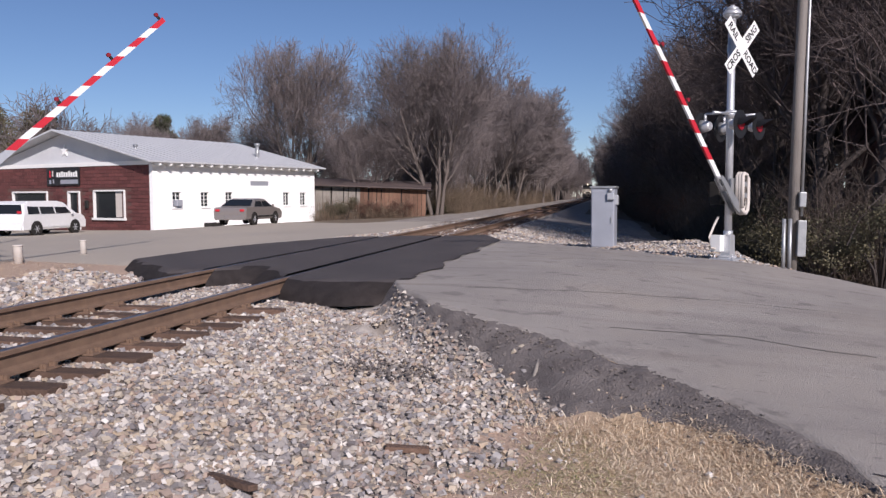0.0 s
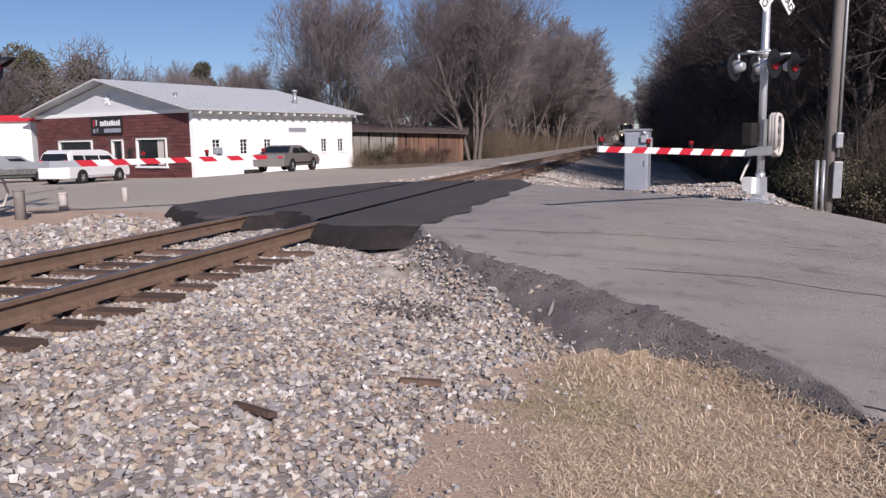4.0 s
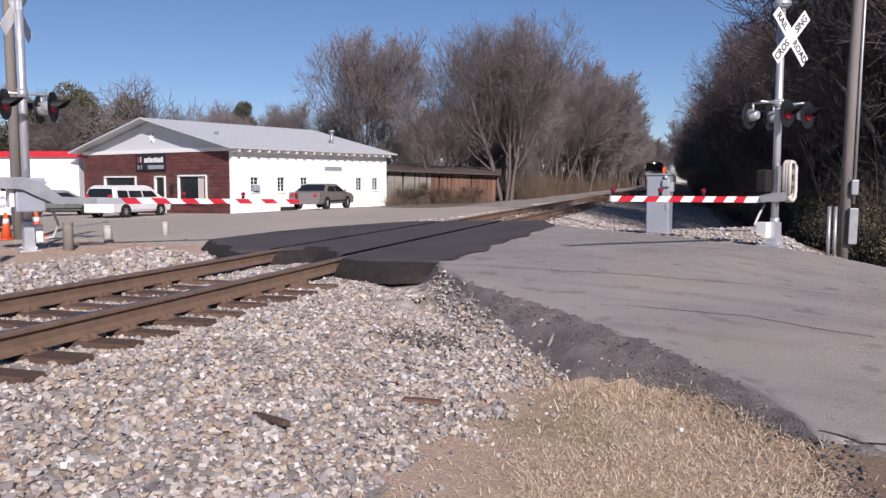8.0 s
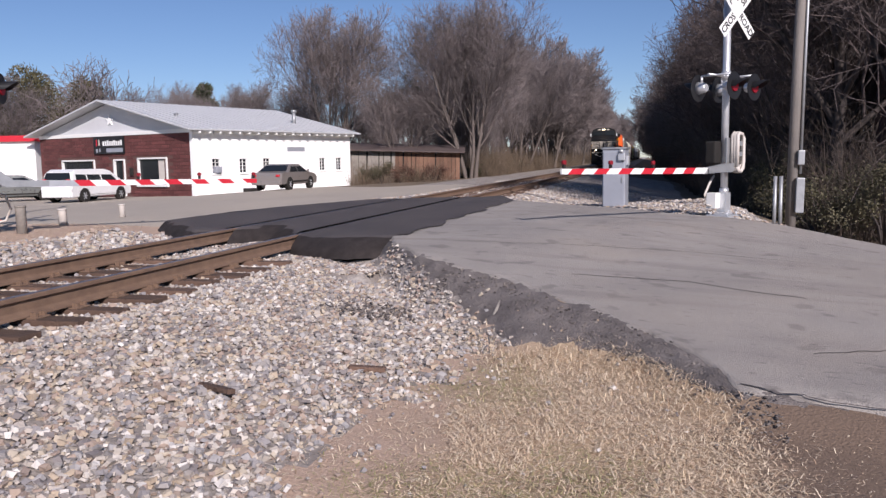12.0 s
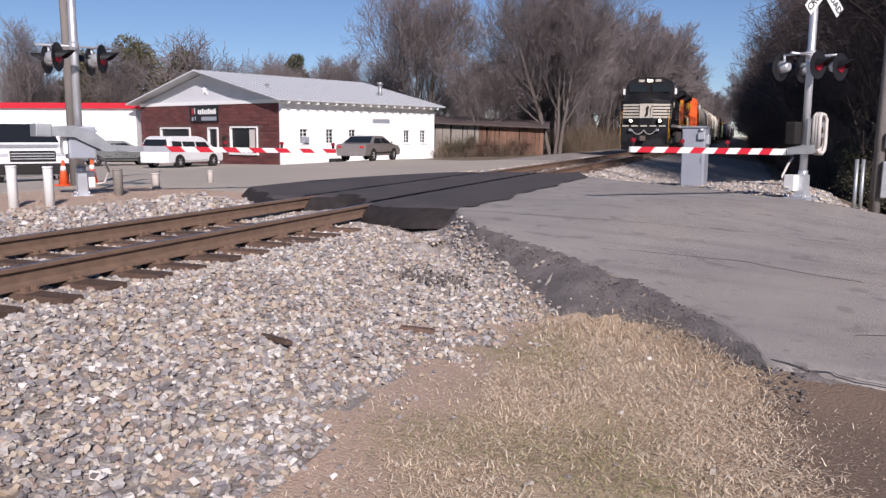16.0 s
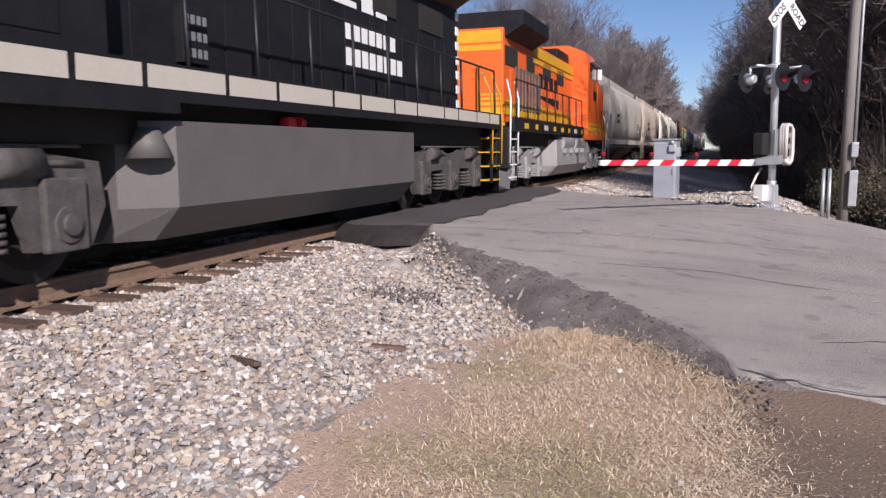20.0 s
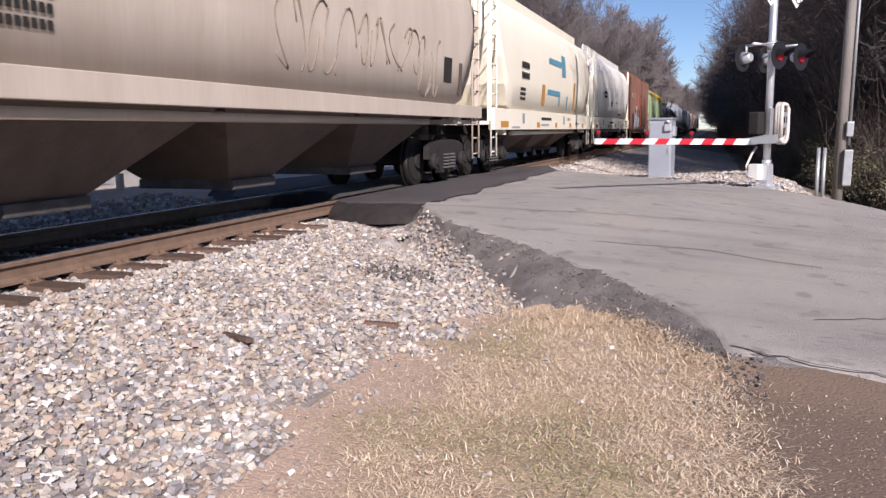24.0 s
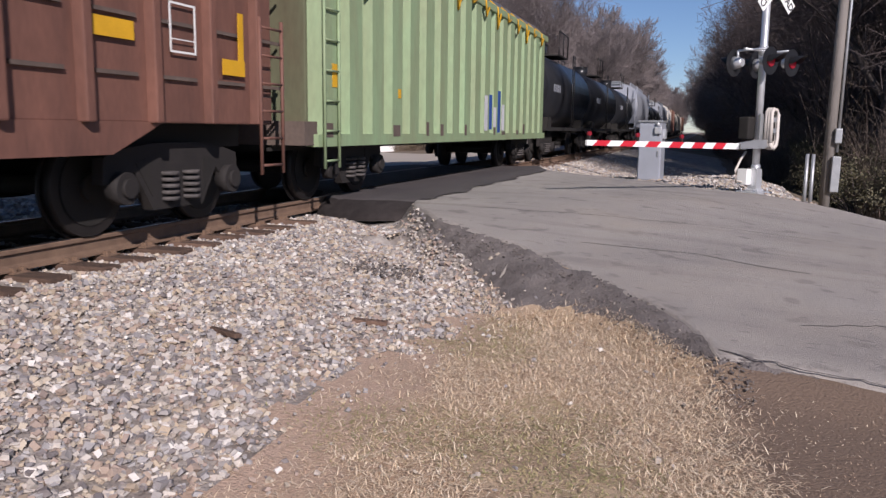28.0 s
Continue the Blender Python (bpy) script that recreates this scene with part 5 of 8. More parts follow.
def car(name, m, paint, profile, glass, width, wheels, label, category, lights):
    """A body from its side profile (x, z), pinched towards the roof; windows are panes set on it. x points forward."""
    c = thing(name, m, label, category, "parked vehicles")
    zmax, belt = max(p[1] for p in profile), glass["belt"]
    bm = B()
    def half(z):
        return width / 2 * (1 - 0.2 * smooth(belt, zmax, z) - 0.05 * (1 - smooth(0.2, 0.5, z)))
    n = len(profile)
    L = [bm.verts.new((x, half(z), z)) for x, z in profile]
    R = [bm.verts.new((x, -half(z), z)) for x, z in profile]
    for i in range(n):
        bm.faces.new((L[i], L[(i + 1) % n], R[(i + 1) % n], R[i]))
    bm.faces.new(L[::-1])
    bm.faces.new(R)
    bmesh.ops.triangulate(bm, faces=[f for f in bm.faces if len(f.verts) > 4])
    done(bm)
    bmesh.ops.bevel(bm, geom=[e for e in bm.edges if e.calc_face_angle(0) > 0.5], offset=0.045, segments=2, affect="EDGES")
    part("car_body", bm, paint, c, "", False)
    for quad in glass["sides"]:
        for s in (-1, 1):
            bm = B()
            pts = [Vector((x, s * (half(z) + 0.006), z)) for x, z in quad]
            vs = [bm.verts.new(p) for p in pts] 
            bm.faces.new(vs)
            g = bmesh.ops.extrude_face_region(bm, geom=bm.faces[:])
            bmesh.ops.translate(bm, verts=[v for v in g["geom"] if isinstance(v, bmesh.types.BMVert)], vec=(0, s * 0.006, 0))
            part("side_window", done(bm), M["glass"], c, "dark side window")
    for (x0, z0), (x1, z1), nm in glass["ends"]:
        d = Vector((z1 - z0, 0, -(x1 - x0))).normalized() * (0.012 if x0 < x1 and nm == "rear" else 0.012)
        if nm == "rear":
            d = Vector((-(z1 - z0), 0, x1 - x0)).normalized() * 0.014
        bm = B()
        a, b = half(z0) - 0.1, half(z1) - 0.1
        vs = [bm.verts.new(Vector(p) + d) for p in ((x0, -a, z0), (x0, a, z0), (x1, b, z1), (x1, -b, z1))]
        bm.faces.new(vs)
        g = bmesh.ops.extrude_face_region(bm, geom=bm.faces[:])
        bmesh.ops.translate(bm, verts=[v for v in g["geom"] if isinstance(v, bmesh.types.BMVert)], vec=d * 0.4)
        part("windscreen" if nm == "front" else "rear_window", done(bm), M["glass"], c, "dark glass")
    r = wheels["r"]
    for x in wheels["x"]:
        for s in (-1, 1):
            wheel(c, x, s * (width / 2 - 0.11), r)
    for x in wheels["x"]:
        for s in (-1, 1):
            bm = B()
            disc(bm, (x, s * (width / 2 - 0.02), r + 0.02), r * 1.17, 0.07, "y", 20)
            part("wheel_arch", bm, M["dark"], c, "dark wheel arch")
    for x, z, nm, col in lights:
        for s in (-1, 1):
            bm = B()
            bbox(bm, x - 0.05, s * (width / 2 - 0.24) - 0.11, z - 0.06, x + 0.03, s * (width / 2 - 0.24) + 0.11, z + 0.06, 0.02)
            part(nm, bm, M[col], c)
    xs = [p[0] for p in profile]
    for x, nm in ((min(xs), "rear_bumper"), (max(xs), "front_bumper")):
        part(nm, bbox(B(), x - 0.06, -width / 2 + 0.1, 0.3, x + 0.06, width / 2 - 0.1, 0.52, 0.03), paint, c)
    for s in (-1, 1):
        part("mirror", bbox(B(), glass["mirror"], s * (width / 2) - 0.06, belt, glass["mirror"] + 0.12, s * (width / 2) + 0.14 * s, belt + 0.15, 0.02), paint, c)
        part("sill_trim", bbox(B(), -1.1, s * width / 2 - 0.01, 0.42, 1.1, s * width / 2 + 0.012, 0.5), M["dark"] if name == "sedan" else paint, c)
    return c


WHITE = mat("white car paint", (0.78, 0.78, 0.78), 0.25, var=0.02, coat=0.5)
GREY = mat("taupe metallic paint", (0.30, 0.27, 0.255), 0.32, metal=0.4, var=0.03, coat=0.5)
SILVER = mat("grey green metallic paint", (0.22, 0.23, 0.22), 0.3, metal=0.5, var=0.03, coat=0.5)
VAN_P = [(-2.45, 0.28), (-2.5, 0.7), (-2.42, 1.05), (-2.25, 1.6), (-1.9, 1.76), (0.4, 1.76), (0.9, 1.66), (1.65, 1.12), (2.3, 0.96), (2.5, 0.7), (2.5, 0.3)]
VAN_G = dict(belt=1.05, sides=[[(-2.1, 1.1), (-1.25, 1.1), (-1.25, 1.62), (-2.0, 1.62)], [(-1.15, 1.1), (-0.1, 1.1), (-0.1, 1.62), (-1.15, 1.62)], [(0.0, 1.1), (1.2, 1.1), (0.75, 1.6), (0.0, 1.62)]],
             ends=[((1.62, 1.14), (0.95, 1.64), "front"), ((-2.4, 1.12), (-2.27, 1.58), "rear")], mirror=1.1)
SEDAN_P = [(-2.5, 0.3), (-2.52, 0.75), (-2.4, 0.95), (-1.75, 0.99), (-1.0, 1.36), (-0.5, 1.42), (0.3, 1.4), (1.15, 0.98), (2.2, 0.84), (2.48, 0.66), (2.48, 0.28)]
SEDAN_G = dict(belt=0.95, sides=[[(-1.45, 1.0), (-0.35, 0.99), (-0.35, 1.34), (-0.95, 1.31)], [(-0.27, 0.99), (0.95, 0.97), (0.28, 1.33), (-0.27, 1.35)]],
               ends=[((1.1, 1.01), (0.38, 1.37), "front"), ((-1.7, 1.02), (-1.05, 1.34), "rear")], mirror=0.8)


def park(name, px, py, pz, turn, paint, P, G, width, wheels, label, category, lights):
    k = {"minivan": 0.95, "sedan": 0.93}.get(name, 1.0)
    return car(name, pose(px, py, pz, 0, 0, turn) @ Matrix.Diagonal((k, k, k, 1)), paint, P, G, width, wheels, label, category, lights)


park("minivan", -22.8, 25.9, ground_z(-22.8, 25.9), 90, WHITE, VAN_P, VAN_G, 1.95, dict(r=0.34, x=(-1.5, 1.52)), "white minivan parked before the brick shop", "minivan", [(-2.44, 1.2, "tail_light", "red"), (2.4, 0.75, "headlight", "alu")])
park("sedan", -12.9, 28.9, ground_z(-12.9, 28.9), 91, GREY, SEDAN_P, SEDAN_G, 1.85, dict(r=0.32, x=(-1.45, 1.45)), "dusty taupe sedan parked by the white wall", "sedan", [(-2.5, 0.8, "tail_light", "red"), (2.42, 0.68, "headlight", "alu")])
park("sedan", -28.6, 27.3, ground_z(-28.6, 27.3), 50, SILVER, [(x, z * 1.12) for x, z in SEDAN_P], dict(SEDAN_G, belt=1.06, sides=[[(x, z * 1.12) for x, z in q] for q in SEDAN_G["sides"]], ends=[((a, b * 1.12), (c, d * 1.12), n) for (a, b), (c, d), n in SEDAN_G["ends"]]), 1.85, dict(r=0.34, x=(-1.45, 1.45)),
     "grey-green wagon parked beside the white minivan", "station wagon", [(-2.5, 0.9, "tail_light", "red"), (2.42, 0.75, "headlight", "alu")])
TRUCK_P = [(-2.8, 0.55), (-2.8, 1.15), (-0.9, 1.15), (-0.75, 1.9), (0.55, 1.9), (1.2, 1.25), (2.5, 1.12), (2.7, 0.9), (2.7, 0.5)]
TRUCK_G = dict(belt=1.2, sides=[[(-0.6, 1.24), (0.95, 1.24), (0.45, 1.78), (-0.6, 1.78)]], ends=[((1.15, 1.28), (0.6, 1.86), "front")], mirror=0.9)
pickup = park("pickup_truck", -16.0, 9.3, ground_z(-16, 9.3) - 0.02, -38, WHITE, TRUCK_P, TRUCK_G, 2.0, dict(r=0.38, x=(-1.75, 1.75)), "white pickup truck with dark grille in the lot", "pickup truck", [(2.66, 0.95, "headlight", "alu"), (-2.76, 1.0, "tail_light", "red")])

part("grille", bbox(B(), 2.69, -0.62, 0.74, 2.735, 0.62, 1.06, 0.015), M["dark"], pickup, "dark front grille")
for zz in (0.82, 0.9, 0.98):
    part("grille_bar", bbox(B(), 2.73, -0.6, zz - 0.012, 2.75, 0.6, zz + 0.012), M["alu"], pickup, "chrome grille bar")
part("push_bumper", bbox(B(), 2.66, -1.0, 0.36, 2.9, 1.0, 0.68, 0.05), M["dark"], pickup, "heavy black front bumper")

# ---- bare winter trees ----
def grow(seed, height, stems, spread, levels, twig, lean=0.0):
    """Branch segments of a leafless tree: (from, to, r0, r1, level). Limbs leave all along their parent, shorter towards its tip."""
    rng = random.Random(seed)
    segs = []

    def limb(p, d, L, r, lev, bare):
        n = (7, 5, 4, 3, 2, 2)[min(lev, 5)]
        wob = (0.07, 0.11, 0.15, 0.18, 0.2, 0.2)[min(lev, 5)] * (1.5 if spread > 0.77 else 1)
        kids = (12 if stems == 1 else 8, 8, 6, 6, 3)[min(lev, 4)]
        az = rng.uniform(0, 6.283)
        path = [(p.copy(), d.copy(), r)]
        for i in range(n):
            d = (d + Vector((rng.gauss(0, wob), rng.gauss(0, wob), rng.gauss(0.07 if lev else 0.02, wob * 0.5)))).normalized()
            q = p + d * (L / n)
            r1 = max(twig, r * (1 - 0.75 / n if lev < 2 else 1 - 0.6 / n))
            segs.append((p.copy(), q.copy(), r, r1, lev))
            p, r = q, r1
            path.append((p.copy(), d.copy(), r))
        if lev >= levels:
            return
        for k in range(kids):
            f = bare + (1 - bare) * (k + rng.uniform(0.2, 0.9)) / kids
            i = min(n - 1, int(f * n))
            b = path[i][0].lerp(path[i + 1][0], f * n - i)
            bd, br = path[i + 1][1], path[i + 1][2]
            az += 2.4 + rng.uniform(-0.5, 0.5)
            side = bd.cross(Vector((math.cos(az), math.sin(az), 0.3))).normalized()
            nd = (bd + side * rng.uniform(0.55, 1.05) * spread * 1.45 + Vector((0, 0, 0.12))).normalized()
            limb(b, nd, L * rng.uniform(0.55, 0.78) * (1.1 - 0.45 * f), max(twig, br * rng.uniform(0.45, 0.7)), lev + 1, 0.12)

    for s in range(stems):
        az = 6.283 * (s + rng.uniform(-0.3, 0.3)) / stems
        out = 0.3 * spread * rng.uniform(0.5, 1.2) * (stems > 1)
        d = Vector((math.cos(az) * out + lean, math.sin(az) * out, 1)).normalized()
        limb(Vector((math.cos(az) * 0.3 * (stems > 1), math.sin(az) * 0.3 * (stems > 1), -0.4)), d, height * 0.6, height * (0.016 if stems == 1 else 0.0105), 0, 0.28)
    return segs


def bars_mesh(name, segs, sides, material):
    vs, fs = [], []
    for p, q, r0, r1, _ in segs:
        d = (q - p).normalized()
        a = d.cross(Vector((0.3, 0.9, 0.31))).normalized()
        b = d.cross(a)
        o = len(vs)
        for c, r in ((p, r0), (q, r1)):
            for j in range(sides):
                k = 6.28318 * j / sides
                vs.append(c + (a * math.cos(k) + b * math.sin(k)) * r)
        for j in range(sides):
            fs.append((o + j, o + (j + 1) % sides, o + sides + (j + 1) % sides, o + sides + j))
    me = bpy.data.meshes.new(name)
    me.from_pydata(vs, [], fs)
    me.materials.append(material)
    me.shade_smooth()
    return me


def tree_kind(seed, height, stems, spread, levels, twig, lean=0.0, bark="bark"):
    segs = grow(seed, height, stems, spread, levels, twig, lean)
    top = max(s[1].z for s in segs)
    k = height / top
    segs = [(a * k, b * k, r0, r1, l) for a, b, r0, r1, l in segs]
    return bars_mesh("trunk", [s for s in segs if s[4] < 2], 7, M[bark]), bars_mesh("crown", [s for s in segs if s[4] >= 2], 3, M["twig" if bark == "bark" else "shadetwig"])


KINDS = [tree_kind(31, 12, 1, 0.62, 4, 0.010), tree_kind(32, 12, 3, 0.6, 4, 0.010), tree_kind(33, 11, 1, 0.75, 4, 0.010), tree_kind(34, 12, 4, 0.55, 4, 0.010),
         tree_kind(35, 9, 2, 0.65, 4, 0.009), tree_kind(36, 13, 1, 0.55, 4, 0.010)]
# trees past the road, their shade painted into bark and twigs
DARK = [tree_kind(37, 12, 1, 0.7, 4, 0.009, bark="shadebark"), tree_kind(38, 12, 2, 0.65, 4, 0.009, bark="shadebark"), tree_kind(39, 13, 1, 0.8, 4, 0.009, bark="shadebark")]
FAR = [tree_kind(71, 12, 1, 0.6, 4, 0.020), tree_kind(72, 12, 3, 0.55, 4, 0.020), tree_kind(73, 12, 1, 0.7, 4, 0.020)]
BIG_A, BIG_B = tree_kind(41, 14, 4, 0.62, 4, 0.011), tree_kind(47, 14.5, 6, 0.62, 4, 0.010)
OAK = tree_kind(52, 11, 2, 1.05, 3, 0.022, 0.2)
NEAR = tree_kind(61, 14, 1, 0.8, 4, 0.008, bark="shadebark")


def plant(kind, x, y, z, scale, turn, label, group="trackside trees"):
    t = thing("tree", Matrix.Translation((x, y, z)) @ Euler((0, 0, turn)).to_matrix().to_4x4() @ Matrix.Diagonal((scale, scale, scale, 1)), label, "tree", group)
    for nm, me in zip(("trunk", "crown"), kind):
        o = new(nm, me)
        o.parent = t
    return t


rt = random.Random(77)
plant(BIG_B, -7.5, 50.5, -0.6, 1.04, 0.4, "tall bare tree with several pale trunks beside the track")
plant(KINDS[5], -13.5, 57.0, -0.6, 0.72, 2.2, "bare woodland tree between the taller trackside trees")
plant(KINDS[0], -10.5, 60.0, -0.6, 0.7, 0.2, "bare woodland tree between the taller trackside trees")
plant(BIG_A, -21.6, 58.0, -0.8, 1.14, 1.0, "tall bare tree with upswept limbs behind the shop")
plant(OAK, -47.5, 63.0, -1.0, 1.25, 2.2, "bare oak with thick crooked limbs", "yard trees")
plant(KINDS[2], -57.0, 60.0, -1.0, 1.1, 0.3, "bare spreading yard tree", "yard trees")
plant(KINDS[0], -63.0, 52.0, -1.0, 1.15, 2.0, "bare spreading yard tree", "yard trees")
plant(NEAR, 12.1, 13.6, -1.3, 0.95, 2.0, "dark bare tree with low twisting limbs behind the pole", "trees past the road")
plant(DARK[2], 11.6, 21.0, -1.4, 1.1, 2.6, "dark bare tree with low twisting limbs", "trees past the road")
LBL = "bare grey-brown woodland tree in a trackside thicket"
for i in range(64):
    y = 50 + i * 3.6 + (0 if i < 26 else (i - 26) * 5)
    for row in range(2):
        x = -7.6 + 1.6 * smooth(75, 120, y) - row * 4.2 - rt.uniform(0, 2.6)
        if row and i % 2 or i % 5 == 2 or y < 56 and not row:
            continue
        plant(rt.choice(KINDS if y < 85 else FAR), x, y + rt.uniform(-1.5, 1.5), -0.7, rt.uniform(0.58, 0.78) + 0.6 * smooth(60, 82, y), rt.uniform(0, 6.28), LBL)
for i in range(74):
    y = 17 + i * 3.2 + (0 if i < 30 else (i - 30) * 5)
    for row in range(2 if i > 20 else 3):
        x = 11.6 - 2.6 * smooth(35, 85, y) - 0.8 * smooth(85, 150, y) + row * 3.6 + rt.uniform(-0.4, 1.8)
        if 12.2 < x < 24 and 12 < y < 29:
            continue
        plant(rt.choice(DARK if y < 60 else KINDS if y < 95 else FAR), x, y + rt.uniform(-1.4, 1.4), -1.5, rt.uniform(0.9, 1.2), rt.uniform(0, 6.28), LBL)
for i in range(46):
    plant(rt.choice(KINDS), -16 - i * 2.1 + rt.uniform(-1, 1), 62 + rt.uniform(0, 22) - i * 0.25, -1.0, rt.uniform(0.62, 0.95), rt.uniform(0, 6.28), "bare tree in the woods behind the shop", "woods behind the shop")


# ---- evergreens, brush ----
def evergreen(x, y, z, h, r, seed, label, lumps=9, material="pine"):
    """A rounded pine: needle clumps set on a few limbs round a trunk."""
    t = thing("evergreen_tree", pose(x, y, z), label, "tree", "evergreens")
    rng = random.Random(seed)
    bm = B()
    tube(bm, [(0, 0, 0), (0.1, 0, h * 0.5), (0, 0.1, h * 0.93)], h * 0.02, 7, 0.03)
    centres = []
    for k in range(lumps):
        u = k / (lumps - 1)
        a = k * 2.4 + rng.uniform(-0.5, 0.5)
        rad = r * (0.75 - 0.6 * u * u) * rng.uniform(0.5, 1.0)
        c = Vector((math.cos(a) * rad, math.sin(a) * rad, h * (0.3 + 0.6 * u)))
        centres.append((c, r * rng.uniform(0.42, 0.62) * (1.1 - 0.45 * u)))
        tube(bm, [(0, 0, c.z - h * 0.1), c], 0.07, 5, 0.03)
    part("trunk", bm, M["bark"], t)
    vs, fs = [], []
    for c, rad in centres:
        for k in range(900):
            d = Vector((rng.gauss(0, 1), rng.gauss(0, 1), rng.gauss(0, 0.8))).normalized()
            p = c + d * rad * rng.uniform(0.55, 1.12)
            tip = (d + Vector((rng.gauss(0, 0.5), rng.gauss(0, 0.5), 0.3 + rng.gauss(0, 0.4)))).normalized() * rng.uniform(0.15, 0.42)
            s = tip.cross(Vector((rng.gauss(0, 1), rng.gauss(0, 1), rng.gauss(0, 1)))).normalized() * 0.09
            o = len(vs)
            vs += [p - s, p + s, p + tip]
            fs.append((o, o + 1, o + 2))
    me = bpy.data.meshes.new("foliage")
    me.from_pydata(vs, [], fs)
    me.materials.append(M[material])
    o = new("foliage", me)
    o.parent = t


M["pine"] = mat("dark evergreen needles", (0.075, 0.085, 0.042), 0.8, var=0.3, scale=1.5, isl=0.5, col2=(0.03, 0.04, 0.02))
M["cedar"] = mat("olive brown foliage", (0.14, 0.125, 0.065), 0.85, var=0.3, scale=1.5, isl=0.5)
evergreen(-44.5, 74.5, -1, 11.8, 2.6, 1, "dark green rounded cedar behind the shop roof", 12)
for k, (x, y, h, r) in enumerate([(-53.5, 66, 11.5, 3.6), (-58.5, 63.5, 12.5, 4.2), (-62.5, 61, 11.0, 3.6)]):
    evergreen(x, y, -1, h, r, 5 + k, "olive green pine mass in the yard behind the shops", 13, "cedar")


def thicket(name, boxes, per_m, h0, h1, seed, label, material):
    rng = random.Random(seed)
    segs = []
    for x0, x1, y0, y1, z in boxes:
        for _ in range(int((y1 - y0) * per_m)):
            p = Vector((rng.uniform(x0, x1), rng.uniform(y0, y1), z))
            d = Vector((rng.gauss(0, 0.3), rng.gauss(0, 0.3), 1)).normalized()
            L = rng.uniform(h0, h1) * (0.5 + 0.5 * rng.random())
            r = 0.016
            for i in range(3):
                q = p + d * L / 3
                segs.append((p, q, r, r * 0.7, 0))
                for _ in range(2):
                    bd = (d + Vector((rng.gauss(0, 0.7), rng.gauss(0, 0.7), rng.gauss(0, 0.4)))).normalized()
                    segs.append((q, q + bd * L * 0.28, r * 0.55, 0.006, 1))
                p, r = q, r * 0.7
                d = (d + Vector((rng.gauss(0, 0.25), rng.gauss(0, 0.25), 0))).normalized()
    return tagged(new(name, bars_mesh(name, segs, 3, material)), label, "brush", kind="stuff")


M["brush"] = mat("brown brush", (0.2, 0.145, 0.105), 0.95, var=0.2, scale=0.6, isl=0.5, col2=(0.10, 0.08, 0.045))
# brush colour darkened to paint in the shade under the right-hand woods
M["vines"] = mat("woody vines darkened for shade", (0.13, 0.095, 0.08), 0.95, var=0.2, scale=0.6, isl=0.4, col2=(0.05, 0.045, 0.03))
thicket("brush", [(-9.5, -6.2, 52, 62, -0.6), (-11, -6.4, 62, 180, -0.6)], 75, 0.8, 3.2, 1, "tangled brown brush under the trackside trees", M["brush"])
thicket("brush", [(-15.5, -8.2, 42.5, 46.5, -0.85)], 150, 0.6, 2.2, 2, "dry weeds before the plank shed", M["brush"])
thicket("brush", [(10.2, 13.5, 10.5, 30, -1.4), (8.6, 13, 24, 60, -1.5), (7.6, 12.5, 60, 170, -1.5)], 60, 0.8, 4.2, 3, "tangled vines and brush past the road, coloured dark as if shaded", M["vines"])


def shrub(x, y, z, h, r, seed, label, material):
    """A rounded bush of small leaf sprays on bent stems."""
    t = thing("shrub", pose(x, y, z), label, "shrub", "shrubs under the trees")
    rng = random.Random(seed)
    bm = B()
    tips = []
    for k in range(9):
        a = k * 2.4
        q = Vector((math.cos(a) * r * rng.uniform(0.3, 0.8), math.sin(a) * r * rng.uniform(0.3, 0.8), h * rng.uniform(0.45, 0.85)))
        tube(bm, [(0, 0, 0), (q.x * 0.35, q.y * 0.35, q.z * 0.6), q], 0.035, 5, 0.012)
        tips.append(q)
    part("woody_base", bm, M["shadebark"], t, "thin bent stems")
    vs, fs = [], []
    for q in tips:
        for _ in range(420):
            d = Vector((rng.gauss(0, 1), rng.gauss(0, 1), rng.gauss(0, 0.8))).normalized()
            p = q + d * r * rng.uniform(0.08, 0.5)
            u = Vector((rng.gauss(0, 1), rng.gauss(0, 1), rng.gauss(0, 1))).normalized() * rng.uniform(0.03, 0.08)
            w = u.cross(d).normalized() * 0.022
            o = len(vs)
            vs += [p, p + u * 0.5 + w, p + u, p + u * 0.5 - w]
            fs.append((o, o + 1, o + 2, o + 3))
    me = bpy.data.meshes.new("leaves")
    me.from_pydata(vs, [], fs)
    me.materials.append(M[material])
    o = new("leaves", me)
    o.parent = t


M["privet"] = mat("dull olive leaves", (0.10, 0.088, 0.05), 0.7, var=0.3, scale=1.5, isl=0.5, col2=(0.045, 0.042, 0.02))
M["briar"] = mat("rusty dead leaves", (0.13, 0.065, 0.045), 0.85, var=0.3, scale=1.5, isl=0.5)
rh = random.Random(12)
for k in range(16):
    x, y = 9.9 + rh.uniform(0, 2.6), 9.8 + k * 1.5 + rh.uniform(-0.6, 0.6)
    shrub(x, y, -1.4, rh.uniform(1.5, 2.9), rh.uniform(0.9, 1.6), 30 + k, "dark olive evergreen shrub in the shaded thicket", "privet")
for k in range(9):
    shrub(8.9 + rh.uniform(-0.5, 1.2), 34 + k * 5.5 + rh.uniform(-2, 2), -1.5, rh.uniform(2.2, 4.0), rh.uniform(1.3, 2.1), 60 + k, "rusty brown tangle of dead leaves and vines", "briar")
for k in range(9):
    shrub(-7.2 - rh.uniform(0, 1.5), 53 + k * 3.4, -0.7, rh.uniform(1.0, 2.0), rh.uniform(0.8, 1.3), 80 + k, "olive brown shrub at the foot of the trackside trees", "privet")
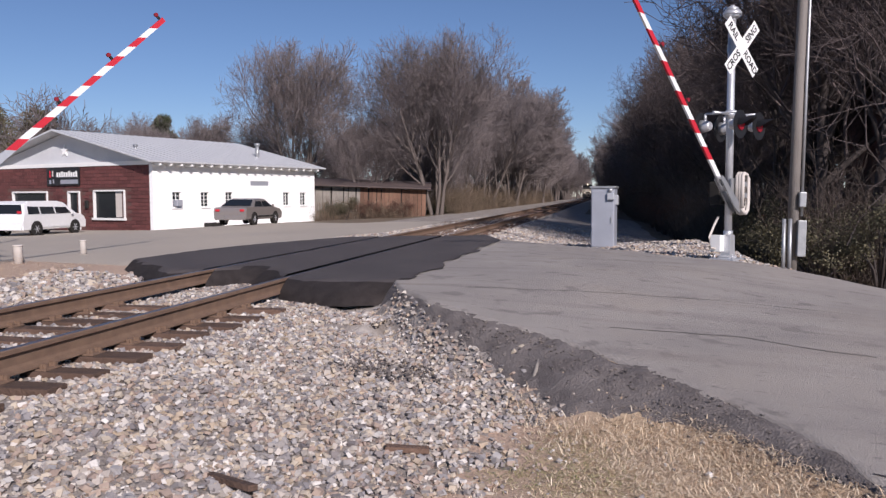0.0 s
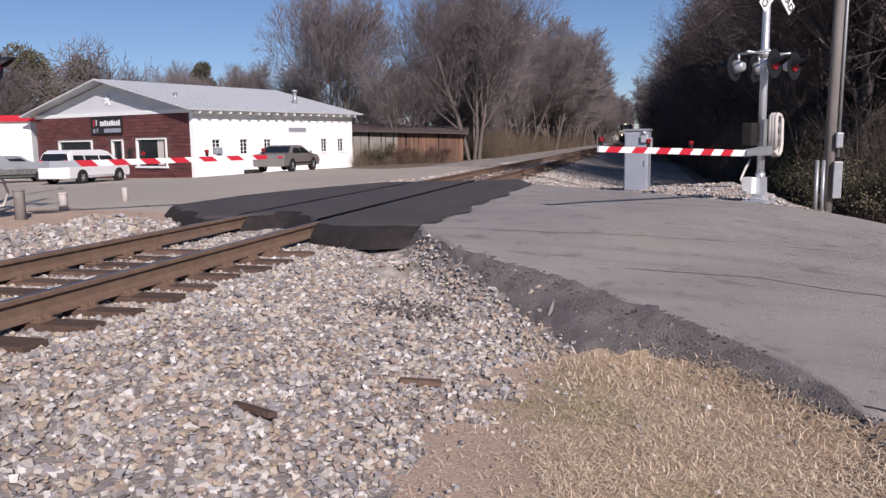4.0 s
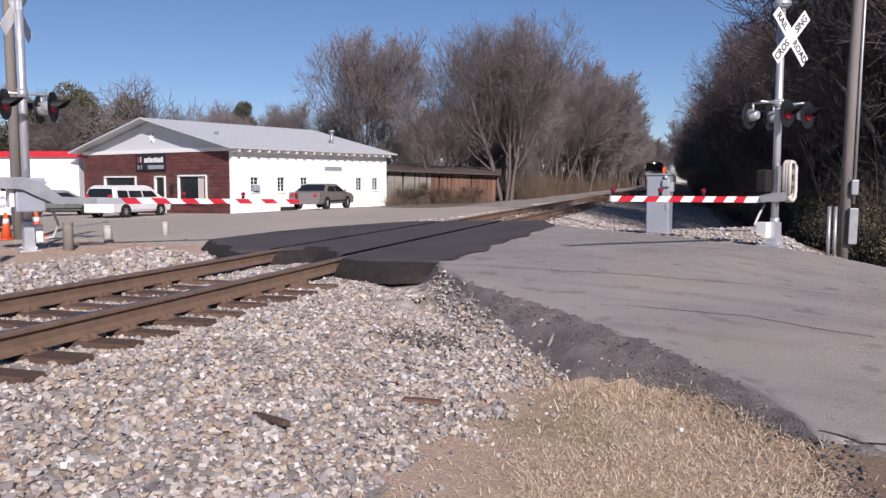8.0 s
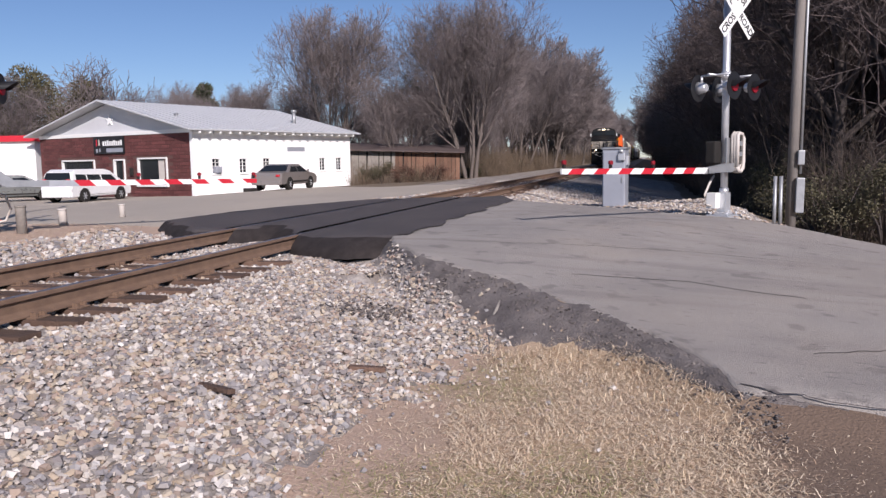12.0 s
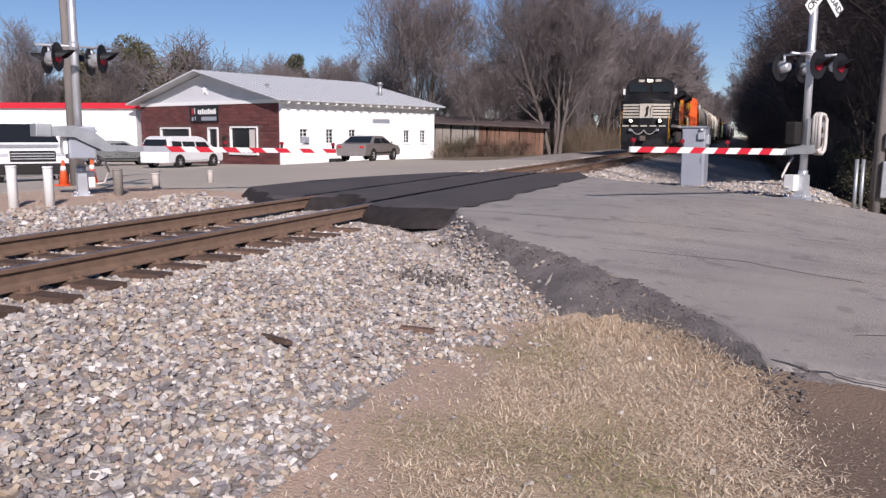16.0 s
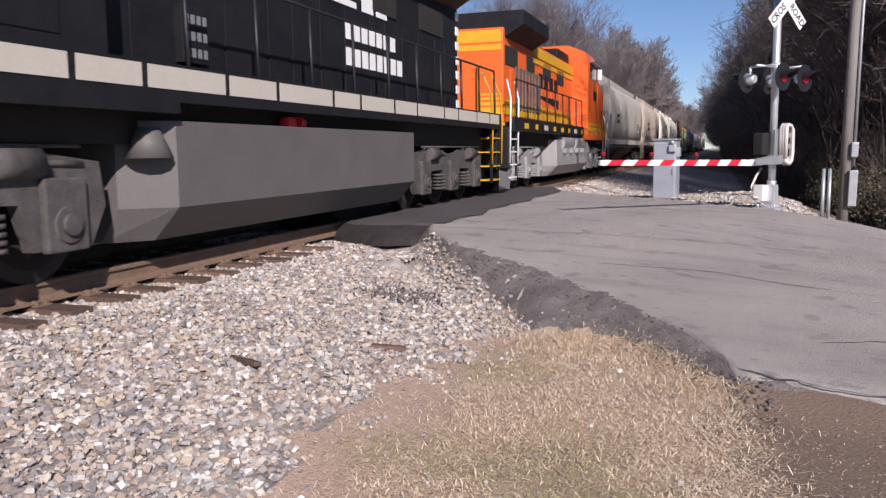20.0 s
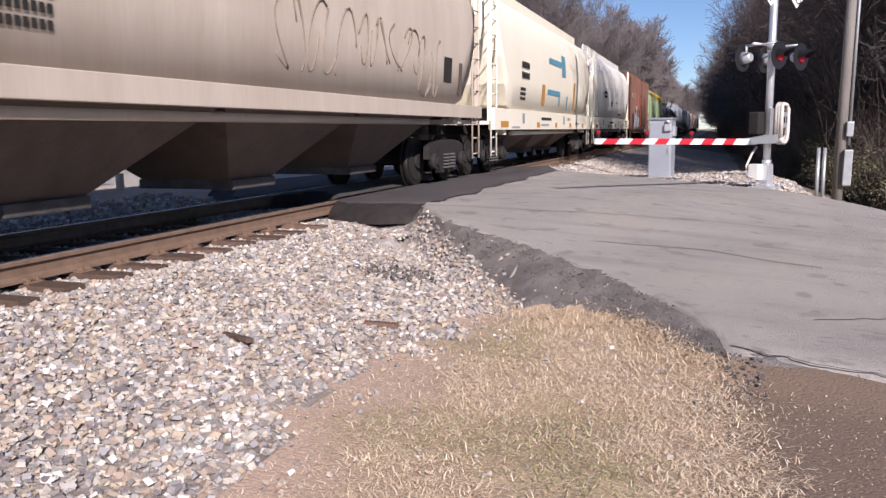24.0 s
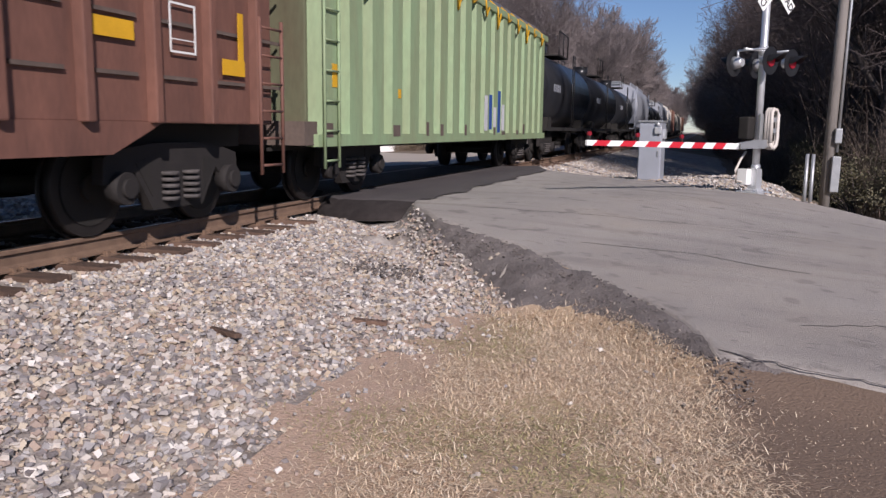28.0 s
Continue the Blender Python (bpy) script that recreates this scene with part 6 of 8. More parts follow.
for k in range(5):
    shrub(-13.9 + k * 1.25, 44.2 + rh.uniform(-0.6, 0.6), -0.95, rh.uniform(1.2, 2.0), rh.uniform(0.7, 1.1), 100 + k, "rusty brown bush before the plank shed", "briar" if k > 1 else "privet")
# distant wooded ridge that closes the view
ridge = B()
rr = random.Random(5)
for k in range(150):
    a = radians(-95 + k * 1.25)
    x, y = 330 * math.sin(a), 330 * math.cos(a)
    if abs(a) < radians(1.5):
        continue
    for _ in range(10):
        h = rr.uniform(7, 13)
        px_, py_ = x + rr.uniform(-5, 5), y + rr.uniform(-8, 8)
        w = rr.uniform(0.6, 1.6)
        tube(ridge, [(px_, py_, -2), (px_ + rr.uniform(-1, 1), py_, h * 0.6), (px_ + rr.uniform(-1.5, 1.5), py_, h)], w * 1.5, 5, 0.15)
tagged(part("far_woods", ridge, M["twig"]), "hazy leafless woods on the horizon", "woods", kind="stuff")

# ---- the train ----
M.update(
    locoblack=mat("dusty black loco paint", (0.0085, 0.009, 0.012), 0.55, spec=0.2, var=0.25, scale=2.5, fine=30, col2=(0.02, 0.019, 0.019)),
    locogrey=mat("dusty grey tank paint", (0.115, 0.105, 0.102), 0.6, var=0.15, scale=2, fine=25, col2=(0.085, 0.075, 0.07)),
    truckgrey=mat("dusty truck casting", (0.10, 0.088, 0.084), 0.75, var=0.3, scale=5, fine=40, bump=0.3, col2=(0.04, 0.035, 0.033)),
    silver=mat("silver grey truck paint", (0.3, 0.29, 0.285), 0.55, var=0.2, scale=4, fine=30, col2=(0.2, 0.19, 0.185)),
    tankalu=mat("silver air tank", (0.5, 0.5, 0.5), 0.35, metal=0.5, var=0.08, scale=3),
    orangep=mat("orange loco paint", (0.78, 0.135, 0.022), 0.42, var=0.1, scale=2, fine=20, col2=(0.6, 0.085, 0.015)),
    yellow=mat("yellow paint", (0.7, 0.38, 0.02), 0.45, var=0.12, scale=3),
    yellowrail=mat("yellow handrail", (0.6, 0.3, 0.02), 0.45, var=0.12),
    stripe=mat("dirty white stripe", (0.5, 0.46, 0.39), 0.55, var=0.12, scale=4, fine=30, col2=(0.45, 0.4, 0.34)),
    hopgrey=mat("weathered grey hopper", (0.44, 0.41, 0.365), 0.6, var=0.1, scale=1.0, fine=12, col2=(0.31, 0.28, 0.24), stretch=(1, 2.2, 0.25)),
    hoptan=mat("weathered tan hopper", (0.54, 0.465, 0.385), 0.6, var=0.12, scale=1.1, fine=12, col2=(0.32, 0.24, 0.18), stretch=(1, 2.2, 0.25)),
    hopcream=mat("cream hopper paint", (0.87, 0.81, 0.67), 0.5, var=0.06, scale=1.0, fine=12, col2=(0.70, 0.61, 0.45), stretch=(1, 2.0, 0.3)),
    hopwhite=mat("dusty white hopper paint", (0.80, 0.77, 0.72), 0.5, var=0.06, scale=1.0, fine=12, col2=(0.66, 0.62, 0.56), stretch=(1, 2.0, 0.3)),
    boxbrown=mat("faded brown boxcar paint", (0.19, 0.085, 0.06), 0.7, var=0.28, scale=1.4, fine=18, col2=(0.105, 0.05, 0.038), stretch=(1, 1.5, 0.4)),
    doorred=mat("orange-red door paint", (0.42, 0.105, 0.055), 0.6, var=0.15, scale=1.4, fine=18, col2=(0.3, 0.085, 0.055), stretch=(1, 1.5, 0.4)),
    carbrown=mat("grimy underframe", (0.13, 0.095, 0.078), 0.8, var=0.25, scale=3, fine=30),
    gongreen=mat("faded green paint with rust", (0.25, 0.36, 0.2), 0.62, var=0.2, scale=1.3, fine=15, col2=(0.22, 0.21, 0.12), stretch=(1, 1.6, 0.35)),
    carframe=mat("near-black cast steel", (0.022, 0.018, 0.017), 0.85, var=0.3, scale=5, fine=40),
    # gondola green with rust, darkened to paint in the shade between ribs
    gonshaderust=mat("rusty green sheet darkened for rib shade", (0.12, 0.15, 0.085), 0.8, var=0.25, scale=1.2, fine=15, col2=(0.09, 0.06, 0.035), stretch=(1, 1.6, 0.35)),
    tarp=mat("dark grey tarpaulin", (0.11, 0.12, 0.14), 0.6, var=0.15, scale=2),
    tankblack=mat("glossy black tank", (0.02, 0.021, 0.025), 0.35, var=0.2, scale=2),
    steelwheel=mat("rolled wheel steel", (0.03, 0.026, 0.025), 0.5, metal=0.4, var=0.2, scale=5),
    headlamp=glow("lit headlight", (1.0, 0.84, 0.55), 5.0),
    fadedspray=mat("faded brown spray", (0.27, 0.21, 0.165), 0.7, var=0.2, scale=5),
    graff=mat("white spray paint", (0.6, 0.6, 0.62), 0.6, var=0.15, scale=4, col2=(0.35, 0.36, 0.4)),
    blue=mat("blue spray paint", (0.03, 0.09, 0.32), 0.6, var=0.2, scale=4),
    amber=mat("orange conspicuity band", (0.55, 0.27, 0.06), 0.5, var=0.12, scale=6),
    skyblue=mat("faded blue stripe", (0.12, 0.33, 0.45), 0.55, var=0.15, scale=4),
)
TRAIN = []


def rolling(name, at, label, category, group="", turned=False):
    ob = thing(name, pose(0, at, 0), label, category, group)
    TRAIN.append((ob, at, turned))
    return ob


def railwheel(parent, x, y, r):
    s = 1 if x > 0 else -1
    w = new("wheel")
    w.parent, w.location = parent, (x, y, r)
    bm = B()
    tube(bm, [(-0.06, 0, 0), (0.06, 0, 0)], r, 28)
    disc(bm, (-s * 0.07, 0, 0), r + 0.025, 0.03, "x", 28)
    part("tread", bm, M["steelwheel"], w, "worn steel tread")
    bm = B()
    disc(bm, (s * 0.065, 0, 0), r * 0.78, 0.02, "x", 24)
    disc(bm, (s * 0.09, 0, 0), r * 0.3, 0.08, "x", 14)
    part("hub", bm, M["dark"], w, "dark wheel plate")


def truck(parent, y, axles, r, paint, loco):
    """A bogie with side frames, springs, bearings and wheels, centred at y."""
    t = new("truck")
    t.parent, t.location = parent, (0, y, 0)
    t["label"] = "three-axle loco truck" if loco else "two-axle freight truck"
    for a in axles:
        for s in (-1, 1):
            railwheel(t, s * GAUGE, a, r)
        bm = B()
        tube(bm, [(-GAUGE, a, r), (GAUGE, a, r)], 0.09, 10)
        part("axle", bm, M["dark"], t)
    L = max(axles)
    for s in (-1, 1):
        x0, x1 = s * 1.08, s * 1.2
        bm = B()
        if loco:
            top, low = 1.08, 0.62
            out = [(-L - 0.5, 0.62), (-L - 0.45, 1.0), (-L + 0.2, top), (-0.55, top), (-0.4, 0.98), (0.4, 0.98), (0.55, top), (L - 0.2, top), (L + 0.45, 1.0), (L + 0.5, 0.62),
                   (L + 0.32, 0.3), (L - 0.3, 0.3), (L - 0.42, 0.68), (0.55, 0.7), (0.32, 0.3), (-0.32, 0.3), (-0.55, 0.7), (-L + 0.42, 0.68), (-L + 0.3, 0.3), (-L - 0.32, 0.3)]
        else:
            out = [(-L - 0.22, 0.5), (-L - 0.2, 0.74), (-L + 0.1, 0.82), (-0.35, 0.86), (0.35, 0.86), (L - 0.1, 0.82), (L + 0.2, 0.74), (L + 0.22, 0.5), (L - 0.1, 0.5), (L - 0.2, 0.6), (0.4, 0.22), (-0.4, 0.22), (-L + 0.2, 0.6), (-L + 0.1, 0.5)]
        prism(bm, out, min(x0, x1), max(x0, x1), "x")
        bmesh.ops.triangulate(bm, faces=[f for f in bm.faces if len(f.verts) > 4])
        part("side_frame", done(bm), paint if loco else M["carframe"], t, "cast side frame")
        if not loco:
            for d in (-1, 1):
                bm = B()
                prism(bm, [(d * 0.42, 0.72), (d * (L - 0.22), 0.68), (d * 0.42, 0.36)], min(x1, x1 + s * 0.008), max(x1, x1 + s * 0.008), "x")
                part("frame_window", done(bm), M["dark"], t, "dark opening of the casting")
        spring_at = [k for k in (((axles[0] + axles[1]) / 2, (axles[1] + axles[2]) / 2) if loco else (0,))]
        for a in spring_at:
            for dy in ((-0.17, 0.17) if not loco else (-0.12, 0.12)):
                bm = B()
                z0 = 0.32 if not loco else 0.36
                for k in range(5):
                    disc(bm, (s * 1.215, a + dy, z0 + k * 0.062), 0.1, 0.035, "z", 12)
                part("spring", bm, paint, t, "coil spring")
        for a in axles:
            bm = B()
            disc(bm, (s * 1.22, a, r), 0.15, 0.14, "x", 16)
            disc(bm, (s * 1.3, a, r), 0.09, 0.05, "x", 12)
            part("bearing", bm, paint if loco else M["carframe"], t, "round axle bearing cap")
        if loco:
            for a in (axles[0] + 0.45, axles[2] - 0.45):
                bm = B()
                tube(bm, [(s * 1.2, a - 0.28, 1.0), (s * 1.2, a + 0.22, 1.0)], 0.13, 12)
                tube(bm, [(s * 1.2, a + 0.22, 1.0), (s * 1.2, a + 0.7, 0.98)], 0.03, 6)
                part("brake_cylinder", bm, paint, t, "brake cylinder")
            for a in axles:
                bm = B()
                bbox(bm, s * 1.19, a - 0.22, 0.28, s * 1.27, a + 0.22, 0.88, 0.02)
                part("pedestal", bm, paint, t)
            bm = B()
            tube(bm, [(s * 1.24, -L - 0.2, 1.13), (s * 1.24, L + 0.2, 1.13)], 0.018, 6)
            part("brake_pipe", bm, paint, t)
    bm = B()
    bbox(bm, -1.1, -0.22, 0.45, 1.1, 0.22, 0.85)
    part("bolster", bm, M["dark"], t)


def coupler(parent, y, s):
    bm = B()
    bbox(bm, -0.1, min(y, y + s * 0.62), 0.78, 0.1, max(y, y + s * 0.62), 0.98, 0.02)
    bbox(bm, -0.17, y + s * 0.62 - 0.14, 0.72, 0.17, y + s * 0.62 + 0.14, 1.04, 0.04)
    part("coupler", bm, M["carbrown"], parent, "rusty knuckle coupler")


def bars(parent, x, y0, y1, z0, z1, n, material, gap=0.25, name="lettering"):
    """Unreadable or brand lettering as plain bars on the side at x."""
    w = (y1 - y0) / n
    bm = B()
    for k in range(n):
        bbox(bm, x, y0 + k * w, z0, x + 0.006, y0 + k * w + w * (1 - gap), z1)
    return part(name, bm, M[material], parent)


def words(parent, x, y, z, text, size, material):
    bm = merge(B(), text_bm(text, size, 1.0, 0.003), Matrix(((0, 0, 1, x + 0.006), (1, 0, 0, y), (0, 1, 0, z), (0, 0, 0, 1))))
    part("lettering", bm, M[material], parent)


def loco(at, L, c0, livery, label, turned):
    """A six-axle diesel; local y runs back from its nose. c0: where the cab starts."""
    g = rolling("locomotive", at if not turned else at + L, label, "locomotive", "locomotives", turned)
    body, deck, frame_m = M[livery["body"]], M[livery["deck"]], M[livery["truck"]]
    lead = livery["nose"] == "stripe"
    cab1 = c0 + (2.95 if lead else 2.5)
    tip = -0.95 if lead else 0.0                 # front overhang of the deck
    # underframe and deck
    part("underframe", bbox(B(), -1.2, 0.4, 1.15, 1.2, L - 0.5, 1.62), M["dark"], g)
    part("walkway", bbox(B(), -1.5, tip - 0.1, 1.62, 1.5, L - 0.15, 1.74, 0.01), deck, g)
    for s in (-1, 1):
        part("side_sill", bbox(B(), s * 1.5, cab1 + 0.9, 1.52, s * 1.556, L - 0.2, 1.86, 0.005), deck, g)
        bm = B()
        prism(bm, [(0.75, 1.42), (cab1 + 0.9, 1.42), (cab1 + 0.9, 1.86), (tip + 0.2, 1.86), (tip + 0.2, 1.6)], min(s * 1.5, s * 1.553), max(s * 1.5, s * 1.553), "x")
        part("cab_skirt", done(bm), body, g)
        y = 0.3
        k = 0
        while y < L - 0.7:
            w = (1.15, 0.9, 1.3, 0.75)[k % 4]
            bm = B()
            low, high = (1.63, 1.83) if livery["sill"] == "stripe" else (1.6, 1.74)
            w = w if livery["sill"] == "stripe" else w * 0.4
            bbox(bm, min(s * 1.556, s * 1.562), y, low, max(s * 1.556, s * 1.562), min(y + w, L - 0.4), high)
            part("sill_stripe", bm, M[livery["sill"] if k % 4 != 2 else "stripe"], g, "reflective sill stripe")
            y += w + (0.08 if livery["sill"] == "stripe" else 0.85)
            k += 1
    # pilot and plough
    for y, s in ((tip, -1), (L, 1)):
        part("pilot", bbox(B(), -1.48, min(y - s * 0.3, y + s * 0.06), 0.62, 1.48, max(y - s * 0.3, y + s * 0.06), 1.6, 0.02), M[livery["pilot"]], g)
        bm = B()
        f = y + s * 1.0
        lo = [(-1.46, y - s * 0.05, 0.12), (0, f, 0.12), (1.46, y - s * 0.05, 0.12)]
        hi = [(-1.5, y - s * 0.2, 1.05), (0, f - s * 0.45, 0.7), (1.5, y - s * 0.2, 1.05)]
        for off in (0, -s * 0.05):
            a = [bm.verts.new((p[0], p[1] + off, p[2])) for p in lo]
            b = [bm.verts.new((p[0], p[1] + off, p[2])) for p in hi]
            for i in range(2):
                bm.faces.new((a[i], a[i + 1], b[i + 1], b[i]))
        part("plough", bm, M[livery["plough"]], g, "steel snow plough")
        coupler(g, y + s * 0.15, s)
        bm = B()
        for hx in (-0.75, 0.75):
            tube(bm, [(hx * (1 - k / 10), y + s * (0.2 + 0.12 * math.sin(k / 10 * math.pi)), 1.42 - 0.27 * math.sin(k / 10 * math.pi) ** 0.8) for k in range(11)], 0.02, 6)
        part("air_hose", bm, M["hose"], g, "drooping pale air hoses")
        for k in range(5):
            part("sill_stripe", bbox(B(), -1.4 + k * 0.58, min(y + s * 0.12, y + s * 0.126), 1.64, -1.4 + k * 0.58 + 0.42, max(y + s * 0.12, y + s * 0.126), 1.72), M[livery["sill"]], g)
        bm = B()
        for hx in (-0.85, 0.85):
            bbox(bm, hx - 0.1, y + s * 0.15, 1.34, hx + 0.1, y + s * 0.32, 1.5, 0.02)
        part("hose_bracket", bm, M["galv"], g)
        for sx in (-1, 1):
            st = new("steps")
            st.parent = g
            y0, y1 = sorted((y - s * 0.05, y - s * 0.75))
            part("stringer", bbox(B(), sx * 1.44, y1 - 0.04 if s < 0 else y0, 0.35, sx * 1.5, y1 if s < 0 else y0 + 0.04, 1.62), M[livery["pilot"]], st)
            part("step_back", bbox(B(), sx * 1.08, y0, 0.38, sx * 1.12, y1, 1.6), M["dark"], st)
            for k in range(4):
                part("tread", bbox(B(), sx * 1.12, y0 + 0.03, 0.38 + k * 0.31, sx * 1.5, y1 - 0.03, 0.41 + k * 0.31), M[livery["step"]], st, "painted step edge")
            bm = B()
            for hy in (y + s * 0.02, y - s * 0.78):
                tube(bm, [(sx * 1.5, hy, 0.75), (sx * 1.52, hy, 1.7), (sx * 1.5, hy - s * 0.1, 2.3), (sx * 1.35, hy - s * 0.3, 2.75)], 0.022, 6)
            part("grab_rail", bm, M[livery["grab"]], st, "bent painted grab rail")
    # nose
    n0 = -0.35 if lead else 0.75
    bm = B()
    sec = []
    for y, w, z in ((n0, 0.45, 3.32), (n0 + 0.28, 1.5, 3.3), (n0 + 0.42, 1.57, 3.34), (c0, 1.56, 3.8)):
        sec.append([(-w, y, 1.72), (-w, y, z), (-w * 0.45, y, z + 0.14), (w * 0.45, y, z + 0.14), (w, y, z), (w, y, 1.72)])
    rings = [[bm.verts.new(p) for p in r] for r in sec]
    for a, b in zip(rings, rings[1:]):
        for i in range(6):
            bm.faces.new((a[i], a[(i + 1) % 6], b[(i + 1) % 6], b[i]))
    bm.faces.new(rings[0])
    bm.faces.new(rings[-1][::-1])
    part("nose", done(bm), body, g, "wide safety-cab nose")
    # stripes across the two nose facets and round the sides
    for k in range(5 if livery["nose"] == "stripe" else 1):
        z0 = 2.2 + k * 0.195 if livery["nose"] == "stripe" else 1.8
        z1 = z0 + (0.125 if livery["nose"] == "stripe" else 0.4)
        for s in (-1, 1):
            bm = B()
            p, q = Vector((s * 0.44, n0 - 0.008, 0)), Vector((s * 1.5, n0 + 0.272, 0))
            vs = [bm.verts.new((p.x, p.y, z0)), bm.verts.new((q.x, q.y, z0)), bm.verts.new((q.x, q.y, z1)), bm.verts.new((p.x, p.y, z1))]
            bm.faces.new(vs)
            part("nose_stripe", bm, M[livery["nose"]], g, "bold nose stripe")
            bm = B()
            bbox(bm, min(s * 1.56, s * 1.58), n0 + 0.42, z0, max(s * 1.56, s * 1.58), n0 + 0.75 - k * 0.06, z1)
            part("nose_stripe", bm, M[livery["nose"]], g)
    part("nose_door", bbox(B(), -0.42, n0 - 0.03, 2.2 if lead else 1.85, 0.42, n0 + 0.02, 3.12, 0.01), M["stripe"] if livery["nose"] == "stripe" else body, g, "nose door panel")
    if livery["nose"] == "stripe":
        bm = B()
        prism(bm, [(-0.1, 2.3), (0.0, 2.55), (-0.02, 2.85), (0.12, 3.0), (0.2, 2.9), (0.12, 2.7), (0.14, 2.4), (0.02, 2.28)], n0 - 0.04, n0 - 0.033)
        part("emblem", done(bm), M["black"], g, "black emblem shape")
    # cab
    bm = B()
    out = [(-1.56, 1.72), (-1.56, 4.3), (-1.4, 4.68), (-0.8, 4.92), (0.8, 4.92), (1.4, 4.68), (1.56, 4.3), (1.56, 1.72)]
    prism(bm, out, c0, cab1)
    for v in bm.verts:
        if v.co.y < c0 + 0.01 and v.co.z > 3.9:
            v.co.y += 0.12
    part("cab", done(bm), body, g, "crew cab")
    for s in (-1, 1):
        bm = B()
        bbox(bm, s * 0.14 if s > 0 else -1.34, c0 - 0.012, 3.95, 1.34 if s > 0 else -0.14, c0 + 0.1, 4.45, 0.01)
        part("windscreen", bm, M["glass"], g, "dark windscreen")
        bm = B()
        for y0, y1 in ((c0 + 0.35, c0 + 1.15), (c0 + 1.25, c0 + 2.05)):
            bbox(bm, min(s * 1.562, s * 1.57), y0, 3.75, max(s * 1.562, s * 1.57), y1, 4.27, 0.003)
        part("cab_window", bm, M["glass"], g, "side cab window")
        bm = B()
        bbox(bm, min(s * 1.56, s * 1.575), c0 + 0.3, 3.69, max(s * 1.56, s * 1.575), c0 + 2.1, 3.73)
        bbox(bm, min(s * 1.56, s * 1.68), c0 + 0.25, 4.31, max(s * 1.56, s * 1.68), c0 + 2.15, 4.35)
        part("window_trim", bm, M["galv"], g)
        bm = B()
        bbox(bm, min(s * 1.6, s * 1.76), c0 + 0.2, 3.8, max(s * 1.6, s * 1.76), c0 + 0.26, 4.2, 0.01)
        part("mirror", bm, M["white"], g)
        bars(g, 1.564 if s > 0 else -1.57, c0 + 0.3, c0 + 1.2, 2.95, 3.3, 4, "stripe" if livery["nose"] == "stripe" else "black", name="road_number")
    hl = new("headlight")
    hl.parent, hl.location = g, (0, c0 + 0.16, 4.7)
    part("number_board", bbox(B(), -0.85, -0.08, -0.13, 0.85, 0.0, 0.13, 0.02), M["dark"], hl, "dark number board strip")
    for k, s in enumerate((-0.1, 0.1)):
        bm = B()
        disc(bm, (s, -0.1, 0.0), 0.085, 0.06, "y", 14)
        part("lamp", bm, M["headlamp"] if not turned else M["alu"], hl, "bright round headlight")
    for s in (-1, 1):
        bm = B()
        bbox(bm, s * 0.4 - 0.18 + s * 0.15, -0.09, -0.08, s * 0.4 + 0.18 + s * 0.15, -0.082, 0.08)
        part("number_panel", bm, M["stripe"], hl, "white number panel")
        d = new("ditch_light")
        d.parent, d.location = g, (s * 0.92, n0 - 0.12, 2.02) if lead else (s * 0.85, 0.45, 1.98)
        bm = B()
        bbox(bm, -0.16, -0.1, -0.17, 0.16, 0.18, 0.15, 0.03)
        part("housing", bm, M[livery["pilot"]], d)
        bm = B()
        disc(bm, (0, -0.11, 0), 0.1, 0.04, "y", 14)
        part("lamp", bm, M["headlamp"] if not turned else M["alu"], d, "bright ditch light")
    # front railing
    bm = B()
    for s in (-1, 1):
        tube(bm, [(s * 0.35, tip - 0.02, 1.72), (s * 0.35, tip - 0.02, 2.75), (s * 0.4, n0 - 0.1, 3.0)], 0.024, 6)
        tube(bm, [(s * 1.45, tip + 0.05, 1.72), (s * 1.45, tip + 0.05, 2.7)], 0.022, 6)
    part("front_railing", bm, M["dark"] if livery["nose"] == "stripe" else M["black"], g)
    # long hood in panels
    h1, hz = L - 1.5, 4.18
    part("hood", bbox(B(), -0.95, cab1, 1.72, 0.95, h1, hz, 0.03), body, g, "long engine hood")
    for s in (-1, 1):
        y = cab1 + 1.0
        k = 0
        while y < h1 - 0.7:
            w = (0.78, 0.78, 0.92, 0.6)[k % 4]
            bm = B()
            x = s * 0.95
            bbox(bm, min(x, x + s * 0.018), y, 1.86, max(x, x + s * 0.018), y + w - 0.06, 3.18, 0.006)
            part("hood_door", bm, body, g)
            if k % 3 == 1:
                bm = B()
                bbox(bm, min(x, x + s * 0.026), y + 0.1, 3.28, max(x, x + s * 0.026), y + w + 0.5, 3.75)
                part("louvre", bm, M["dark"], g, "dark intake screen")
            y += w
            k += 1
        if livery["band"]:
            for z0, z1 in ((1.96, 2.14), (2.17, 2.26), (2.29, 2.34)):
                bm = B()
                bbox(bm, min(s * 0.97, s * 0.976), cab1, z0 + 0.02, max(s * 0.97, s * 0.976), h1, z1 + 0.02)
                part("band", bm, M["yellow"], g, "yellow lower band")
            if s > 0:
                for z0, z1 in ((1.8, 2.16), (2.21, 2.3), (2.35, 2.42), (2.47, 2.52), (3.62, 3.76), (3.82, 4.12)):
                    part("band", bbox(B(), -0.9, h1, z0, 0.9, h1 + 0.006, z1), M["yellow"], g, "yellow band across the hood end")
                for x_ in (-0.3, 0.35):
                    part("end_handrail", tube(B(), [(x_, h1 + 0.05, 1.9), (x_, h1 + 0.12, 2.0), (x_, h1 + 0.12, 3.2), (x_, h1 + 0.05, 3.3)], 0.02, 6), M["yellowrail"], g, "yellow grab iron")
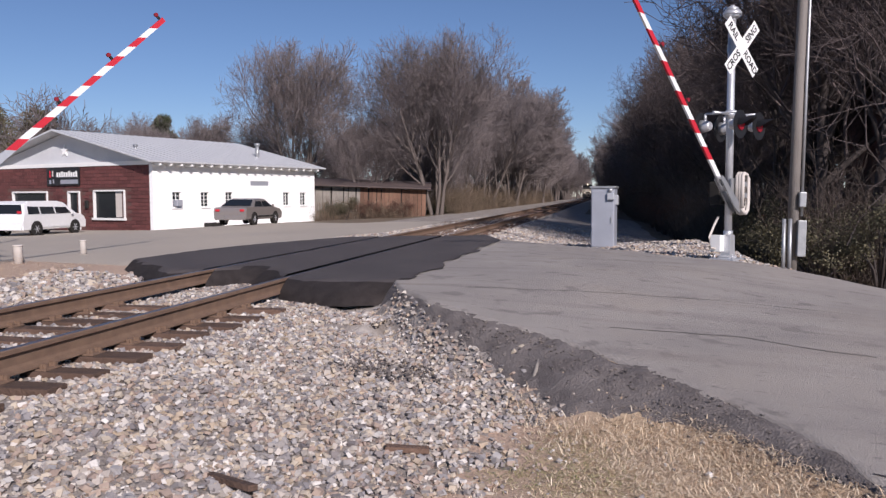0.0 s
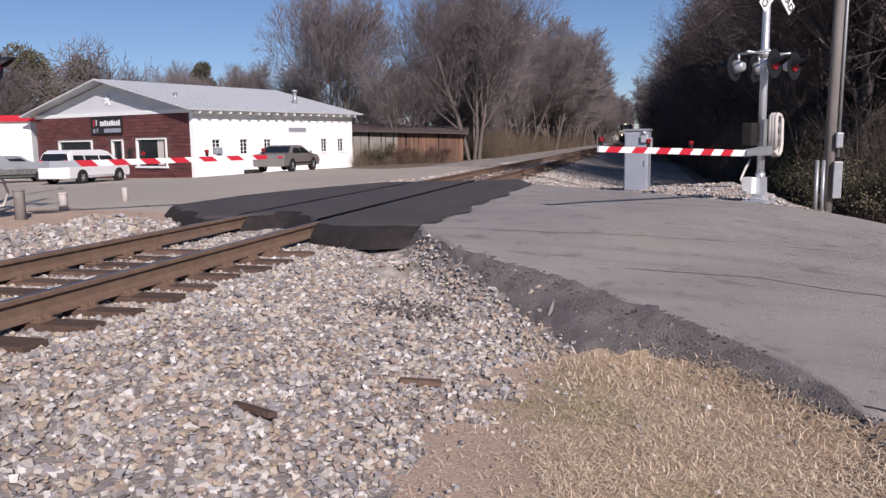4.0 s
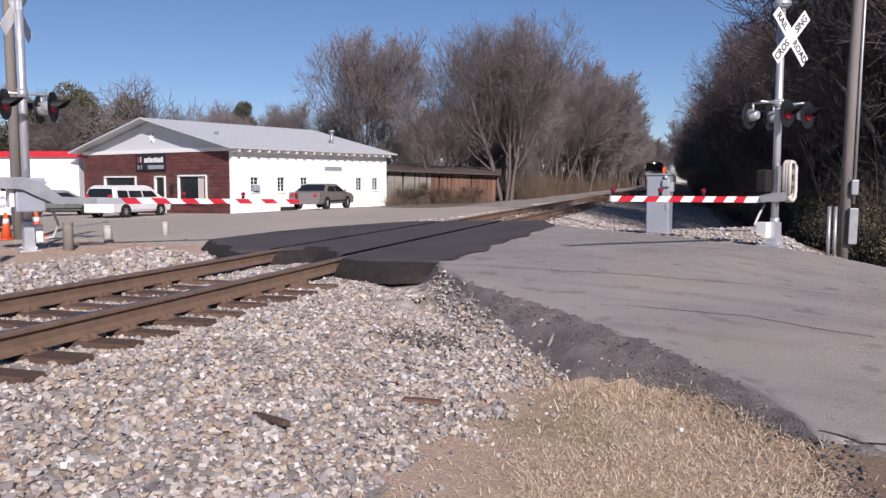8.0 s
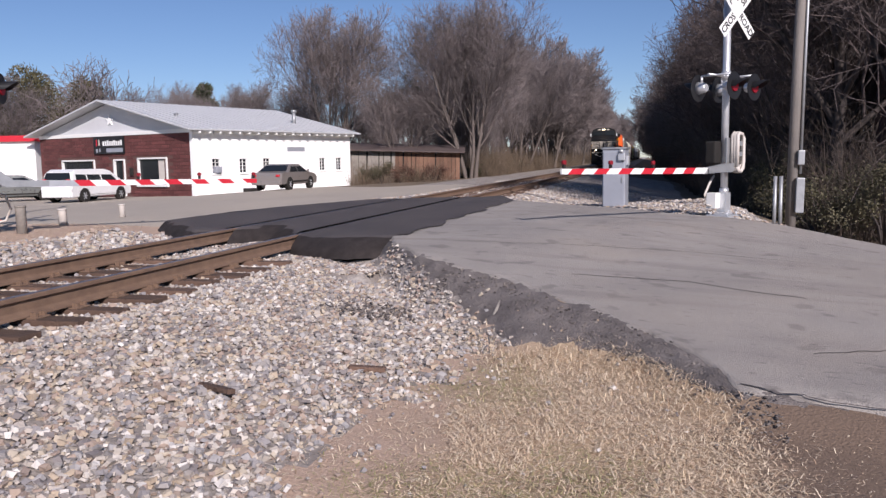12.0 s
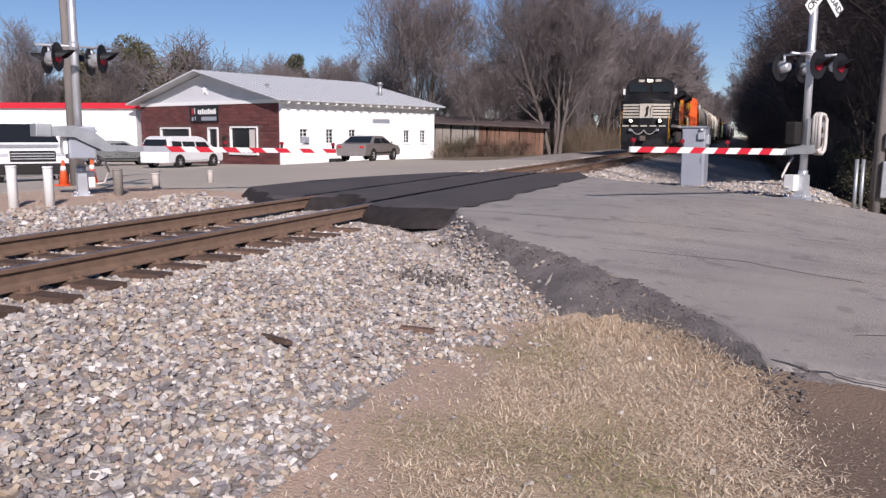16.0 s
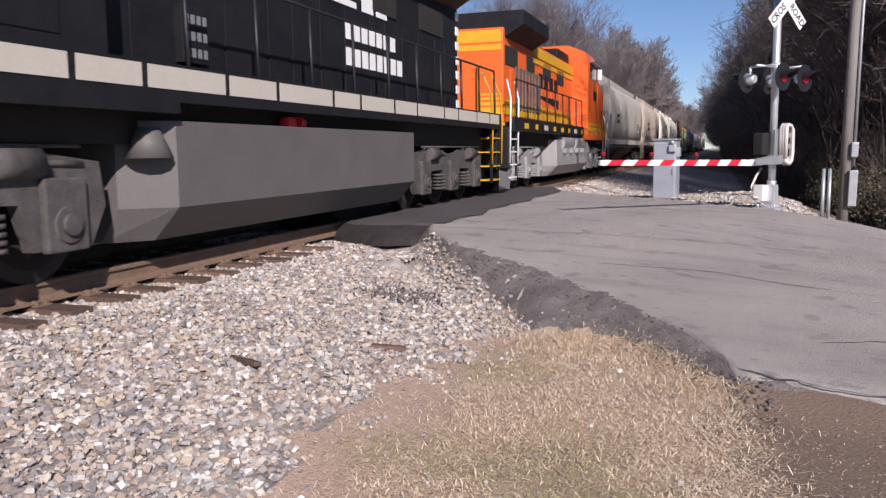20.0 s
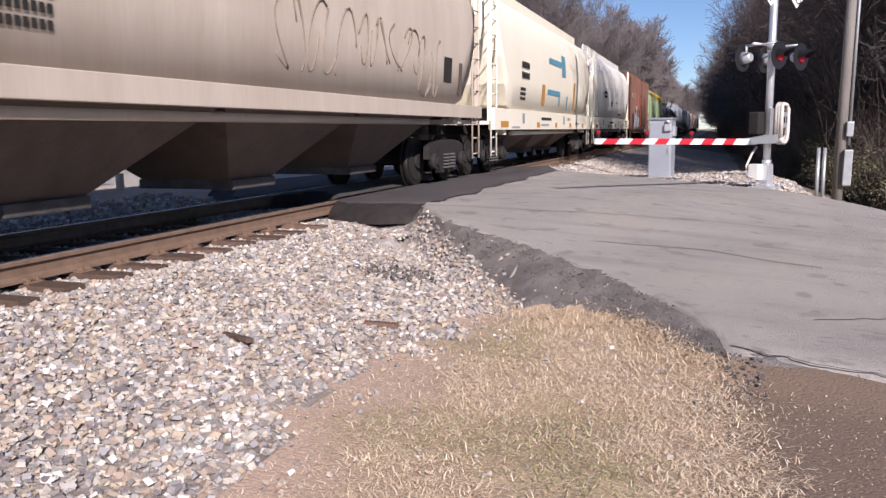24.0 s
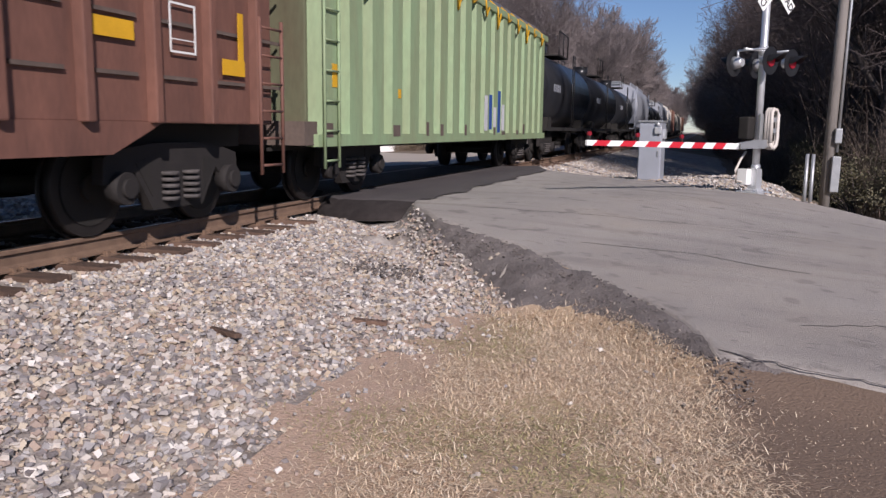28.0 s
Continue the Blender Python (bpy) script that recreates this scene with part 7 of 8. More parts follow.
                part("end_door", bbox(B(), -0.28, h1, 1.85, 0.3, h1 + 0.012, 3.5, 0.004), M["orangep"], g, "flush end door")
            for z0, z1 in ((3.62, 3.76), (3.82, 4.12)):
                bm = B()
                bbox(bm, min(s * 0.97, s * 0.976), cab1, z0, max(s * 0.97, s * 0.976), h1 - 3.4, z1)
                part("band", bm, M["yellow"], g, "yellow upper band")
            for z0, z1 in ((1.75, 1.9), (1.95, 2.06)):
                bm = B()
                bbox(bm, min(s * 1.575, s * 1.58), n0 + 0.5, z0, max(s * 1.575, s * 1.58), cab1, z1)
                part("band", bm, M["yellow"], g)
            for k in range(8):
                ys_ = h1 - 4.4 + k * 0.42
                part("intake_slat", bbox(B(), min(s * 0.95, s * 1.0), ys_, 2.15, max(s * 0.95, s * 1.0), ys_ + 0.24, 3.3, 0.01), M["carbrown"], g, "tall dark intake slot")
            bars(g, 0.972 if s > 0 else -0.978, cab1 + 3.0, cab1 + 6.3, 2.95, 3.38, 4, "black", 0.3, "emblem")
            bm = B()
            prism(bm, [(cab1 + 2.8, 2.72), (cab1 + 2.8, 2.42), (cab1 + 6.8, 2.72)] if s < 0 else [(cab1 + 2.8, 2.72), (cab1 + 2.8, 2.72 - 0.02), (cab1 + 6.8, 2.42), (cab1 + 6.8, 2.72)], min(s * 0.972, s * 0.978), max(s * 0.972, s * 0.978), "x")
            part("emblem", done(bm), M["black"], g, "dark wedge emblem")
        else:
            for k in range(5):
                bm = B()
                bbox(bm, min(s * 0.968, s * 0.976), 7.9, 3.2 + k * 0.16, max(s * 0.968, s * 0.976), 10.3 - k * 0.0, 3.29 + k * 0.16)
                part("emblem_bar", bm, M["white"], g, "white speed stripe of the emblem")
            bars(g, 0.968 if s > 0 else -0.976, 10.5, 11.6, 3.2, 3.92, 2, "white", 0.2, "emblem")
            bars(g, 0.972 if s > 0 else -0.98, 9.9, 11.9, 2.72, 2.98, 7, "white", 0.25)
            bars(g, 0.972 if s > 0 else -0.98, 9.9, 12.2, 2.34, 2.6, 8, "white", 0.25)
            for k in range(7):
                bm = B()
                bbox(bm, min(s * 0.95, s * 0.972), h1 - 0.16, 1.95 + k * 0.3, max(s * 0.95, s * 0.972), h1 + 0.004, 2.12 + k * 0.3)
                part("end_stripe", bm, M["white"], g, "white end chevron")
    if lead:
        for s in (-1, 1):
            x = s * 0.95
            vb = part("vent_box", bbox(B(), min(x, x + s * 0.12), 6.1 - 0.2, 1.98, max(x, x + s * 0.12), 6.1 + 0.22, 2.56, 0.01), M["locoblack"], g, "boxed vent with rows of slots")
            for i in range(4):
                for j in range(3):
                    part("slot", bbox(B(), min(x + s * 0.12, x + s * 0.126), 6.1 - 0.16 + i * 0.1, 2.04 + j * 0.17, max(x + s * 0.12, x + s * 0.126), 6.1 - 0.1 + i * 0.1, 2.13 + j * 0.17), M["galv"], vb)
            for yy in (2.2, 3.5):
                part("placard", bbox(B(), min(s * 1.562, s * 1.568), yy, 2.5, max(s * 1.562, s * 1.568), yy + 0.16, 2.62), M["red"], g, "small red warning placard")
            part("cab_door", bbox(B(), min(s * 1.55, s * 1.572), 2.9, 1.95, max(s * 1.55, s * 1.572), 3.75, 3.6, 0.01), body, g, "crew door")
    # roof: radiator wings, fans, exhaust
    bm = B()
    prism(bm, [(-0.95, 3.95), (-1.45, 4.25), (-1.45, 4.6), (1.45, 4.6), (1.45, 4.25), (0.95, 3.95)], h1 - 3.4, h1 - 0.15)
    part("radiator_housing", done(bm), M["locoblack"] if livery["band"] == 0 else M["locoblack"], g, "flared black radiator housing")
    bm = B()
    bbox(bm, -0.9, cab1 + 0.4, hz, 0.9, cab1 + 2.6, hz + 0.35, 0.04)
    bbox(bm, -0.7, cab1 + 3.2, hz, 0.7, h1 - 3.6, hz + 0.18, 0.03)
    part("roof_hatches", bm, M["locoblack"], g)
    bm = B()
    bbox(bm, -0.3, cab1 + 4.6, hz + 0.1, 0.3, cab1 + 5.6, hz + 0.45, 0.03)
    part("exhaust_stack", bm, M["dark"], g)
    bm = B()
    for k in range(3):
        tube(bm, [(0.1 * k - 0.1, cab1 - 0.6, 4.66), (0.1 * k - 0.1, cab1 - 1.0 + 0.08 * k, 4.72)], 0.04, 8, 0.08)
    part("horn", bm, M["galv"], g, "air horn")
    # side railings, each with its posts
    for s in (-1, 1):
        rail_y = axis_steps([(cab1 + 1.1, L - 0.6, 1.25)])
        bm = B()
        tube(bm, [(s * 1.5, rail_y[0], 2.78), (s * 1.5, rail_y[-1], 2.78)], 0.02, 6)
        part("side_railing", bm, M["black"], g)
        for y in rail_y:
            bm = B()
            tube(bm, [(s * 1.52, y, 1.6), (s * 1.5, y, 2.78)], 0.022, 6)
            part("railing_post", bm, M["black"], g)
    # fuel tank
    t0, t1 = (4.65, 10.95) if turned else (5.2, 11.4)
    bm = B()
    hull = [(-1.45, 1.36), (-1.45, 0.56), (-1.15, 0.24), (1.15, 0.24), (1.45, 0.56), (1.45, 1.36)]
    ends = [[bm.verts.new((px_ * k, yy, pz_)) for px_, pz_ in hull] for yy, k in ((t0 - 0.35, 0.72), (t0, 1), (t1, 1), (t1 + 0.35, 0.72))]
    for ra, rb in zip(ends, ends[1:]):
        for i in range(6):
            bm.faces.new((ra[i], ra[(i + 1) % 6], rb[(i + 1) % 6], rb[i]))
    bm.faces.new(ends[0])
    bm.faces.new(ends[-1][::-1])
    part("fuel_tank", done(bm), frame_m if livery["band"] else M["locogrey"], g, "wide grey fuel tank")
    if livery["band"]:
        for s in (-1, 1):
            for a in (t0 + 1.2, t0 + 3.5):
                bm = B()
                tube(bm, [(s * 1.28, a, 1.28), (s * 1.28, a + 0.1, 1.28), (s * 1.28, a + 1.85, 1.28), (s * 1.28, a + 1.95, 1.28)], 0.27, 18)
                part("air_tank", bm, M["tankalu"], g, "silver air reservoir")
                for d in (0.35, 1.55):
                    part("saddle", bbox(B(), s * 1.1, a + d, 0.95, s * 1.56, a + d + 0.16, 1.1), frame_m, g)
    for s in (-1, 1):
        bm = B()
        tube(bm, [(s * 1.3, t0 - 0.2, 1.3), (s * 1.3, t0 - 0.2, 1.02)], 0.1, 12, 0.22)
        part("bell", bm, frame_m if livery["band"] else M["locogrey"], g, "flared bell")
        bm = B()
        bbox(bm, s * 1.25, t0 + 2.2, 1.33, s * 1.4, t0 + 2.4, 1.48, 0.03)
        disc(bm, (s * 1.32, t0 + 2.6, 1.42), 0.07, 0.12, "y", 10)
        part("filler", bm, M["red"], g, "red filler cap")
    mid = (2.3, L - 3.05) if turned else (2.4, L - 2.75)
    for y in mid:
        truck(g, y, (-1.62, 0.0, 1.62), 0.5, frame_m, True)
    return g


loco(0.35, 16.9, 1.3, dict(body="locoblack", deck="locoblack", truck="truckgrey", sill="stripe", pilot="locoblack", plough="locoblack", step="yellow", grab="yellowrail", nose="stripe", band=0),
     "black and white striped freight locomotive with lit headlights", False)
loco(18.1, 17.2, 2.9, dict(body="orangep", deck="black", truck="silver", sill="yellow", pilot="black", plough="black", step="white", grab="white", nose="yellow", band=1),
     "orange freight locomotive with yellow bands, running backwards", True)


def freight_ends(g, L, t_in, body_m):
    for y, s in ((0.0, -1), (L, 1)):
        coupler(g, y, s)
        truck(g, t_in if s < 0 else L - t_in, (-0.86, 0.86), 0.46, M["truckgrey"], False)


def ladder(g, x, y0, y1, z0, z1, n, material):
    l = new("ladder")
    l.parent = g
    for y in (y0, y1):
        bm = B()
        tube(bm, [(x, y, z0), (x, y, z1)], 0.022, 6)
        part("rail", bm, M[material], l)
    for k in range(n):
        z = z0 + 0.1 + (z1 - z0 - 0.2) * k / (n - 1)
        bm = B()
        tube(bm, [(x, y0, z), (x, y1, z)], 0.016, 6)
        part("rung", bm, M[material], l)


def hopper(at, L, paint, sill_m, sill, label, decals):
    g = rolling("hopper_car", at, label, "hopper car", "freight cars")
    z0, z1 = sill
    bm = B()
    rings = []
    ys = [(0.75, 3.35), (0.95, 2.7), (1.25, 2.1), (1.7, 1.62), (2.2, z1 - 0.02), (L - 2.2, z1 - 0.02), (L - 1.7, 1.62), (L - 1.25, 2.1), (L - 0.95, 2.7), (L - 0.75, 3.35)]
    prof = [(1.5, 1.0), (1.56, 1.9), (1.6, 2.6), (1.57, 3.2), (1.47, 3.75), (1.28, 4.1), (0.85, 4.32), (0.4, 4.4)]
    for y, zb in ys:
        pts = []
        for w, z in prof:
            zz = zb + (4.4 - zb) * (z - 1.0) / 3.4
            ww = lerp_table([(1.0, 1.5), (1.9, 1.56), (2.6, 1.6), (3.2, 1.57), (3.75, 1.47), (4.1, 1.28), (4.32, 0.85), (4.4, 0.4)], zz)
            pts.append((ww, zz))
        rings.append([bm.verts.new((w, y, z)) for w, z in pts] + [bm.verts.new((-w, y, z)) for w, z in reversed(pts)])
    n = len(rings[0])
    for a, b in zip(rings, rings[1:]):
        for i in range(n):
            f = bm.faces.new((a[i], a[(i + 1) % n], b[(i + 1) % n], b[i]))
            f.smooth = i != n - 1
    bm.faces.new(rings[0][::-1])
    bm.faces.new(rings[-1])
    part("hopper_body", done(bm), M[paint], g, "bulging curved hopper body")
    for s in (-1, 1):
        part("side_sill", bbox(B(), min(s * 1.44, s * 1.58), 0.35, z0, max(s * 1.44, s * 1.58), L - 0.35, z1, 0.01), M[sill_m], g, "deep side sill")
    part("centre_sill", bbox(B(), -0.3, 0.1, 0.95, 0.3, L - 0.1, 1.25), M["dark"], g)
    for y, s in ((0.3, 1), (L - 0.3, -1)):
        part("end_platform", bbox(B(), -1.45, min(y, y + s * 1.6), 1.16, 1.45, max(y, y + s * 1.6), 1.24), M[sill_m], g)
        bm = B()
        ya, yb = y + s * 0.6, y + s * 1.85
        prism(bm, [(ya, 3.3), (ya + s * 0.06, 3.3), (yb + s * 0.06, 1.25), (yb, 1.25)], -1.3, 1.3, "x")
        part("slope_sheet", done(bm), M["dark"], g, "dark end slope sheet")
        for sx in (-1, 1):
            ladder(g, sx * 1.5, y + s * 0.02, y + s * 0.5, 0.45, 4.2, 12, sill_m)
            part("jacking_pad", bbox(B(), min(sx * 1.3, sx * 1.5), y + s * 1.35 - 0.1, z0 - 0.12, max(sx * 1.3, sx * 1.5), y + s * 1.35 + 0.1, z0 + 0.04, 0.01), M[sill_m], g)
            part("corner_post", bbox(B(), min(sx * 1.42, sx * 1.5), y, 1.24, max(sx * 1.42, sx * 1.5), y + s * 0.08, 3.4), M[sill_m], g)
    k = 3
    span = L - 5.6
    for i in range(k):
        a, b = 2.8 + span * i / k, 2.8 + span * (i + 1) / k
        c = (a + b) / 2
        bm = B()
        for v, (y0, y1, w0, zz) in enumerate(((a, b, 1.42, z0 + 0.05), (c - 0.45, c + 0.45, 0.6, 0.42))):
            rr_ = [bm.verts.new(p) for p in ((-w0, y0, zz), (w0, y0, zz), (w0, y1, zz), (-w0, y1, zz))]
            if v:
                for j in range(4):
                    bm.faces.new((prev[j], prev[(j + 1) % 4], rr_[(j + 1) % 4], rr_[j]))
                bm.faces.new(rr_)
            prev = rr_
        part("discharge_bay", done(bm), M["carbrown"], g, "grimy discharge bay")
        part("outlet_gate", bbox(B(), -0.7, c - 0.5, 0.34, 0.7, c + 0.5, 0.46, 0.02), M["truckgrey"], g)
    part("running_board", bbox(B(), -0.32, 0.5, 4.55, 0.32, L - 0.5, 4.6), M["galv"], g, "roof walkway grating")
    y = 0.6
    while y < L:
        part("walkway_bracket", bbox(B(), -0.34, y, 4.38, 0.34, y + 0.05, 4.55), M["galv"], g)
        y += 1.25
    for s in (-1, 1):
        part("hatch_rail", bbox(B(), min(s * 0.95, s * 1.0), 0.9, 4.28, max(s * 0.95, s * 1.0), L - 0.9, 4.5), M[paint], g)
    bm = B()
    tube(bm, [(1.3, 3, z0 - 0.08), (1.3, L - 3, z0 - 0.08)], 0.06, 8)
    part("brake_pipe", bm, M[sill_m], g)
    freight_ends(g, L, 1.55, sill_m)
    for d in decals:
        d(g)
    return g


def dec(y0, y1, z0, z1, n, m, x=1.585):
    return lambda g: bars(g, x, y0, y1, z0, z1, n, m)


def side_x(z):
    return lerp_table([(1.0, 1.5), (1.9, 1.56), (2.6, 1.6), (3.2, 1.57), (3.75, 1.47)], z)


def plate_decal(y0, y1, z0, z1, m):
    """A flat marking that follows the bulge of the side."""
    def put(g):
        bm = B()
        n = 5
        vs = []
        for k in range(n + 1):
            z = z0 + (z1 - z0) * k / n
            vs.append([bm.verts.new((side_x(z) + 0.012, y, z)) for y in (y0, y1)])
        for a, b in zip(vs, vs[1:]):
            bm.faces.new((a[0], a[1], b[1], b[0]))
        part("marking", bm, M[m], g)
    return put


def small_print(y, z, rows, n, m="dark", h=0.075, w=0.075):
    def put(g):
        for k in range(rows):
            bars(g, side_x(z - k * h * 1.6) + 0.01, y, y + n * w, z - k * h * 1.6 - h, z - k * h * 1.6, n, m, 0.35)
    return put


def scrawl(y, z, n, h, seed):
    """Faded brown spray-painted strokes that follow the side."""
    def put(g):
        rng = random.Random(seed)
        for k in range(n):
            c, pts = y + k * 0.42, []
            fz, fy, pz = rng.uniform(0.25, 0.5), rng.uniform(0.3, 0.55), rng.uniform(0, 6)
            for i in range(13):
                zz = z + h * (0.5 + 0.5 * math.sin(i * fz + pz))
                yy = c + 0.22 * math.sin(i * fy + k) + 0.02 * i
                pts.append((side_x(zz) + 0.002, yy, zz))
            part("graffiti", tube(B(), pts, 0.012, 5), M["fadedspray"], g, "faded brown spray-painted stroke")
    return put


hopper(35.85, 17.8, "hopgrey", "hopgrey", (1.28, 1.52), "weathered grey covered hopper with three bays", [small_print(3.2, 2.75, 2, 5, h=0.17, w=0.17), small_print(13.6, 2.5, 3, 9), plate_decal(15.0, 15.6, 1.9, 2.4, "dark"), plate_decal(16.2, 16.45, 1.55, 3.2, "amber"), plate_decal(12.0, 12.2, 1.6, 3.0, "amber")])
hopper(53.95, 15.75, "hoptan", "hoptan", (1.28, 1.52), "rust-streaked tan covered hopper car", [small_print(3.3, 2.85, 2, 5, h=0.2, w=0.2), small_print(3.2, 2.1, 3, 8), scrawl(7.0, 1.75, 5, 0.9, 21), scrawl(9.2, 1.95, 6, 0.7, 22), scrawl(11.6, 1.6, 3, 1.0, 23), plate_decal(12.9, 13.35, 1.9, 2.35, "dark"), plate_decal(13.8, 14.0, 1.7, 2.3, "carbrown")])
cream = [small_print(3.0, 2.75, 2, 6, h=0.16, w=0.15), small_print(2.9, 2.1, 3, 8), plate_decal(6.6, 8.6, 2.95, 3.12, "skyblue"), plate_decal(8.7, 9.3, 2.7, 3.35, "skyblue"), plate_decal(6.4, 8.2, 2.05, 2.2, "skyblue"), plate_decal(8.2, 8.4, 1.75, 2.2, "skyblue"), plate_decal(9.6, 9.8, 1.65, 2.1, "skyblue"),
         plate_decal(5.6, 6.0, 1.7, 2.3, "amber"), plate_decal(10.9, 11.2, 1.7, 2.6, "amber")]
band = [dec(0.9, 1.85, 1.1, 1.24, 1, "amber"), dec(4.9, 5.4, 1.1, 1.24, 1, "amber"), dec(7.6, 8.0, 1.1, 1.24, 1, "amber"), dec(10.2, 10.6, 1.1, 1.24, 1, "amber"), dec(12.9, 13.4, 1.1, 1.24, 1, "amber"),
        dec(3.1, 3.4, 1.2, 1.45, 2, "boxgrey"), dec(5.5, 7.0, 1.3, 1.38, 14, "dark"), dec(5.5, 6.6, 1.14, 1.2, 12, "boxgrey"), dec(2.0, 2.8, 1.08, 1.12, 10, "boxgrey"), dec(9.0, 9.35, 1.2, 1.45, 1, "boxgrey"), dec(11.4, 12.3, 1.2, 1.26, 9, "boxgrey"),
        lambda g: words(g, 1.585, 10.0, 1.36, "CAUTION", 0.12, "dark")]
hopper(70.05, 15.45, "hopcream", "hopcream", (1.04, 1.53), "sunlit cream covered hopper with faded blue stripes", cream + band)
hopper(85.85, 14.75, "hopwhite", "hopcream", (1.04, 1.53), "dusty white covered hopper with a cream sill", [small_print(3.4, 2.7, 2, 9, h=0.11, w=0.1), small_print(6.0, 2.3, 2, 7), small_print(9.2, 1.8, 1, 10), plate_decal(12.9, 13.2, 1.9, 2.4, "dark"), lambda g: words(g, side_x(2.3) + 0.014, 8.0, 2.3, "CAUTION", 0.16, "dark"), lambda g: words(g, 1.586, 12.9, 1.17, "CU FT 5000", 0.11, "dark"), dec(12.5, 13.4, 1.38, 1.46, 9, "dark"), dec(12.5, 13.2, 1.26, 1.33, 7, "dark"), dec(13.75, 13.9, 1.12, 1.26, 1, "red")] + band)


def boxcar(at, L):
    g = rolling("boxcar", at, "faded brown ribbed boxcar with red doors and white graffiti", "boxcar", "freight cars")
    z0, z1 = 1.05, 4.25
    part("car_side", bbox(B(), -1.45, 0.3, z0, 1.45, L - 0.3, z1, 0.02), M["boxbrown"], g, "brown steel body")
    part("roof", bbox(B(), -1.52, 0.25, z1, 1.52, L - 0.25, z1 + 0.12, 0.04), M["carbrown"], g)
    d0, d1 = 6.25, 8.8
    for s in (-1, 1):
        y, k = 0.35, 0
        while y < L - 0.3:
            if not (d0 - 0.15 < y < d1 + 0.1):
                part("side_rib", bbox(B(), min(s * 1.44, s * 1.56), y, z0, max(s * 1.44, s * 1.56), y + 0.1, z1, 0.015), M["boxbrown"], g)
                if not (d0 - 1.0 < y < d0):
                    for z in (1.45, 1.95, 2.5, 3.05, 3.6):
                        part("lashing_bar", bbox(B(), min(s * 1.46, s * 1.485), y + 0.2, z, max(s * 1.46, s * 1.485), y + 0.72, z + 0.035), M["carbrown"], g)
            y += 0.865
            k += 1
        door = new("plug_door")
        door.parent = g
        part("door_panel", bbox(B(), min(s * 1.46, s * 1.53), d0, z0 + 0.12, max(s * 1.46, s * 1.53), d1, z1 - 0.05, 0.02), M["doorred"], door, "orange-red plug door")
        for z in (1.75, 2.45, 3.15):
            part("door_rib", bbox(B(), min(s * 1.53, s * 1.57), d0 + 0.05, z, max(s * 1.53, s * 1.57), d1 - 0.05, z + 0.05), M["boxbrown"], door)
        for yy in (d0 + 0.12, d1 - 0.6):
            part("lock_bar", tube(B(), [(s * 1.58, yy, z0), (s * 1.58, yy, z1)], 0.025, 6), M["carbrown"], door)
        part("door_track", bbox(B(), min(s * 1.46, s * 1.6), d0 - 2.4, z0 - 0.05, max(s * 1.46, s * 1.6), d1 + 0.8, z0 + 0.05), M["carbrown"], g)
        bm = B()
        prism(bm, [(2.3, 1.06), (3.0, 0.78), (L - 3.0, 0.78), (L - 2.3, 1.06)], min(s * 1.4, s * 1.47), max(s * 1.4, s * 1.47), "x")
        part("side_sill", done(bm), M["boxbrown"], g)
        for y in (0.25, L - 0.75):
            ladder(g, s * 1.57, y, y + 0.48, 0.5, 4.1 if y < 1 else 2.2, 10 if y < 1 else 6, "boxbrown")
    part("underframe", bbox(B(), -1.0, 0.3, 0.8, 1.0, L - 0.3, 1.06), M["dark"], g)
    # graffiti and stencils on the sunny side
    rg = random.Random(9)
    for k in range(11):
        y = 2.7 + k * 0.31
        a, b = rg.uniform(1.0, 1.2), rg.uniform(1.75, 2.55)
        bm = B()
        prism(bm, [(y, a), (y + rg.uniform(0.32, 0.5), a - 0.02), (y + rg.uniform(0.25, 0.55), (a + b) / 2), (y + rg.uniform(0.25, 0.5), b), (y - 0.05, b - rg.uniform(0, 0.25)), (y + rg.uniform(-0.1, 0.1), (a + b) / 2)], 1.553, 1.559, "x")
        part("graffiti", done(bm), M["graff" if k % 4 else "boxgrey"], g, "white spray-painted letterform")
    for k in range(7):
        y = 2.9 + k * 0.48
        bm = B()
        tube(bm, [(1.562, y, 1.1), (1.562, y + 0.12, 1.5 + 0.1 * (k % 2)), (1.562, y + 0.02, 1.9), (1.562, y + 0.25, 2.2)], 0.012, 4)
        part("graffiti", bm, M["black"], g, "dark spray-painted outline")
    for y, z, w, h in ((1.5, 1.75, 0.42, 0.3), (4.4, 2.2, 0.35, 0.22), (5.75, 1.95, 0.3, 0.2), (7.3, 1.35, 0.4, 0.13), (10.9, 1.75, 0.5, 0.16), (12.75, 1.55, 0.42, 0.16), (13.05, 1.55, 0.1, 0.65)):
        part("marking", bbox(B(), 1.487, y, z, 1.494, y + w, z + h), M["yellow"], g, "yellow stencil panel")
    bm = B()
    for a, b, c, d in ((11.9, 12.3, 1.7, 1.72), (11.9, 12.3, 2.14, 2.16), (11.9, 11.92, 1.7, 2.16), (12.28, 12.3, 1.7, 2.16), (11.9, 12.3, 1.82, 1.83)):
        bbox(bm, 1.487, a, c, 1.494, b, d)
    part("marking", bm, M["white"], g, "white stencilled frame")
    words(g, 1.5, 10.6, 2.75, "THE SOUTH", 0.3, "stripe")
    bars(g, 1.49, 9.4, 12.2, 3.25, 3.5, 7, "stripe", 0.4)
    bars(g, 1.49, 2.0, 4.6, 2.95, 3.2, 9, "stripe", 0.5)
    for y, s in ((0, -1), (L, 1)):
        ladder(g, 1.2, y - s * 0.28, y - s * 0.24, 1.2, 4.0, 8, "boxbrown")
    freight_ends(g, L, 1.75, "boxbrown")


boxcar(101.0, 14.1)


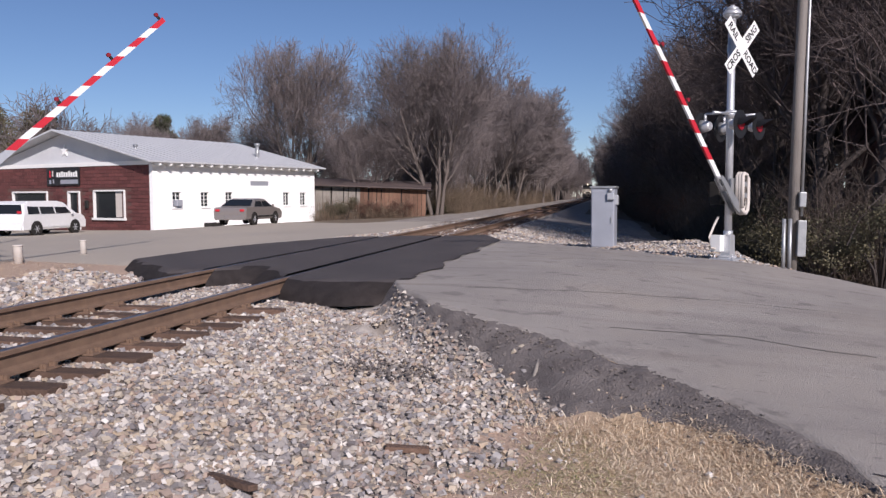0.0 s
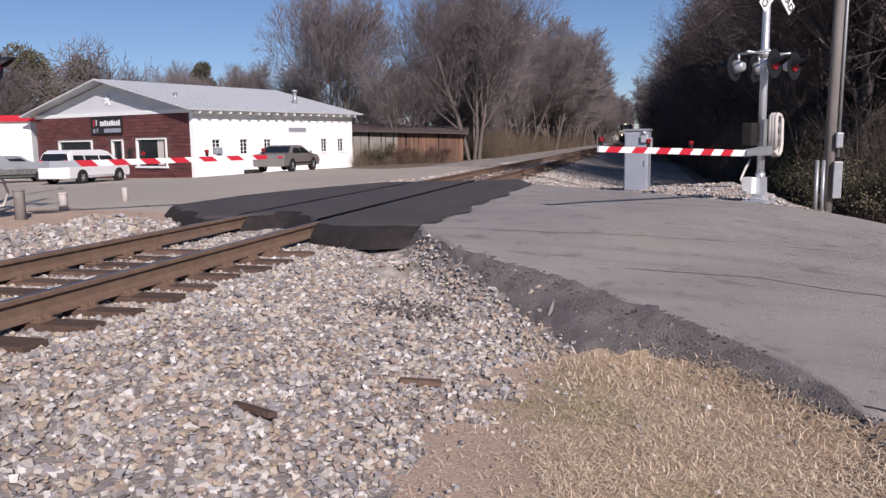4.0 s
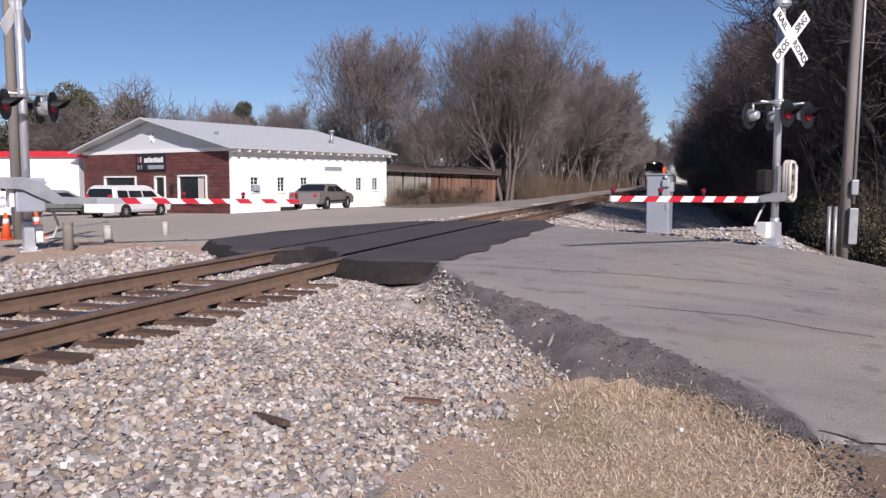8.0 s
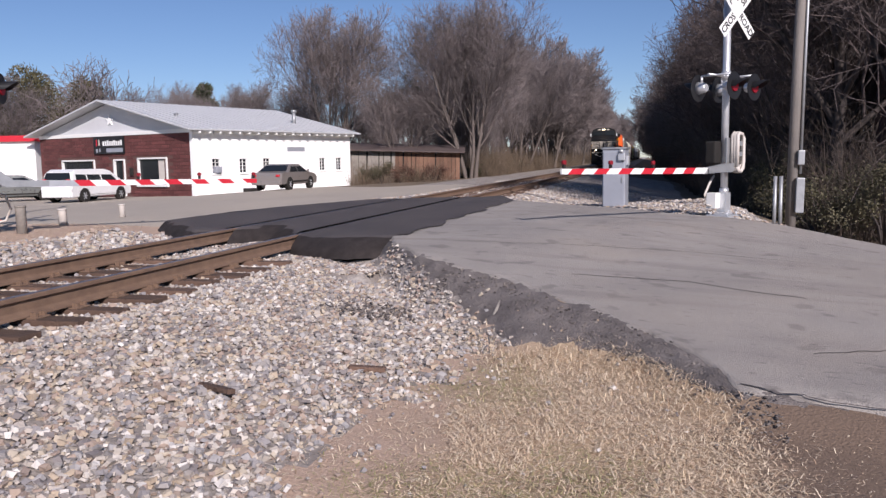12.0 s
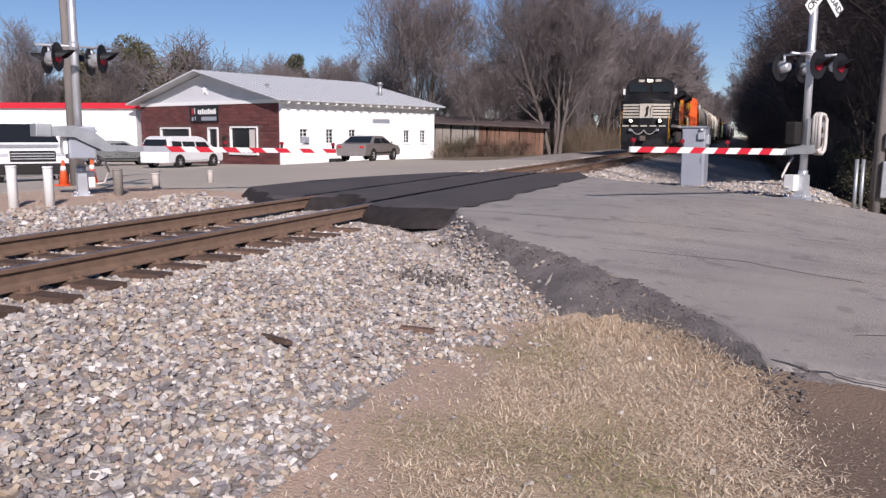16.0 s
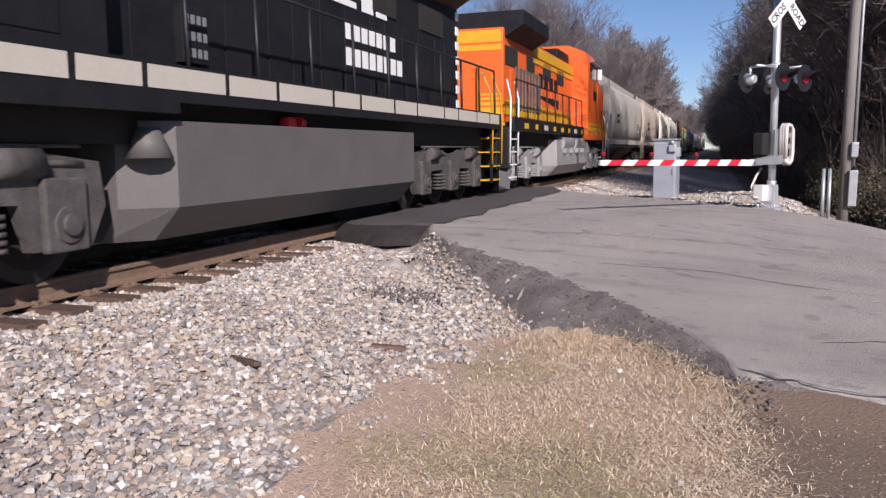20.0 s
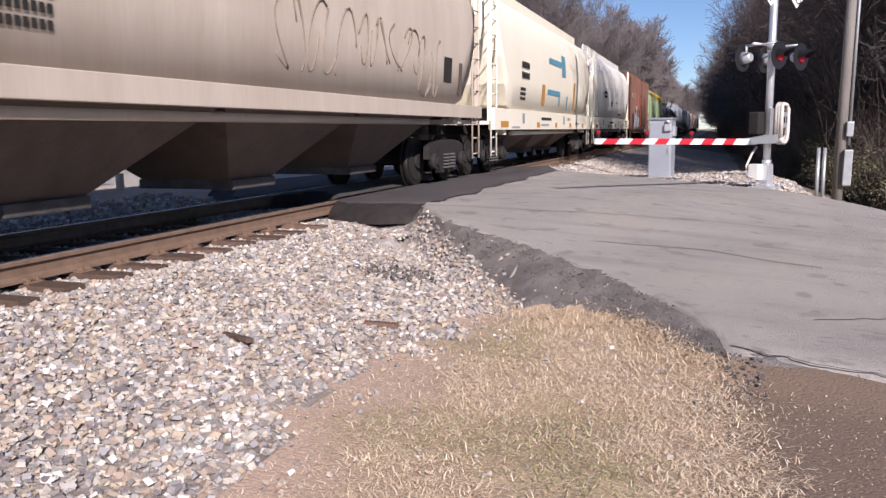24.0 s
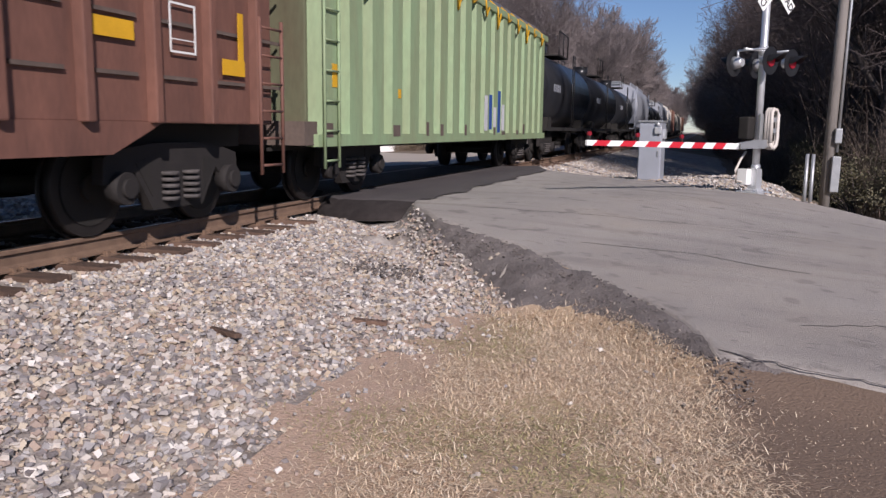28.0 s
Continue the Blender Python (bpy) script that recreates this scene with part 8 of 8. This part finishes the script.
def ribbed_gondola(at, L):
    g = rolling("gondola_car", at, "faded green ribbed gondola under a dark tarpaulin", "gondola car", "freight cars")
    z0, z1 = 0.88, 3.7
    # shade of the rib gaps is in this sheet's darker colour
    part("car_side", bbox(B(), -1.37, 0.45, z0, 1.37, L - 0.45, z1, 0.02), M["gonshaderust"], g, "rust-stained green side sheets, painted darker for shade between ribs")
    for s in (-1, 1):
        y = 0.5
        while y < L - 0.5:
            bm = B()
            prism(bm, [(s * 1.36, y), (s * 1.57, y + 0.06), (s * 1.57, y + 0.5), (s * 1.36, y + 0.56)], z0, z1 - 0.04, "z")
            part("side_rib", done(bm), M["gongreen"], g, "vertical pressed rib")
            if rt.random() < 0.3 and s > 0:
                part("rust_patch", bbox(B(), 1.572, y + 0.1, z0 + 0.02, 1.576, y + rt.uniform(0.2, 0.45), z0 + rt.uniform(0.08, 0.3)), M["carbrown"], g, "rusty worn rib foot")
            y += 0.8
        part("top_chord", bbox(B(), min(s * 1.4, s * 1.6), 0.4, z1 - 0.06, max(s * 1.4, s * 1.6), L - 0.4, z1 + 0.1, 0.02), M["gongreen"], g)
        part("bottom_sill", bbox(B(), min(s * 1.4, s * 1.57), 0.4, z0 - 0.1, max(s * 1.4, s * 1.57), L - 0.4, z0 + 0.06), M["gongreen"], g)
        ladder(g, s * 1.6, 0.52, 0.95, 0.5, 3.0, 7, "gongreen")
        k = 0
        y = 1.0
        while y < L - 1:
            bm = B()
            tube(bm, [(s * 1.42, y, z1 + 0.22), (s * 1.62, y, z1 + 0.05), (s * 1.6, y + 0.1, z1 - 0.12 - 0.14 * (k % 3)), (s * 1.62, y + 0.3, z1 - 0.04)], 0.022, 5)
            part("tie_strap", bm, M["yellow"], g, "loose yellow tie-down strap")
            y += 1.05
            k += 1
    bm = B()
    prism(bm, [(-1.48, z1 + 0.04), (-1.3, z1 + 0.34), (-0.6, z1 + 0.58), (0.6, z1 + 0.58), (1.3, z1 + 0.34), (1.48, z1 + 0.04)], 0.5, L - 0.5)
    part("tarpaulin", done(bm), M["tarp"], g, "taut dark tarpaulin")
    part("underframe", bbox(B(), -1.0, 0.2, 0.72, 1.0, L - 0.2, 0.9), M["dark"], g)
    part("end_sill", bbox(B(), -1.5, 0.15, 0.8, 1.5, 0.5, 1.1), M["carbrown"], g)
    for y, z, w, h, m in ((0.8, 1.55, 0.16, 0.3, "yellow"), (3.2, 1.5, 0.12, 0.14, "yellow")):
        part("marking", bbox(B(), 1.574, y, z, 1.578, y + w, z + h), M[m], g)
    rg = random.Random(3)
    for k in range(5):
        y = 8.5 + k * 0.4
        part("graffiti", bbox(B(), 1.574, y + 0.04, 0.95 + rg.uniform(0, 0.2), 1.579, y + 0.3, 1.5 + rg.uniform(0, 0.5)), M["blue" if k % 2 else "graff"], g, "blue and white spray paint")
    bars(g, 1.564, 1.6, 2.3, 2.9, 3.1, 4, "stripe", 0.4)
    freight_ends(g, L, 2.3, "carbrown")


ribbed_gondola(115.35, 16.2)


def tank_car(at, L, paint="tankblack"):
    g = rolling("tank_car", at, "glossy black tank car with a domed manway", "tank car", "freight cars")
    bm = B()
    tube(bm, [(0, 0.55, 2.4), (0, L - 0.55, 2.4)], 1.38, 32)
    for y, s in ((0.55, -1), (L - 0.55, 1)):
        prev = None
        for k in range(5):
            a = k / 5 * math.pi / 2
            ring = [bm.verts.new((1.38 * math.cos(a) * math.cos(6.28318 * j / 32), y + s * 0.4 * math.sin(a), 2.4 + 1.38 * math.cos(a) * math.sin(6.28318 * j / 32))) for j in range(32)]
            if prev:
                for j in range(32):
                    bm.faces.new((prev[j], prev[(j + 1) % 32], ring[(j + 1) % 32], ring[j])).smooth = True
            prev = ring
        bm.faces.new(prev)
    part("tank", done(bm), M[paint], g, "long cylindrical tank")
    c = L / 2
    bm = B()
    disc(bm, (0, c, 3.95), 0.34, 0.5, "z", 18)
    disc(bm, (0, c, 4.22), 0.38, 0.06, "z", 18)
    part("manway", bm, M[paint], g, "domed manway")
    part("platform", bbox(B(), -1.0, c - 1.0, 3.74, 1.0, c + 1.0, 3.79), M["dark"], g)
    bm = B()
    for s in (-1, 1):
        tube(bm, [(s, c - 1, 3.79), (s, c - 1, 4.6), (s, c + 1, 4.6), (s, c + 1, 3.79)], 0.024, 6)
        tube(bm, [(s, c, 3.79), (s, c, 4.6)], 0.02, 6)
    part("platform_railing", bm, M["black"], g)
    for s in (-1, 1):
        ladder(g, s * 1.42, c - 0.22, c + 0.22, 1.1, 3.8, 9, "black")
        part("side_sill", bbox(B(), min(s * 1.2, s * 1.42), 0.2, 1.0, max(s * 1.2, s * 1.42), L - 0.2, 1.12), M["dark"], g)
        for y in (1.7, L - 1.7):
            part("saddle", bbox(B(), s * 0.3, y - 0.35, 0.9, s * 1.25, y + 0.35, 1.45), M["dark"], g)
    part("centre_sill", bbox(B(), -0.3, 0.0, 0.75, 0.3, L, 1.08), M["dark"], g)
    bars(g, 1.392, 1.6, 3.0, 2.3, 2.55, 5, "boxgrey", 0.4)
    freight_ends(g, L, 1.5, "dark")


tank_car(131.95, 11.2)
tank_car(143.45, 11.2)
tank_car(154.95, 11.2)
hopper(166.45, 14.6, "boxgrey", "boxgrey", (1.28, 1.52), "pale grey covered hopper in the distance", [])
models = {ob.name: ob for ob, _, _ in TRAIN}
at = 181.4
for k, (nm, L) in enumerate([("tank_car", 11.5), ("tank_car", 11.5), ("hopper_car.004", 15), ("hopper_car.003", 15.2), ("boxcar", 14.5), ("tank_car", 11.5), ("hopper_car", 18.3), ("hopper_car.001", 16.2), ("tank_car", 11.5), ("boxcar", 14.5)]):
    c = copy_thing(models[nm], pose(0, at, 0))
    TRAIN.append((c, at, False))
    at += L

SPEED = 13.4


def front_at(t):
    return 3.4 - SPEED * (t - 19.0)


for ob, off, turned in TRAIN:
    MOVES.append((ob, [(k, pose(0, front_at(k) + off, 0, 0, 0, 180 if turned else 0)) for k in [x * 2.0 for x in range(15)]]))


def motions():
    for ob, rows in MOVES:
        walk(ob, rows)


motions()
